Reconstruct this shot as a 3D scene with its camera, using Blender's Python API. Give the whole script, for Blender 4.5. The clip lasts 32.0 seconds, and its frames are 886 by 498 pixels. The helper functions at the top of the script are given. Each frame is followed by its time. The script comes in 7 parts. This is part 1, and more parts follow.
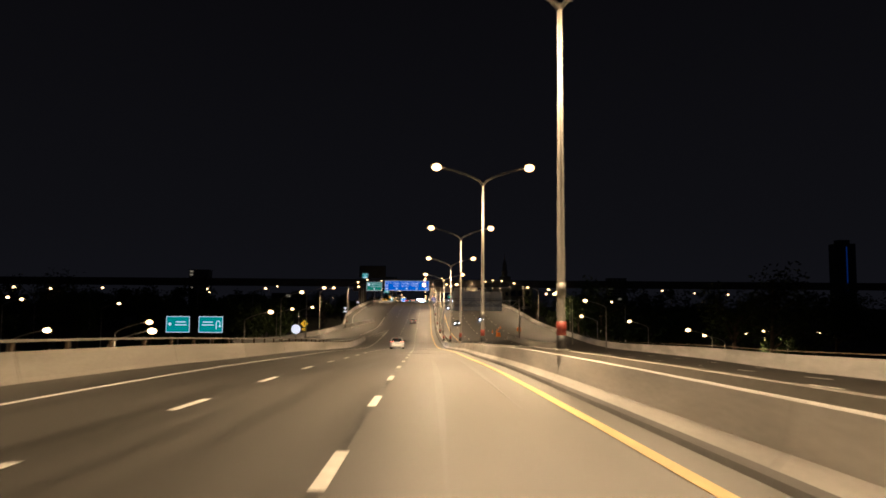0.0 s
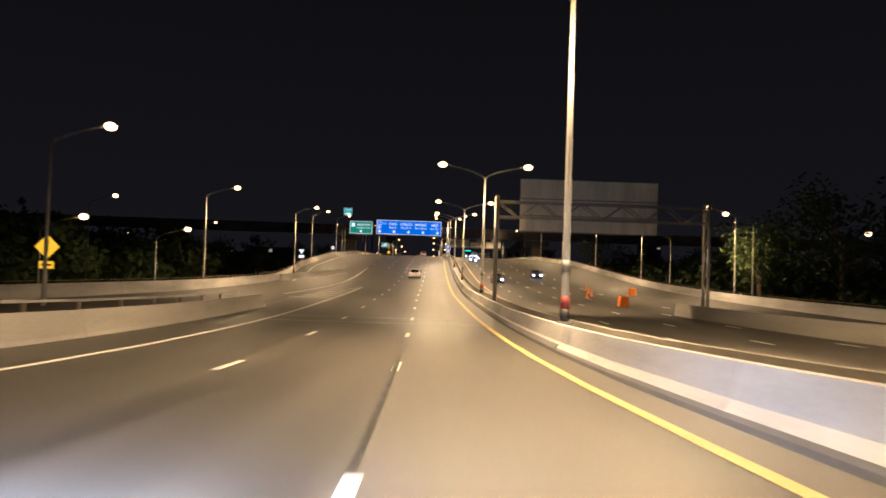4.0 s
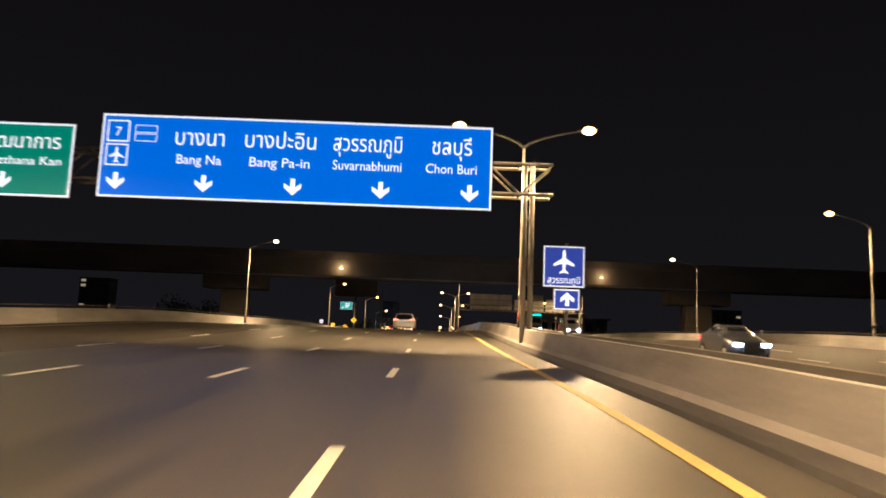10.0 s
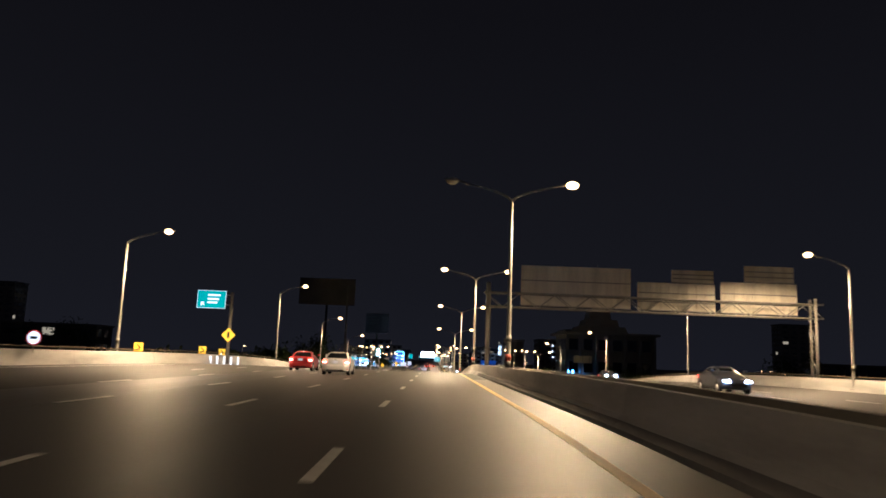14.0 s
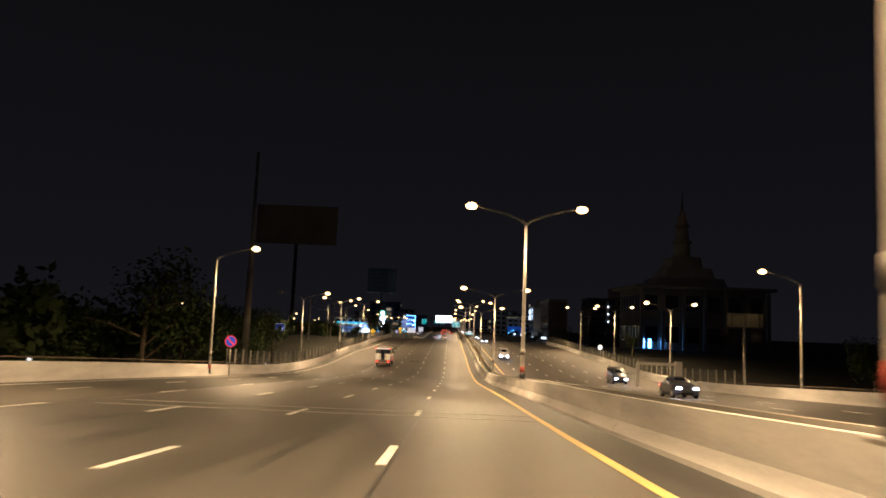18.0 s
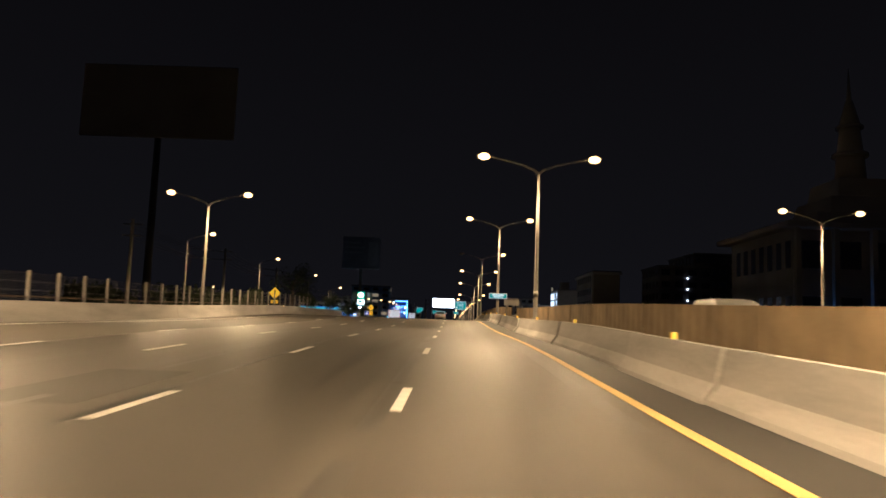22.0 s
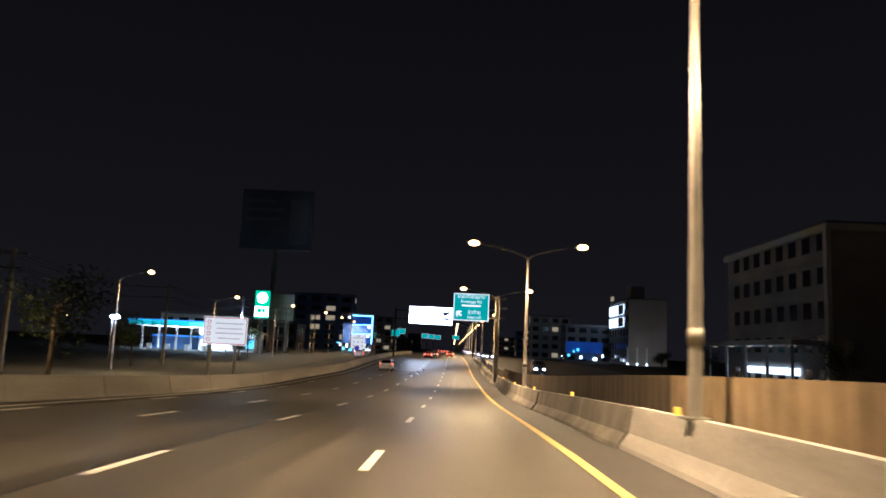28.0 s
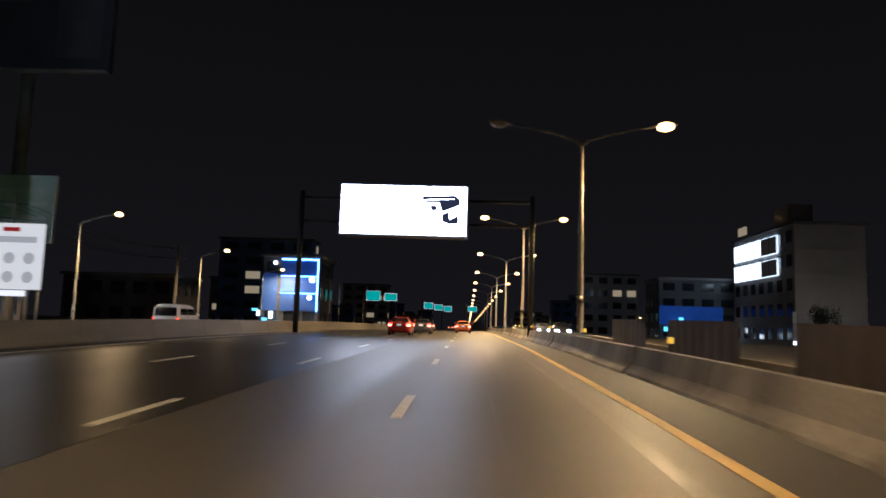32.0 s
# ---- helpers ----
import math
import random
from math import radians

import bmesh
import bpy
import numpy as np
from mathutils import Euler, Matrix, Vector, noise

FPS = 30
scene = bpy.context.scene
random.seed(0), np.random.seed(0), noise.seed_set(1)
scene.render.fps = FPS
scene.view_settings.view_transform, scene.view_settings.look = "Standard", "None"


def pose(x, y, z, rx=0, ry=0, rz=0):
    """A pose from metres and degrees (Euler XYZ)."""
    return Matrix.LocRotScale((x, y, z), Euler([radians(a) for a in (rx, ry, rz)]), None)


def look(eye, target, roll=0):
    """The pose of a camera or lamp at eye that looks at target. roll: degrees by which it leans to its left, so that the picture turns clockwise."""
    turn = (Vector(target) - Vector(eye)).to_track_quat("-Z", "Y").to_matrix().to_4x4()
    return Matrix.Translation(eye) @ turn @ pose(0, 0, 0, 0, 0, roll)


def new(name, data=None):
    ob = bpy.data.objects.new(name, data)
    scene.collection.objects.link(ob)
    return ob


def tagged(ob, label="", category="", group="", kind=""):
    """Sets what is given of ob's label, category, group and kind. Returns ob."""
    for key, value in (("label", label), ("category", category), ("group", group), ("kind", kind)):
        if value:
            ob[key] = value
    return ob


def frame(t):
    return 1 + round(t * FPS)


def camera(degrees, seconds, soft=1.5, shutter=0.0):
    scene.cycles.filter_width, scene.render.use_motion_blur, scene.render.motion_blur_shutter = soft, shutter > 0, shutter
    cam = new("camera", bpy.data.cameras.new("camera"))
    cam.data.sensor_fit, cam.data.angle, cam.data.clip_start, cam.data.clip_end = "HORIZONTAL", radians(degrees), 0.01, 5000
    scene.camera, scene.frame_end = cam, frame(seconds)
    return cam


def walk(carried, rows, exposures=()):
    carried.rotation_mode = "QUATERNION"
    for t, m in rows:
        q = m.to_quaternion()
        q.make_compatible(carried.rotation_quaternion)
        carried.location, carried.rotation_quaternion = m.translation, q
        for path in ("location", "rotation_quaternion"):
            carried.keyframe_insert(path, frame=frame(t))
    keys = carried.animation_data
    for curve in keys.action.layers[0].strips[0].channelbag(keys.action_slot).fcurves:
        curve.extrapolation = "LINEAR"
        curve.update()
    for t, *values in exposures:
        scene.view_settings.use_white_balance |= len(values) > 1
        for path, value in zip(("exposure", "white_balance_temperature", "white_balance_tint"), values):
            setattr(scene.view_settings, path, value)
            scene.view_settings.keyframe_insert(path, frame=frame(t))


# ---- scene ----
cam = camera(63.0, 32.0, soft=1.7, shutter=0.3)
# seconds, eye x y z, yaw to the left, pitch up, roll
PATH = [
    (0, 0.615, 16.95, 2.533, -1.40, 4.47, 0.39),
    (0.5, 0.649, 28.47, 2.205, -1.41, 4.20, 0.58),
    (1, 0.674, 40.31, 1.812, -1.34, 3.81, 0.89),
    (1.5, 0.705, 50.71, 1.381, -1.11, 3.49, 1.15),
    (2, 0.627, 62.31, 0.792, -1.04, 3.36, 1.15),
    (2.5, 0.508, 73.23, 0.371, -0.85, 2.86, 1.15),
    (4.5, -0.367, 123.74, -2.264, -0.94, 1.85, 2.02),
    (5, -0.356, 137.18, -2.583, -0.89, 1.90, 1.76),
    (5.5, -0.319, 150.88, -2.736, -0.85, 2.12, 1.60),
    (6, -0.319, 164.96, -2.618, -0.80, 2.33, 1.47),
    (6.5, -0.350, 179.04, -2.549, -0.68, 2.72, 1.44),
    (7, -0.430, 193.06, -2.312, -0.74, 3.14, 1.51),
    (7.5, -0.497, 207.19, -1.804, -0.73, 3.68, 1.56),
    (8, -0.504, 221.40, -1.266, -0.58, 4.71, 1.53),
    (8.5, -0.458, 235.43, -0.338, -0.45, 5.85, 1.67),
    (9, -0.309, 249.15, 0.602, -0.39, 6.31, 1.88),
    (9.5, -0.132, 262.69, 1.532, -0.31, 7.22, 2.04),
    (10, -0.006, 276.24, 2.489, -0.20, 7.41, 2.10),
    (10.5, 0.033, 290.09, 3.133, -0.21, 8.12, 2.21),
    (11, -0.051, 303.48, 3.557, -0.24, 8.71, 2.27),
    (11.5, -0.119, 316.38, 4.105, -0.39, 9.11, 2.27),
    (12, -0.094, 329.18, 4.685, -0.49, 9.16, 2.28),
    (12.5, -0.017, 342.28, 5.100, -0.47, 9.13, 2.36),
    (13, 0.061, 355.46, 5.180, -0.43, 9.19, 2.29),
    (13.5, 0.097, 368.24, 5.408, -0.41, 8.90, 2.21),
    (14, 0.098, 381.34, 5.653, -0.34, 8.68, 2.21),
    (14.5, 0.148, 394.29, 5.888, -0.13, 8.40, 2.26),
    (16.5, 0.171, 446.72, 5.895, 0.70, 7.14, 2.17),
    (17, -0.048, 459.79, 5.770, 0.63, 6.66, 2.35),
    (17.5, -0.039, 472.85, 5.310, 0.78, 6.31, 2.30),
    (18, -0.043, 485.75, 4.600, 0.95, 6.06, 2.33),
    (18.5, -0.034, 498.75, 3.861, 1.00, 5.92, 2.43),
    (19, 0.008, 511.68, 3.185, 0.93, 5.80, 2.36),
    (19.5, -0.009, 524.54, 2.499, 0.88, 5.33, 2.25),
    (20, -0.061, 538.38, 1.687, 0.91, 4.98, 2.25),
    (20.5, -0.062, 552.66, 0.849, 1.17, 4.66, 2.31),
    (21, -0.046, 566.54, 0.133, 1.26, 4.66, 2.31),
    (21.5, -0.107, 580.23, -0.243, 1.17, 4.52, 2.22),
    (22, -0.199, 594.04, -0.245, 1.05, 5.88, 2.19),
    (22.5, -0.307, 607.40, 0.113, 0.97, 6.33, 2.16),
    (23, -0.270, 620.78, 0.578, 0.93, 6.93, 2.19),
    (23.5, -0.281, 634.13, 0.700, 0.87, 7.51, 2.31),
    (24, -0.245, 647.48, 0.947, 0.80, 7.89, 2.25),
    (24.5, -0.153, 660.70, 1.325, 0.84, 8.00, 2.16),
    (25, -0.135, 673.66, 1.653, 0.77, 8.01, 1.97),
    (25.5, -0.112, 686.29, 1.731, 0.79, 8.11, 1.83),
    (26, -0.095, 699.63, 1.778, 0.86, 8.24, 1.77),
    (26.5, 0.073, 712.94, 1.929, 1.05, 8.30, 1.75),
    (28.5, 0.240, 764.44, 1.020, 1.12, 7.73, 2.70),
    (29, 0.245, 777.99, 0.538, 1.21, 7.51, 2.30),
    (29.5, 0.296, 791.85, 0.028, 1.33, 6.94, 1.98),
    (30, 0.367, 804.87, -0.227, 1.46, 6.41, 1.60),
    (30.5, 0.371, 818.08, -0.249, 1.71, 6.05, 1.60),
    (31, 0.292, 831.13, -0.302, 1.90, 6.22, 1.71),
    (31.5, 0.204, 844.11, -0.318, 1.95, 6.36, 1.86),
    (32, 0.115, 856.51, -0.010, 2.20, 6.27, 1.88),
]


EXPOSURES = [(t, s, k, 13) for t, s, k in ((0, 0.52, 5480), (1, 0.22, 5450), (2, -0.3, 5400), (4, 1.02, 5670), (5, 1.42, 5770), (6, 0.87, 5870), (7, 0.32, 5770), (8, 0.32, 5620), (9, 1.07, 5770), (10, 1.05, 6070), (11, 0.95, 5840), (12, 1.5, 4990), (13, 1.2, 5290), (14, 1.35, 5200), (15, 1.32, 5450), (17, 1.12, 5670), (18, 0.92, 5770), (19, 0.72, 5570), (20, 0.87, 5470), (21, 0.72, 5670), (23, 0.62, 5670), (24, 0.97, 5270), (25, 1.0, 5120), (26, 1.22, 5470), (28.5, 1.05, 5600), (29.3, 1.0, 5720), (30, 0.27, 5270), (31, 1.42, 5970), (32, 0.92, 5870))]


def aim(x, y, z, yaw, pitch):
    a, b = radians(yaw), radians(pitch)
    return (x - math.sin(a) * math.cos(b), y + math.cos(a) * math.cos(b), z + math.sin(b))


walk(cam, [(t, look((x, y, z), aim(x, y, z, yaw, pitch), roll)) for t, x, y, z, yaw, pitch, roll in PATH], EXPOSURES)

# height of the carriageway along y
ROAD = [(-80, 3.46), (-20, 1.96), (16, 1.06), (26, 0.79), (36, 0.47), (46, 0.10), (56, -0.37), (66, -0.83), (76, -1.25), (86, -1.77), (96, -2.30), (106, -2.82), (116, -3.34), (126, -3.79), (136, -4.03), (146, -4.16), (156, -4.17), (166, -4.09), (176, -4.04), (186, -3.91), (196, -3.69), (206, -3.33), (216, -2.95), (226, -2.44), (236, -1.78), (246, -1.09), (256, -0.41), (266, 0.29), (276, 0.97), (286, 1.46), (296, 1.84), (306, 2.19), (316, 2.61), (326, 3.06), (336, 3.42), (346, 3.64), (356, 3.72), (366, 3.89), (376, 4.07), (386, 4.26), (396, 4.40), (406, 4.41), (416, 4.41), (426, 4.41), (436, 4.41), (446, 4.41), (456, 4.36), (466, 4.12), (476, 3.75), (486, 3.20), (496, 2.57), (506, 2.00), (516, 1.47), (526, 0.93), (536, 0.35), (546, -0.24), (556, -0.80), (566, -1.30), (576, -1.61), (586, -1.72), (596, -1.67), (606, -1.40), (616, -1.07), (626, -0.85), (636, -0.74), (646, -0.56), (656, -0.29), (666, -0.02), (676, 0.18), (686, 0.25), (696, 0.28), (706, 0.37), (716, 0.39), (726, 0.22), (736, 0.04), (746, -0.13), (756, -0.31), (766, -0.52), (776, -0.87), (786, -1.24), (796, -1.53), (806, -1.70), (816, -1.73), (826, -1.76), (836, -1.79), (846, -1.75), (856, -1.50), (870, -1.15), (890, -0.80), (930, -0.50), (1100, -0.30), (3000, -0.30)]
_ys = np.arange(-80, 3001, 2.0)
_zs = np.interp(_ys, [a for a, b in ROAD], [b for a, b in ROAD])
_zs = np.convolve(np.pad(_zs, 2, mode="edge"), np.ones(5) / 5, "valid")


def rz(y):
    return float(np.interp(y, _ys, _zs))


LANE_Y = [20, 78, 171, 185, 260, 288, 340, 373, 500, 580, 663, 716, 780, 820, 870, 1000]
LANE_X = [0.71, 0.59, -0.33, -0.40, -0.12, 0.07, -0.31, -0.2, 0.05, 0.19, -0.07, -0.07, 0.05, 0.14, 0.22, 0.2]


def shift(y):
    """How far the lanes swing to the side of a straight line."""
    return float(np.interp(y, LANE_Y, LANE_X))


def kerb(y):
    """Foot of the median barrier."""
    return 2.6 + shift(y) + float(np.interp(y, [70, 170, 260, 500, 580, 660, 820], [0.6, 0.95, 1.05, 1.3, 1.15, 1.25, 1.4]))


def gz(y):
    """Height of the land beside the road."""
    return float(np.interp(y, [-400, 40, 450, 560, 660, 3000], [-8, -9, -6, -5.5, rz(660) - 0.4, rz(900) - 0.3])) if y < 660 else rz(y) - 0.35


# ---- world and light ----
world = bpy.data.worlds.new("night_sky")
scene.world = world
world.use_nodes = True
wn, wl = world.node_tree.nodes, world.node_tree.links
tc, sep, ramp = wn.new("ShaderNodeTexCoord"), wn.new("ShaderNodeSeparateXYZ"), wn.new("ShaderNodeValToRGB")
wl.new(tc.outputs["Generated"], sep.inputs[0])
wl.new(sep.outputs["Z"], ramp.inputs[0])
wl.new(ramp.outputs[0], wn["Background"].inputs[0])
ramp.color_ramp.elements[0].position, ramp.color_ramp.elements[0].color = 0.0, (0.0042, 0.0039, 0.0046, 1)
ramp.color_ramp.elements[1].position, ramp.color_ramp.elements[1].color = 0.45, (0.0022, 0.0019, 0.0021, 1)
mid_sky = ramp.color_ramp.elements.new(0.10)
mid_sky.color = (0.0036, 0.0033, 0.0037, 1)
SODIUM = (1.0, 0.64, 0.29)
LAMP_WATTS = 6200
SIDE_WATTS = 7000


# ---- materials ----
def material(name, colour, rough=0.6, metal=0.0, noise_scale=0.0, spread=0.25, fine=0.0, bump=0.0, glow=0.0, glow_colour=None, stretch=None, spec=0.5, vary=0.0):
    m = bpy.data.materials.new(name)
    m.use_nodes = True
    n, l = m.node_tree.nodes, m.node_tree.links
    b = n["Principled BSDF"]
    b.inputs["Roughness"].default_value, b.inputs["Metallic"].default_value = rough, metal
    b.inputs["Specular IOR Level"].default_value = spec
    b.inputs["Base Color"].default_value = (*colour, 1)
    if noise_scale:
        co = n.new("ShaderNodeTexCoord")
        mp = n.new("ShaderNodeMapping")
        mp.inputs["Scale"].default_value = stretch or (1, 1, 1)
        l.new(co.outputs["Object"], mp.inputs[0])
        a, f = n.new("ShaderNodeTexNoise"), n.new("ShaderNodeTexNoise")
        a.inputs["Scale"].default_value, a.inputs["Detail"].default_value = noise_scale, 5
        f.inputs["Scale"].default_value, f.inputs["Detail"].default_value = fine or noise_scale * 14, 3
        l.new(mp.outputs[0], a.inputs[0])
        l.new(co.outputs["Object"], f.inputs[0])
        mix = n.new("ShaderNodeMath")
        mix.operation = "MULTIPLY_ADD"
        mix.inputs[1].default_value = 0.35
        l.new(f.outputs[0], mix.inputs[0])
        l.new(a.outputs[0], mix.inputs[2])
        r = n.new("ShaderNodeValToRGB")
        r.color_ramp.elements[0].position, r.color_ramp.elements[1].position = 0.42, 0.92
        r.color_ramp.elements[0].color = (*[c * (1 - spread) for c in colour], 1)
        r.color_ramp.elements[1].color = (*[min(1, c * (1 + spread)) for c in colour], 1)
        l.new(mix.outputs[0], r.inputs[0])
        out = r.outputs[0]
        if vary:
            oi, hs, mm = n.new("ShaderNodeObjectInfo"), n.new("ShaderNodeHueSaturation"), n.new("ShaderNodeMapRange")
            mm.inputs["To Min"].default_value, mm.inputs["To Max"].default_value = 1 - vary, 1 + vary
            l.new(oi.outputs["Random"], mm.inputs["Value"])
            l.new(mm.outputs[0], hs.inputs["Value"])
            l.new(out, hs.inputs["Color"])
            out = hs.outputs[0]
        l.new(out, b.inputs["Base Color"])
        rr = n.new("ShaderNodeMapRange")
        rr.inputs["To Min"].default_value, rr.inputs["To Max"].default_value = max(0.05, rough - 0.12), min(1, rough + 0.12)
        l.new(mix.outputs[0], rr.inputs["Value"])
        l.new(rr.outputs[0], b.inputs["Roughness"])
        if bump:
            bp = n.new("ShaderNodeBump")
            bp.inputs["Strength"].default_value, bp.inputs["Distance"].default_value = bump, 0.01
            l.new(f.outputs[0], bp.inputs["Height"])
            l.new(bp.outputs[0], b.inputs["Normal"])
    if glow:
        b.inputs["Emission Color"].default_value = (*(glow_colour or colour), 1)
        b.inputs["Emission Strength"].default_value = glow
    return m


M_ASPHALT = material("asphalt", (0.074, 0.069, 0.062), 0.43, 0, 1.5, 0.45, 45, 0.4, stretch=(1, 0.015, 1), spec=0.6)
M_ASPHALT_OLD = material("old_asphalt", (0.064, 0.058, 0.05), 0.6, 0, 1.1, 0.48, 40, 0.45, stretch=(1, 0.03, 1), spec=0.4)
M_SLAB = material("deck_edge_concrete", (0.22, 0.21, 0.19), 0.85, 0, 0.5, 0.3, 9, 0.3)
M_CONCRETE = material("barrier_concrete", (0.46, 0.45, 0.43), 0.8, 0, 0.7, 0.35, 16, 0.4, stretch=(1, 0.25, 1.6), vary=0.1)
M_CONCRETE_D = material("dark_concrete", (0.24, 0.225, 0.20), 0.85, 0, 0.4, 0.35, 12, 0.4, stretch=(1, 0.2, 1.5), vary=0.1)
# weather streaks, with the shade between lamps added as a darker base colour
M_CONCRETE_W = material("weathered_shaded_concrete", (0.32, 0.30, 0.265), 0.85, 0, 1.1, 0.5, 14, 0.6, stretch=(1, 0.45, 0.16), vary=0.18)
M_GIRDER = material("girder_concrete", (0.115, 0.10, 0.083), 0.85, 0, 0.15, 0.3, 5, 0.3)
M_WHITE = material("road_paint_white", (0.74, 0.73, 0.69), 0.55, 0, 3.0, 0.16, 60, 0.2)
M_YELLOW = material("road_paint_yellow", (0.66, 0.46, 0.16), 0.55, 0, 2.0, 0.22, 50, 0.2, stretch=(1, 0.2, 1))
M_STEEL = material("galvanised_steel", (0.29, 0.28, 0.26), 0.5, 0.35, 1.2, 0.2, 25)
M_STEEL_D = material("dull_steel", (0.25, 0.24, 0.22), 0.55, 0.6, 1.0, 0.25, 18)
M_RUST = material("brown_steel_rail", (0.12, 0.09, 0.06), 0.7, 0.3, 2.0, 0.3, 25)
M_PANELBACK = material("sign_back_aluminium", (0.64, 0.60, 0.50), 0.5, 0.15, 0.6, 0.2, 7, stretch=(3, 1, 0.3))
M_BANDRED = material("red_band", (0.24, 0.04, 0.025), 0.5)
M_BANDDARK = material("black_band", (0.025, 0.025, 0.025), 0.5)
M_LENS = material("lamp_lens", (1, 0.8, 0.5), 0.3, glow=5.0, glow_colour=(1.0, 0.56, 0.20))
M_LENS_FAR = material("far_lamp_lens", (1, 0.8, 0.5), 0.3, glow=5.0, glow_colour=(1.0, 0.60, 0.24))
M_LENS_OFF = material("dead_lamp_lens", (0.5, 0.48, 0.42), 0.3)
M_HEAD = material("lamp_housing", (0.30, 0.29, 0.27), 0.5, 0.4)
# sign sheeting and red print glow in place of headlights thrown back by them
M_BLUE = material("blue_glow_sheeting", (0.0, 0.105, 0.50), 0.45, glow=0.62, noise_scale=0.4, spread=0.08)
M_BLUED = material("dark_blue_glow_sheeting", (0.01, 0.03, 0.20), 0.45, glow=0.7, noise_scale=0.5, spread=0.08)
M_GREEN = material("green_glow_sheeting", (0.0, 0.17, 0.11), 0.45, glow=0.55, noise_scale=0.4, spread=0.08)
M_TEAL = material("teal_glow_sheeting", (0.0, 0.26, 0.24), 0.45, glow=0.6, noise_scale=0.4, spread=0.08)
M_SIGNWHITE = material("white_glow_sheeting", (0.82, 0.84, 0.86), 0.4, glow=0.6)
# emission in the paint replaces light falling on the boards
M_BOARD = material("white_board_glow", (0.75, 0.75, 0.74), 0.5, 0, 0.8, 0.1, 12, glow=0.45)
M_SIGNYEL = material("yellow_glow_sheeting", (0.85, 0.46, 0.02), 0.4, glow=0.6)
M_SIGNBLACK = material("black_print", (0.02, 0.02, 0.02), 0.5)
M_SIGNRED = material("red_glow_print", (0.55, 0.03, 0.03), 0.5, glow=0.2)
M_LED = material("led_screen_white", (0.9, 0.95, 1.0), 0.4, glow=5.5, glow_colour=(0.86, 0.90, 1.0))
M_LEDDARK = material("led_screen_navy", (0.02, 0.025, 0.05), 0.4, glow=0.25, glow_colour=(0.05, 0.06, 0.12))
M_LEDBLUE = material("led_blue", (0.1, 0.35, 1.0), 0.4, glow=7, glow_colour=(0.13, 0.42, 1.0))
M_CANOPYTEAL = material("lit_teal_fascia", (0.05, 0.5, 0.48), 0.4, 0, 0.5, 0.2, 6, glow=0.5, glow_colour=(0.03, 0.42, 0.46))
# glows along with the boards, which have no lamp of their own
M_GREYPRINT = material("grey_glow_print", (0.50, 0.50, 0.52), 0.5, glow=0.35)
M_LEDCYAN = material("led_cyan", (0.1, 0.6, 0.8), 0.4, glow=1.0, glow_colour=(0.12, 0.55, 0.85))
M_BLUESTRIP = material("blue_light_strip", (0.05, 0.2, 0.6), 0.4, glow=0.9, glow_colour=(0.06, 0.30, 0.95))
M_DIMWALL = material("unlit_facade", (0.10, 0.10, 0.105), 0.8, 0, 0.12, 0.3, 3)
# faint emission in the surface stands in for blue light on walls
M_BLUEGLOW = material("blue_glow_cladding", (0.03, 0.10, 0.4), 0.5, 0, 0.3, 0.3, 3, glow=0.07, glow_colour=(0.02, 0.12, 0.65))
M_SHOPGLASS = material("lit_shop_glass", (0.7, 0.8, 0.9), 0.2, 0, 0.35, 0.5, 2.5, glow=1.3, glow_colour=(0.70, 0.86, 1.0))
M_SHOPWHITE = material("lit_shop_white", (0.9, 0.95, 1.0), 0.5, glow=3.2, glow_colour=(0.82, 0.92, 1.0))
M_WINLIT = material("lit_window", (0.9, 0.8, 0.6), 0.3, glow=0.14, glow_colour=(1.0, 0.80, 0.5))
M_WINDARK = material("dark_window", (0.015, 0.018, 0.022), 0.12, spec=0.8)
M_WALL = material("rendered_wall", (0.30, 0.28, 0.26), 0.85, 0, 0.12, 0.25, 3)
M_WALLW = material("pale_rendered_wall", (0.52, 0.51, 0.49), 0.8, 0, 0.12, 0.2, 3)
M_WALLB = material("blue_clad_wall", (0.10, 0.20, 0.42), 0.5, 0, 0.2, 0.2, 4)
M_ROOF = material("roof_sheet", (0.16, 0.15, 0.15), 0.6, 0.2, 0.4, 0.2, 6)
M_LAND = material("dark_land", (0.03, 0.032, 0.022), 0.95, 0, 0.05, 0.5, 1.5, 0.5)
M_BARK = material("bark", (0.10, 0.075, 0.05), 0.9, 0, 2, 0.3, 20, 0.5)
M_LEAF = material("leaves", (0.040, 0.060, 0.022), 0.7, 0, 0.6, 0.4, 6, vary=0.3, spec=0.12)
M_PUDDLE = material("standing_water", (0.012, 0.012, 0.013), 0.06, spec=0.8, noise_scale=0.8, spread=0.2)
M_SCREEN = material("anti_glare_panel", (0.27, 0.20, 0.12), 0.7, 0, 1.2, 0.3, 14, 0.2, vary=0.18)
# emission imitates headlights returned by the reflector
M_REFLEX = material("amber_reflector_glow", (0.9, 0.55, 0.05), 0.3, glow=0.35, glow_colour=(1.0, 0.62, 0.08))
M_ORANGE = material("orange_plastic", (0.75, 0.22, 0.02), 0.5, noise_scale=2, spread=0.15)
M_TYRE = material("tyre_rubber", (0.018, 0.018, 0.018), 0.8, 0, 6, 0.3, 40)
M_RIM = material("alloy_rim", (0.45, 0.45, 0.46), 0.35, 0.8)
M_GLASS = material("tinted_glass", (0.012, 0.014, 0.016), 0.07, spec=0.8)
M_TRIM = material("black_trim", (0.02, 0.02, 0.021), 0.55)
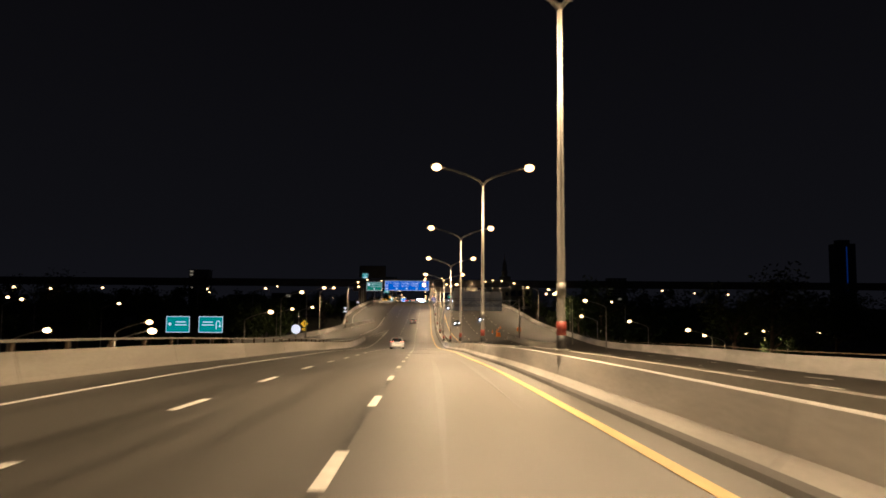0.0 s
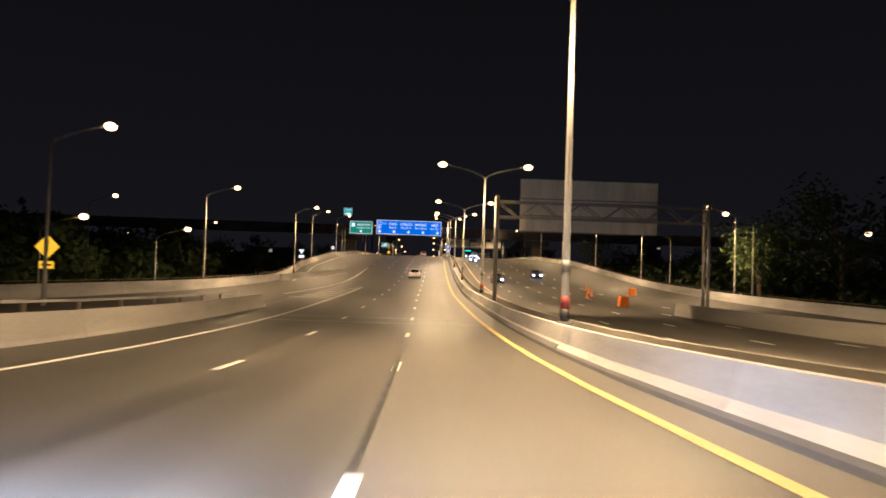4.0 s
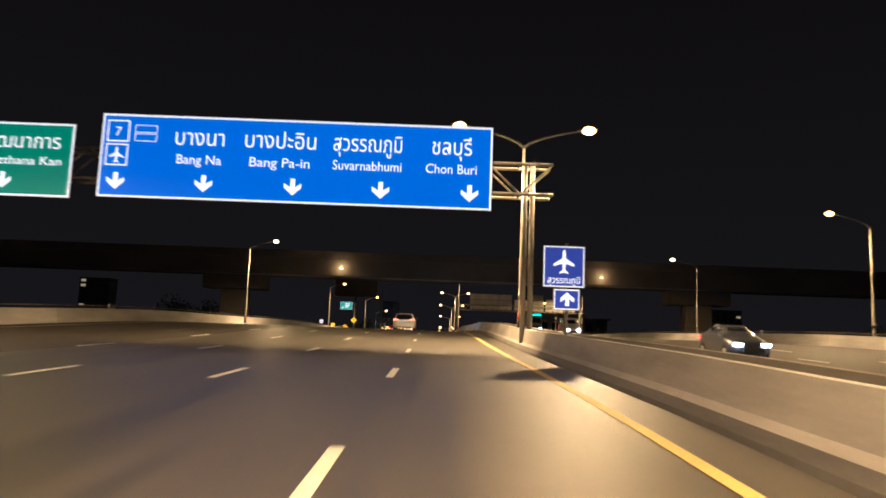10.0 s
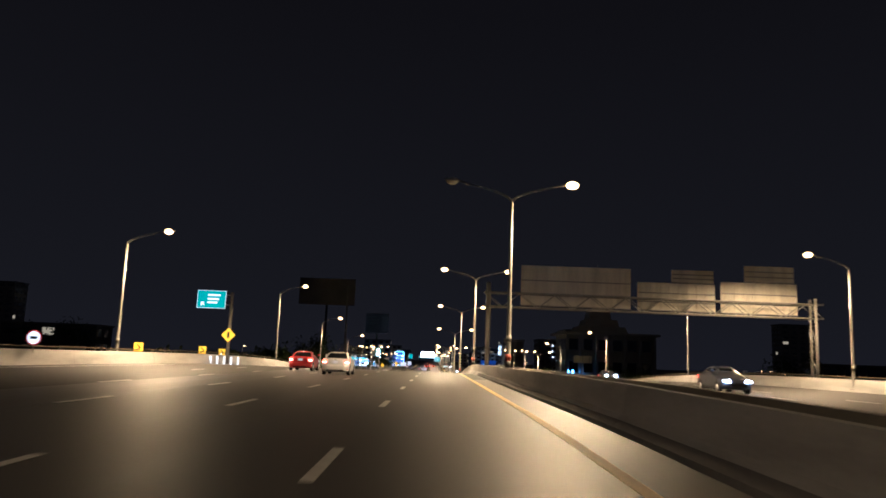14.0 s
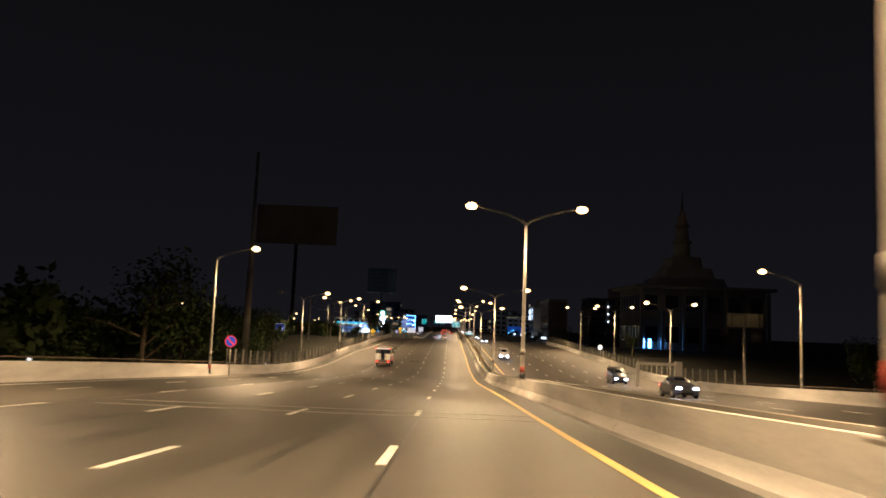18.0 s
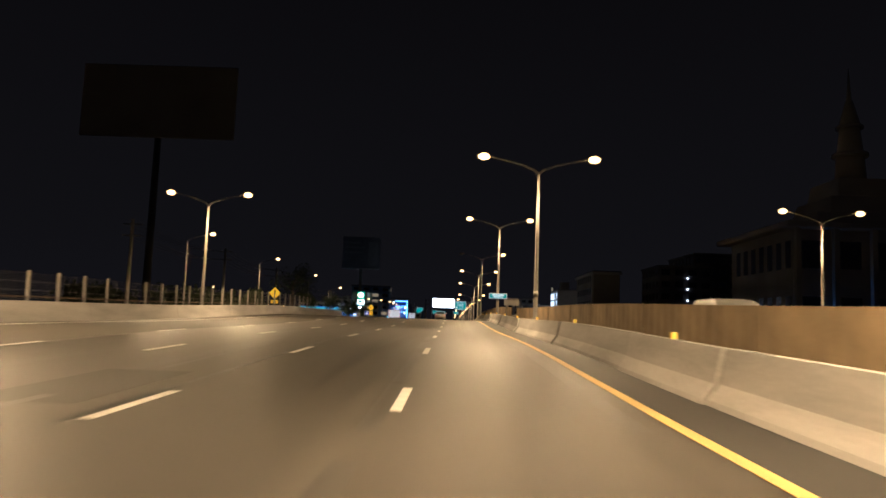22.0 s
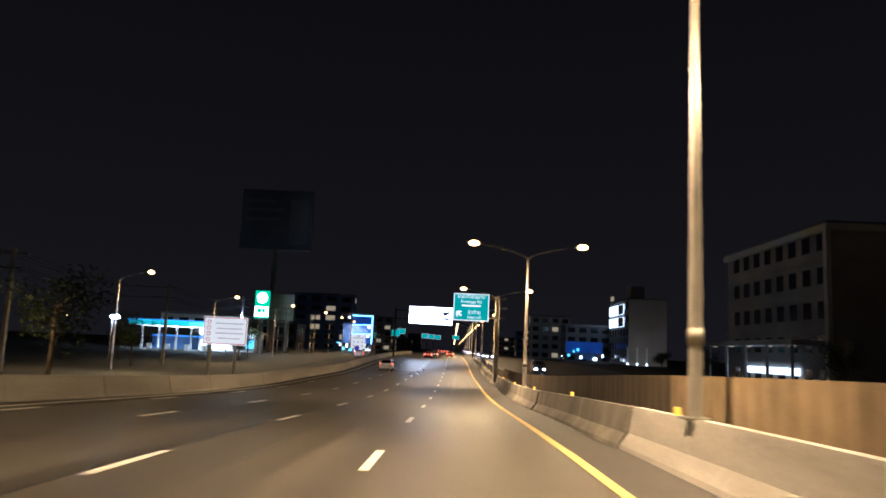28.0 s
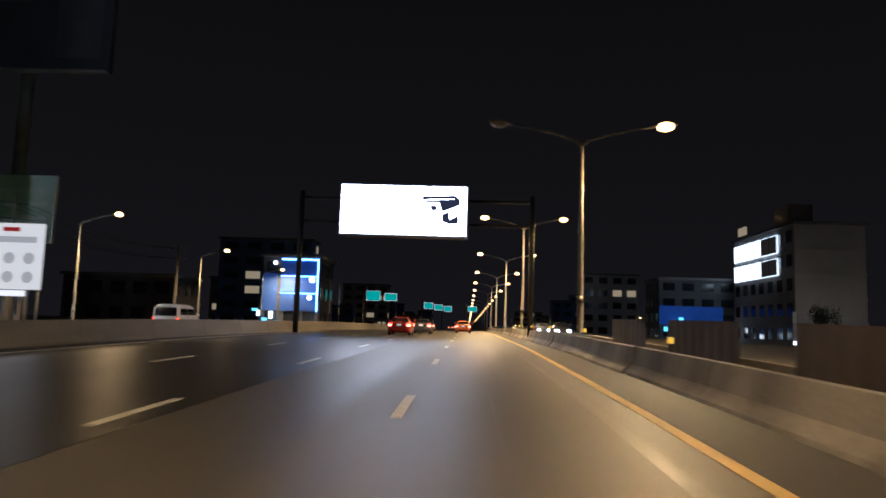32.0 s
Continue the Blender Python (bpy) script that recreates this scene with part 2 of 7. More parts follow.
M_TAIL = material("tail_light_lit", (0.7, 0.03, 0.02), 0.25, glow=2.6, glow_colour=(1.0, 0.07, 0.03))
M_TAILDARK = material("dark_red_tail_lens", (0.16, 0.008, 0.008), 0.15, glow=0.5, glow_colour=(0.8, 0.03, 0.02))
M_TAILPALE = material("pale_tail_light", (0.85, 0.50, 0.45), 0.2, glow=0.22, glow_colour=(1.0, 0.5, 0.42))
M_TAILHOT = material("tail_light_core", (1, 0.4, 0.3), 0.25, glow=6, glow_colour=(1.0, 0.36, 0.22))
M_BEAM = material("headlight_lit", (0.9, 0.95, 1.0), 0.2, glow=45, glow_colour=(0.62, 0.78, 1.0))
# small emission instead of light falling on the plate
M_PLATE = material("plate_white_glow", (0.75, 0.75, 0.73), 0.4, glow=0.25)
M_CHROME = material("chrome", (0.7, 0.7, 0.7), 0.15, 1.0)


def paint(name, c, rough=0.28):
    m = material(name, c, rough, 0.0, 0.8, 0.06, 30)
    m.node_tree.nodes["Principled BSDF"].inputs["Coat Weight"].default_value = 0.6
    m.node_tree.nodes["Principled BSDF"].inputs["Coat Roughness"].default_value = 0.08
    return m


# slight blue tint stands in for cool headlights on the white paint
P_WHITE = paint("white_car_paint", (0.84, 0.87, 0.90))
P_GOLD = paint("champagne_car_paint", (0.68, 0.58, 0.42))
P_SILVER = paint("silver_white_car_paint", (0.76, 0.76, 0.76))
P_RED = paint("red_car_paint", (0.50, 0.03, 0.03))
P_ORANGE = paint("orange_taxi_paint", (0.72, 0.16, 0.03))
P_DARK = paint("dark_car_paint", (0.03, 0.033, 0.045))
P_BLUE = paint("blue_truck_paint", (0.03, 0.045, 0.12))


# ---- mesh helpers ----
def finish(bm, name, mat, smooth=False):
    me = bpy.data.meshes.new(name)
    bmesh.ops.recalc_face_normals(bm, faces=bm.faces)
    bm.to_mesh(me)
    bm.free()
    for m in mat if isinstance(mat, (list, tuple)) else [mat]:
        me.materials.append(m)
    if smooth:
        me.polygons.foreach_set("use_smooth", [True] * len(me.polygons))
    return me


def add_box(bm, x0, x1, y0, y1, z0, z1, bevel=0.0, taper=1.0):
    v = []
    cx, cy = (x0 + x1) / 2, (y0 + y1) / 2
    for z, k in ((z0, 1.0), (z1, taper)):
        for x, y in ((x0, y0), (x1, y0), (x1, y1), (x0, y1)):
            v.append(bm.verts.new((cx + (x - cx) * k, cy + (y - cy) * k, z)))
    fs = [bm.faces.new([v[i] for i in f]) for f in ((3, 2, 1, 0), (4, 5, 6, 7), (0, 1, 5, 4), (1, 2, 6, 5), (2, 3, 7, 6), (3, 0, 4, 7))]
    if bevel:
        es = {e for f in fs for e in f.edges}
        bmesh.ops.bevel(bm, geom=list(es), offset=bevel, segments=2, affect="EDGES", profile=0.6)
    return bm


def box(name, x0, x1, y0, y1, z0, z1, mat, bevel=0.0, taper=1.0):
    return finish(add_box(bmesh.new(), x0, x1, y0, y1, z0, z1, bevel, taper), name, mat)


def add_tube(bm, path, radii, sides=8, caps=True):
    """A tube along a path; radii: one or one per point."""
    path = [Vector(p) for p in path]
    radii = radii if isinstance(radii, (list, tuple)) else [radii] * len(path)
    rings = []
    for i, p in enumerate(path):
        d = (path[min(i + 1, len(path) - 1)] - path[max(i - 1, 0)]).normalized()
        side = d.cross(Vector((0, 1, 0)) if abs(d.y) < 0.9 else Vector((1, 0, 0))).normalized()
        up = side.cross(d)
        rings.append([bm.verts.new(p + radii[i] * (math.cos(a) * side + math.sin(a) * up)) for a in (2 * math.pi * k / sides for k in range(sides))])
    for a, b in zip(rings, rings[1:]):
        for k in range(sides):
            bm.faces.new((a[k], a[(k + 1) % sides], b[(k + 1) % sides], b[k]))
    if caps:
        bm.faces.new(rings[0][::-1]), bm.faces.new(rings[-1])
    return bm


def tube(name, path, radii, mat, sides=8):
    return finish(add_tube(bmesh.new(), path, radii, sides), name, mat, True)


def sweep(name, profile, y0, y1, step, mat, side=None, base=None, closed=True, smooth=False):
    """A profile of (x, z) carried along the road, which it follows up and down."""
    n = max(1, round((y1 - y0) / step))
    bm, rings = bmesh.new(), []
    for i in range(n + 1):
        y = y0 + (y1 - y0) * i / n
        dx, dz = (side or shift)(y), (base or rz)(y)
        rings.append([bm.verts.new((x + dx, y, z + dz)) for x, z in profile])
    k = len(profile)
    for a, b in zip(rings, rings[1:]):
        for j in range(k if closed else k - 1):
            bm.faces.new((a[j], a[(j + 1) % k], b[(j + 1) % k], b[j]))
    if closed:
        bm.faces.new(rings[0]), bm.faces.new(rings[-1][::-1])
    return finish(bm, name, mat, smooth)


def part(name, mesh, parent, label="", m=None):
    ob = new(name, mesh)
    ob.parent = parent
    if m is not None:
        ob.matrix_basis = m
    return tagged(ob, label) if label else ob


def thing(name, label, category, m=None, group="", kind=""):
    ob = new(name)
    ob.empty_display_size = 0.3
    if m is not None:
        ob.matrix_basis = m
    return tagged(ob, label, category, group, kind)


def slope(y):
    return math.degrees(math.atan2(rz(y + 2) - rz(y - 2), 4.0))


def on_road(x, y, dz=0.0, turn=0.0, tilt=True):
    return pose(x, y, rz(y) + dz) @ pose(0, 0, 0, 0, 0, turn) @ (pose(0, 0, 0, slope(y) * math.cos(radians(turn))) if tilt else Matrix())


def letters(name, words, size, mat, parent, m, label="", fit=0.0):
    """Writing as a thin mesh, facing -y in its own frame, centred on x; fit: its width."""
    cu = bpy.data.curves.new(name, "FONT")
    cu.body, cu.size, cu.align_x, cu.align_y, cu.extrude = words, size, "CENTER", "CENTER", 0.004
    cu.resolution_u = 3
    tmp = new("tmp_writing", cu)
    bpy.context.view_layer.update()
    me = bpy.data.meshes.new_from_object(tmp.evaluated_get(bpy.context.evaluated_depsgraph_get()))
    bpy.data.objects.remove(tmp)
    me.materials.clear()
    me.materials.append(mat)
    k = fit / max(1e-3, max(v.co.x for v in me.vertices) - min(v.co.x for v in me.vertices)) if fit and len(me.vertices) else 1.0
    return part(name, me, parent, label, m @ pose(0, 0, 0, 90) @ Matrix.Diagonal((k, 1, 1, 1)))


# ---- carriageways and land ----
def land():
    bm, rings = bmesh.new(), []
    xs = [-2600, -900, -300, -120, -60, -27, 38, 80, 150, 400, 1000, 2600]
    for y in list(range(-400, 1400, 30)) + [1500, 1800, 2300, 3000]:
        rings.append([bm.verts.new((x, y, gz(y) - (0.0 if abs(x) > 40 else 0.25))) for x in xs])
    for a, b in zip(rings, rings[1:]):
        for j in range(len(xs) - 1):
            bm.faces.new((a[j], a[j + 1], b[j + 1], b[j]))
    tagged(new("ground", finish(bm, "ground", M_LAND)), "dark grassy land beside the elevated motorway", "ground", kind="structure")


land()


def left_edge(y):
    return float(np.interp(y, [130, 170, 205, 245, 437, 470, 1000], [-29, -23.5, -20.6, -24.3, -24.0, -19.6, -19.6]))


def right_edge(y):
    return float(np.interp(y, [40, 110, 180, 440, 545, 1000], [20, 28.5, 33, 32, 28.2, 28.2]))


def fall(x, y):
    """How far the oncoming carriageway lies below the near one: it tilts outwards on the first slope."""
    inner = 4.3 + shift(y)
    return float(np.interp(y, [60, 125], [0.6, 0.0])) * max(0.0, (x - inner) / (right_edge(y) - inner))


def strip(name, left, right, y0, y1, step, mat, lift, depth, tilted=False):
    """A slab between two edges that may run aslant."""
    n = max(1, round((y1 - y0) / step))
    bm, rings = bmesh.new(), []
    for i in range(n + 1):
        y = y0 + (y1 - y0) * i / n
        a, b, z = left(y), right(y), rz(y) + lift
        zb = z - (fall(b, y) if tilted else 0.0)
        rings.append([bm.verts.new(p) for p in ((a, y, z), (b, y, zb), (b, y, zb - depth), (a, y, z - depth))])
    for a, b in zip(rings, rings[1:]):
        for j in range(4):
            bm.faces.new((a[j], a[(j + 1) % 4], b[(j + 1) % 4], b[j]))
    bm.faces.new(rings[0]), bm.faces.new(rings[-1][::-1])
    return finish(bm, name, mat)


road = tagged(new("road", strip("road", lambda y: -10.9 + shift(y) if y < 150 else -11.5, lambda y: 4.3 + shift(y), -80, 2200, 6, M_ASPHALT, 0, 0.9)), "grey asphalt motorway carriageway with worn wheel tracks", "road", kind="structure")
side_road = tagged(new("road_2", strip("road_2", left_edge, lambda y: -11.5, 130, 2200, 6, M_ASPHALT_OLD, -0.003, 0.9)), "older asphalt of the joining slip lanes", "road", kind="structure")
far_road = tagged(new("road_3", strip("road_3", lambda y: 4.3 + shift(y), right_edge, -80, 2200, 6, M_ASPHALT_OLD, -0.002, 0.9, True)), "asphalt of the oncoming carriageway", "road", kind="structure")

# painted lines, each dash a part of the carriageway it lies on
dash_mesh = box("lane_dash", -0.08, 0.08, -1.32, 1.32, 0.0, 0.006, M_WHITE)
dash_short = box("lane_dash", -0.08, 0.08, -1.03, 1.03, 0.0, 0.006, M_WHITE)


D1, D2, D3, D4 = -1.05, -4.5, -7.95, -11.5
COUNT = [0, 8, 10, 15, 18, 30, 37, 45, 50, 56, 60, 65, 125]
AT_Y = [171.0, 259.6, 282.7, 337.4, 369.2, 497.9, 573.3, 658.6, 710.9, 774.5, 815.8, 867.8, 1497]


def dash_rows(parent, x, y0, y1, off=0.0):
    """Dashes of one lane line: close together on the first bridge, further apart after it."""
    ys = [24.7 + 7.02 * k for k in range(-3, 11)] + [170.7 - 11.1 * k for k in range(6, 0, -1)] + [float(np.interp(k, COUNT, AT_Y)) for k in range(0, 126)]
    for y in ys:
        y += off if y > 175 else off * 0.5
        if y0 <= y < y1:
            part("lane_dash", dash_short if y < 175 else dash_mesh, parent, m=pose(x + shift(y), y, rz(y) + 0.004 - (fall(x + shift(y), y) if x > 5 else 0.0), slope(y)))


dash_rows(road, D1, 0, 1300)
dash_rows(road, D2, 0, 1300, -1.5)
dash_rows(road, D3, 245, 1300, -2.5)
dash_rows(side_road, D4, 250, 820, -3.5)
dash_rows(side_road, -15.1, 425, 560, -4.5)
for x in (9.6, 13.2, 16.8, 20.6):
    dash_rows(far_road, x, 30, 760, 4.0)

LINE = [(-0.08, 0.006), (0.08, 0.006), (0.08, 0.0), (-0.08, 0.0)]


def line(name, x, y0, y1, mat, parent, label, side=None, width=0.16):
    ob = part(name, sweep(name, [(x + a * width / 0.16, b + 0.004) for a, b in LINE], y0, y1, 6, mat, side), parent, label)
    return ob


line("edge_line", 0, -80, 1900, M_YELLOW, road, "yellow edge line beside the median", side=lambda y: shift(y) + float(np.interp(y, [90, 140, 180, 250, 280, 330], [2.6, 2.48, 2.56, 2.6, 2.7, 2.62])), width=0.2)
line("edge_line", D3, -80, 196, M_WHITE, road, "solid white edge line")
line("gore_line", 0, 176, 245, M_WHITE, side_road, "white line of the merging lane", side=lambda y: float(np.interp(y, [170, 205, 245], [-13.8, -11.75, -11.9])))
line("edge_line", 0, 205, 470, M_WHITE, side_road, "white edge line", side=lambda y: left_edge(y) + 2.4)
line("edge_line", 0, 470, 1900, M_WHITE, side_road, "white edge line", side=lambda y: float(np.interp(y, [470, 620, 700, 760, 1000], [-18.0, -18.0, -15.6, -12.4, -12.2])))
part("edge_line", sweep("edge_line", [(7.2 + a, b + 0.004) for a, b in LINE], -80, 1900, 6, M_YELLOW, base=lambda y: rz(y) - fall(7.2 + shift(y), y)), far_road, "yellow edge line of the oncoming carriageway")
for k in range(7):
    y = 171 + 4.2 * k
    w = 3.6 - 0.5 * k
    part("chevron_bar", box("chevron_bar", -w / 2, w / 2, -0.22, 0.22, 0, 0.005, M_WHITE), side_road, m=pose(D3 - 0.5 - w / 2, y, rz(y) + 0.005, slope(y), 0, 24))

# shoulder, seams and tyre marks
M_SHOULDER = material("shoulder_asphalt", (0.042, 0.041, 0.04), 0.6, 0, 1.3, 0.45, 40, 0.4, stretch=(1, 0.05, 1))
M_SEAM = material("tar_seam", (0.03, 0.03, 0.03), 0.35, 0, 2.0, 0.3, 30)
M_TRACK = material("tyre_darkened_asphalt", (0.066, 0.064, 0.06), 0.38, 0, 2.2, 0.45, 40, 0.3, stretch=(1, 0.02, 1))
M_PATCH = material("patched_asphalt", (0.074, 0.071, 0.067), 0.5, 0, 1.5, 0.4, 45, 0.4)
part("shoulder_strip", strip("shoulder_strip", lambda y: 2.74 + shift(y), lambda y: kerb(y) + 0.02, 430, 1000, 6, M_SHOULDER, 0.0025, 0.002), road, "dark shoulder beside the median barrier")
for x, y0, y1, w in ((D1 - 0.02, -40, 160, 0.10), (D1 - 0.22, 560, 720, 0.28), (D2 - 0.2, 600, 780, 0.12), (D1 + 0.12, 425, 560, 0.05), (D3 - 0.15, 300, 560, 0.07)):
    part("tar_seam", strip("tar_seam", lambda y: x - w / 2 + shift(y), lambda y: x + w / 2 + shift(y), y0, y1, 6, M_SEAM if w < 0.2 else M_TRACK, 0.0022, 0.0018), road)
for x, y0, y1, w, drift in ((0.1, 22, 60, 0.22, 0.3), (1.7, 30, 75, 0.22, 0.1), (-0.3, 250, 262, 0.2, 0.7), (0.2, 560, 600, 0.3, 0.2), (1.9, 570, 640, 0.3, 0.0), (-2.9, 470, 540, 0.3, 0.2), (0.3, 640, 690, 0.28, -0.1), (1.8, 690, 760, 0.28, 0.1), (-3.2, 690, 770, 0.3, 0.1), (0.2, 800, 870, 0.28, 0.1), (1.8, 800, 890, 0.28, 0.0), (-6.2, 540, 620, 0.35, 0.2)):
    part("tyre_track", strip("tyre_track", lambda y: x + shift(y) + drift * (y - y0) / (y1 - y0), lambda y: x + w * max(0.15, math.sin(math.pi * min(1, max(0, (y - y0) / (y1 - y0))))) + shift(y) + drift * (y - y0) / (y1 - y0), y0, y1, 3, M_TRACK, 0.0018, 0.0015), road)
for x, y, a, b in ((-2.9, 262, 0.5, 1.6), (-6.0, 606, 0.8, 2.5), (1.0, 584, 0.4, 1.2), (-6.1, 478, 0.7, 2.0)):
    part("asphalt_patch", box("asphalt_patch", -a, a, -b, b, 0.0, 0.002, M_PATCH), road, m=pose(x + shift(y), y, rz(y) + 0.0015, slope(y)))

# expansion joints across the decks
joint = box("expansion_joint", -0.0, 1.0, -0.13, 0.13, 0, 0.008, M_STEEL)
for y, x0, x1, parent in ((71.5, D3, 2.5, road), (97, D3, 2.5, road), (98.6, D3, 2.5, road), (144.5, D3, 2.5, road), (148.5, D3, 2.5, road), (507.3, -10.5, 2.5, road), (509.3, -10.5, 2.5, road), (566, -10.5, 2.5, road)):
    part("expansion_joint", joint, parent, m=pose(x0 + shift(y), y, rz(y) + 0.004, slope(y)) @ Matrix.Diagonal((x1 - x0, 1, 1, 1)))
puddle_bm = bmesh.new()
ring = [puddle_bm.verts.new((math.cos(a) * (1 + 0.25 * math.sin(3 * a + 1)), math.sin(a) * (1 + 0.15 * math.cos(5 * a)), 0)) for a in (2 * math.pi * k / 40 for k in range(40))]
puddle_bm.faces.new(ring)
puddle_mesh = finish(puddle_bm, "puddle", M_PUDDLE)
for x, y, a, b in ((-4.2, 846.5, 0.28, 4.5), (-3.85, 853.5, 0.25, 3.0), (-4.6, 838, 0.3, 3.5)):
    p = new("puddle", puddle_mesh)
    p.matrix_basis = pose(x, y, rz(y) + 0.012, slope(y), 0, 2) @ Matrix.Diagonal((a, b, 1, 1))
    tagged(p, "shallow rain puddle lying on the asphalt", "puddle", group="puddles")

M_DAMP = material("damp_asphalt", (0.04, 0.04, 0.042), 0.34, 0, 0.3, 0.35, 45, 0.25, stretch=(1, 0.08, 1))
part("resurfaced_strip", strip("resurfaced_strip", lambda y: -11.2, lambda y: float(np.interp(y, [826, 850, 900, 912], [-9.0, -4.05, -3.3, -6.5])), 826, 912, 4, M_DAMP, 0.003, 0.002), road, "darker damp resurfaced asphalt in the far lanes")

# ---- barriers ----
SIDE_F = [(0.0, 0.0), (0.03, 0.09), (0.22, 0.34), (0.33, 0.92), (0.52, 0.92), (0.56, 0.0)]
median = thing("median_barrier", "concrete safety barrier along the median, darker at its foot", "barrier", kind="structure")

def barrier_scale(y):
    """The barrier is lower on the first slope and after the frontage-road sign."""
    return 0.78 if y >= 818 else float(np.interp(y, [180, 260], [0.85, 1.0]))


y = -60
seg_no = 0
while y < 1000:
    ln = 12.0 if y < 560 else 6.0
    wob = 0.0 if y < 560 else 0.05 * math.sin(seg_no * 2.1)
    seg_no += 1
    part("barrier_segment", sweep("barrier_segment", [(a + wob, b * barrier_scale(y)) for a, b in SIDE_F], y, y + ln - 0.03, 6, M_CONCRETE_W if y > 765 else M_CONCRETE, kerb), median)
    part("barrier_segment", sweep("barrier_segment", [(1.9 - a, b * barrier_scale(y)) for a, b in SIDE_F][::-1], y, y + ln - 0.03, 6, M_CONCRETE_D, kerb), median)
    y += ln
tagged(new("median_barrier_far", sweep("median_barrier_far", SIDE_F, 1000, 2200, 20, M_CONCRETE, kerb)), "concrete median barrier running on into the distance", "barrier", kind="structure")
tagged(new("median_fill", sweep("median_fill", [(0.5, 0.0), (1.4, 0.0), (1.4, 0.32), (0.5, 0.32)], -60, 1000, 8, M_CONCRETE_D, kerb)), "dark concrete strip between the two barriers", "median", kind="structure")

# darker foot of the barrier on the driving side
M_FOOT = material("dark_foot_concrete", (0.15, 0.145, 0.14), 0.75, 0, 1.2, 0.45, 14, 0.3, stretch=(1, 0.12, 1))
TOE = [(-0.006, 0.0), (0.024, 0.078), (0.075, 0.140), (0.09, 0.13), (0.04, 0.07), (0.02, 0.0)]
TOE_HIGH = [(-0.006, 0.0), (0.024, 0.092), (0.135, 0.232), (0.15, 0.22), (0.04, 0.08), (0.02, 0.0)]
for y in range(-60, 430, 24):
    part("dark_foot", sweep("dark_foot", TOE if y < 130 else TOE_HIGH, y, y + 23.97, 6, M_FOOT, kerb), median, "dark foot" if y == -60 else "")

# left wall before the merge, with a steel rail on top
wall = thing("parapet_left", "low concrete parapet with a brown steel rail on top", "parapet", kind="structure")
PAR = [(-10.75, 0.0), (-10.4, 0.0), (-10.46, 0.12), (-10.6, 0.8), (-10.82, 0.8), (-10.82, -0.9)]
for y in range(-60, 156, 12):
    part("parapet_segment", sweep("parapet_segment", PAR, y, min(y + 11.97, 158), 6, M_CONCRETE_D), wall)
part("hand_rail", sweep("hand_rail", [(-10.76, 1.04), (-10.68, 1.04), (-10.68, 1.12), (-10.76, 1.12)], -60, 150, 6, M_STEEL_D), wall, "brown steel rail")
post_mesh = box("rail_post", -0.04, 0.04, -0.06, 0.06, 0, 0.26, M_RUST)
for y in range(-60, 150, 3):
    part("rail_post", post_mesh, wall, m=pose(-10.72 + shift(y), y, rz(y) + 0.79))


def outer_parapet(name, edge, y0, y1, inward, label, mat, height=0.92, step=12, base=None):
    w = thing(name, label, "parapet", kind="structure")
    prof = [(0.0, -0.9), (0.0, height), (inward * 0.2, height), (inward * 0.36, 0.14), (inward * 0.4, 0.0), (inward * 0.4, -0.9)]
    y = y0
    while y < y1:
        part("parapet_segment", sweep("parapet_segment", prof if inward > 0 else prof[::-1], y, min(y + step - 0.03, y1), 6, mat, edge, base), w)
        y += step
    part("hand_rail", sweep("hand_rail", [(inward * 0.06, height + 0.16), (inward * 0.14, height + 0.16), (inward * 0.14, height + 0.23), (inward * 0.06, height + 0.23)], y0, y1, 6, M_RUST, edge, base), w, "brown steel rail")
    return w


outer_parapet("parapet_ramp", left_edge, 130, 560, 1, "pale concrete parapet along the slip lanes", M_CONCRETE)
outer_parapet("parapet_ramp_2", lambda y: left_edge(y), 560, 718, 1, "pale concrete parapet below a mesh fence", M_CONCRETE)
outer_parapet("parapet_right", right_edge, -60, 540, -1, "concrete parapet beyond the oncoming lanes", M_CONCRETE, base=lambda y: rz(y) - fall(right_edge(y), y))
outer_parapet("parapet_right_2", right_edge, 540, 700, -1, "concrete parapet below a mesh fence", M_CONCRETE)
wall2 = thing("parapet_left_2", "dark concrete barrier beside the frontage road", "parapet", kind="structure")
for y in range(762, 1000, 6):
    part("parapet_segment", sweep("parapet_segment", [(-16.2, 0.0), (-15.7, 0.0), (-15.78, 0.1), (-15.93, 0.82), (-16.1, 0.82)], y, y + 5.95, 6, M_CONCRETE_D, side=lambda v: float(np.interp(v, [762, 785, 830, 1000], [1.6, 2.8, 2.2, 2.2]))), wall2)
# inner wall where the slip lane comes in
nose = thing("parapet_nose", "rounded end of the concrete wall at the merge", "parapet", kind="structure")
part("parapet_segment", sweep("parapet_segment", [(-14.9, 0), (-14.5, 0), (-14.6, 0.14), (-14.75, 0.85), (-14.95, 0.85), (-14.95, -0.9)], 205, 229, 4, M_CONCRETE, side=lambda v: float(np.interp(v, [205, 229], [-5.0, 0.6]))), nose)
part("parapet_segment", sweep("parapet_segment", [(5.7, 0), (6.3, 0), (6.15, 0.85), (5.85, 0.85)], 119, 161, 6, M_CONCRETE_D, side=lambda v: float(np.interp(v, [119, 161], [13.7, 11.2]))), nose)

# mesh fences on the parapets
fb = bmesh.new()
grid = [[fb.verts.new((0, 2.36 * i / 16, 0.05 + 1.17 * j / 3)) for j in range(4)] for i in range(17)]
for i in range(16):
    for j in range(3):
        fb.faces.new((grid[i][j], grid[i + 1][j], grid[i + 1][j + 1], grid[i][j + 1]))
bmesh.ops.wireframe(fb, faces=fb.faces[:], thickness=0.022, offset=0.0, use_replace=True, use_boundary=True, use_even_offset=False)
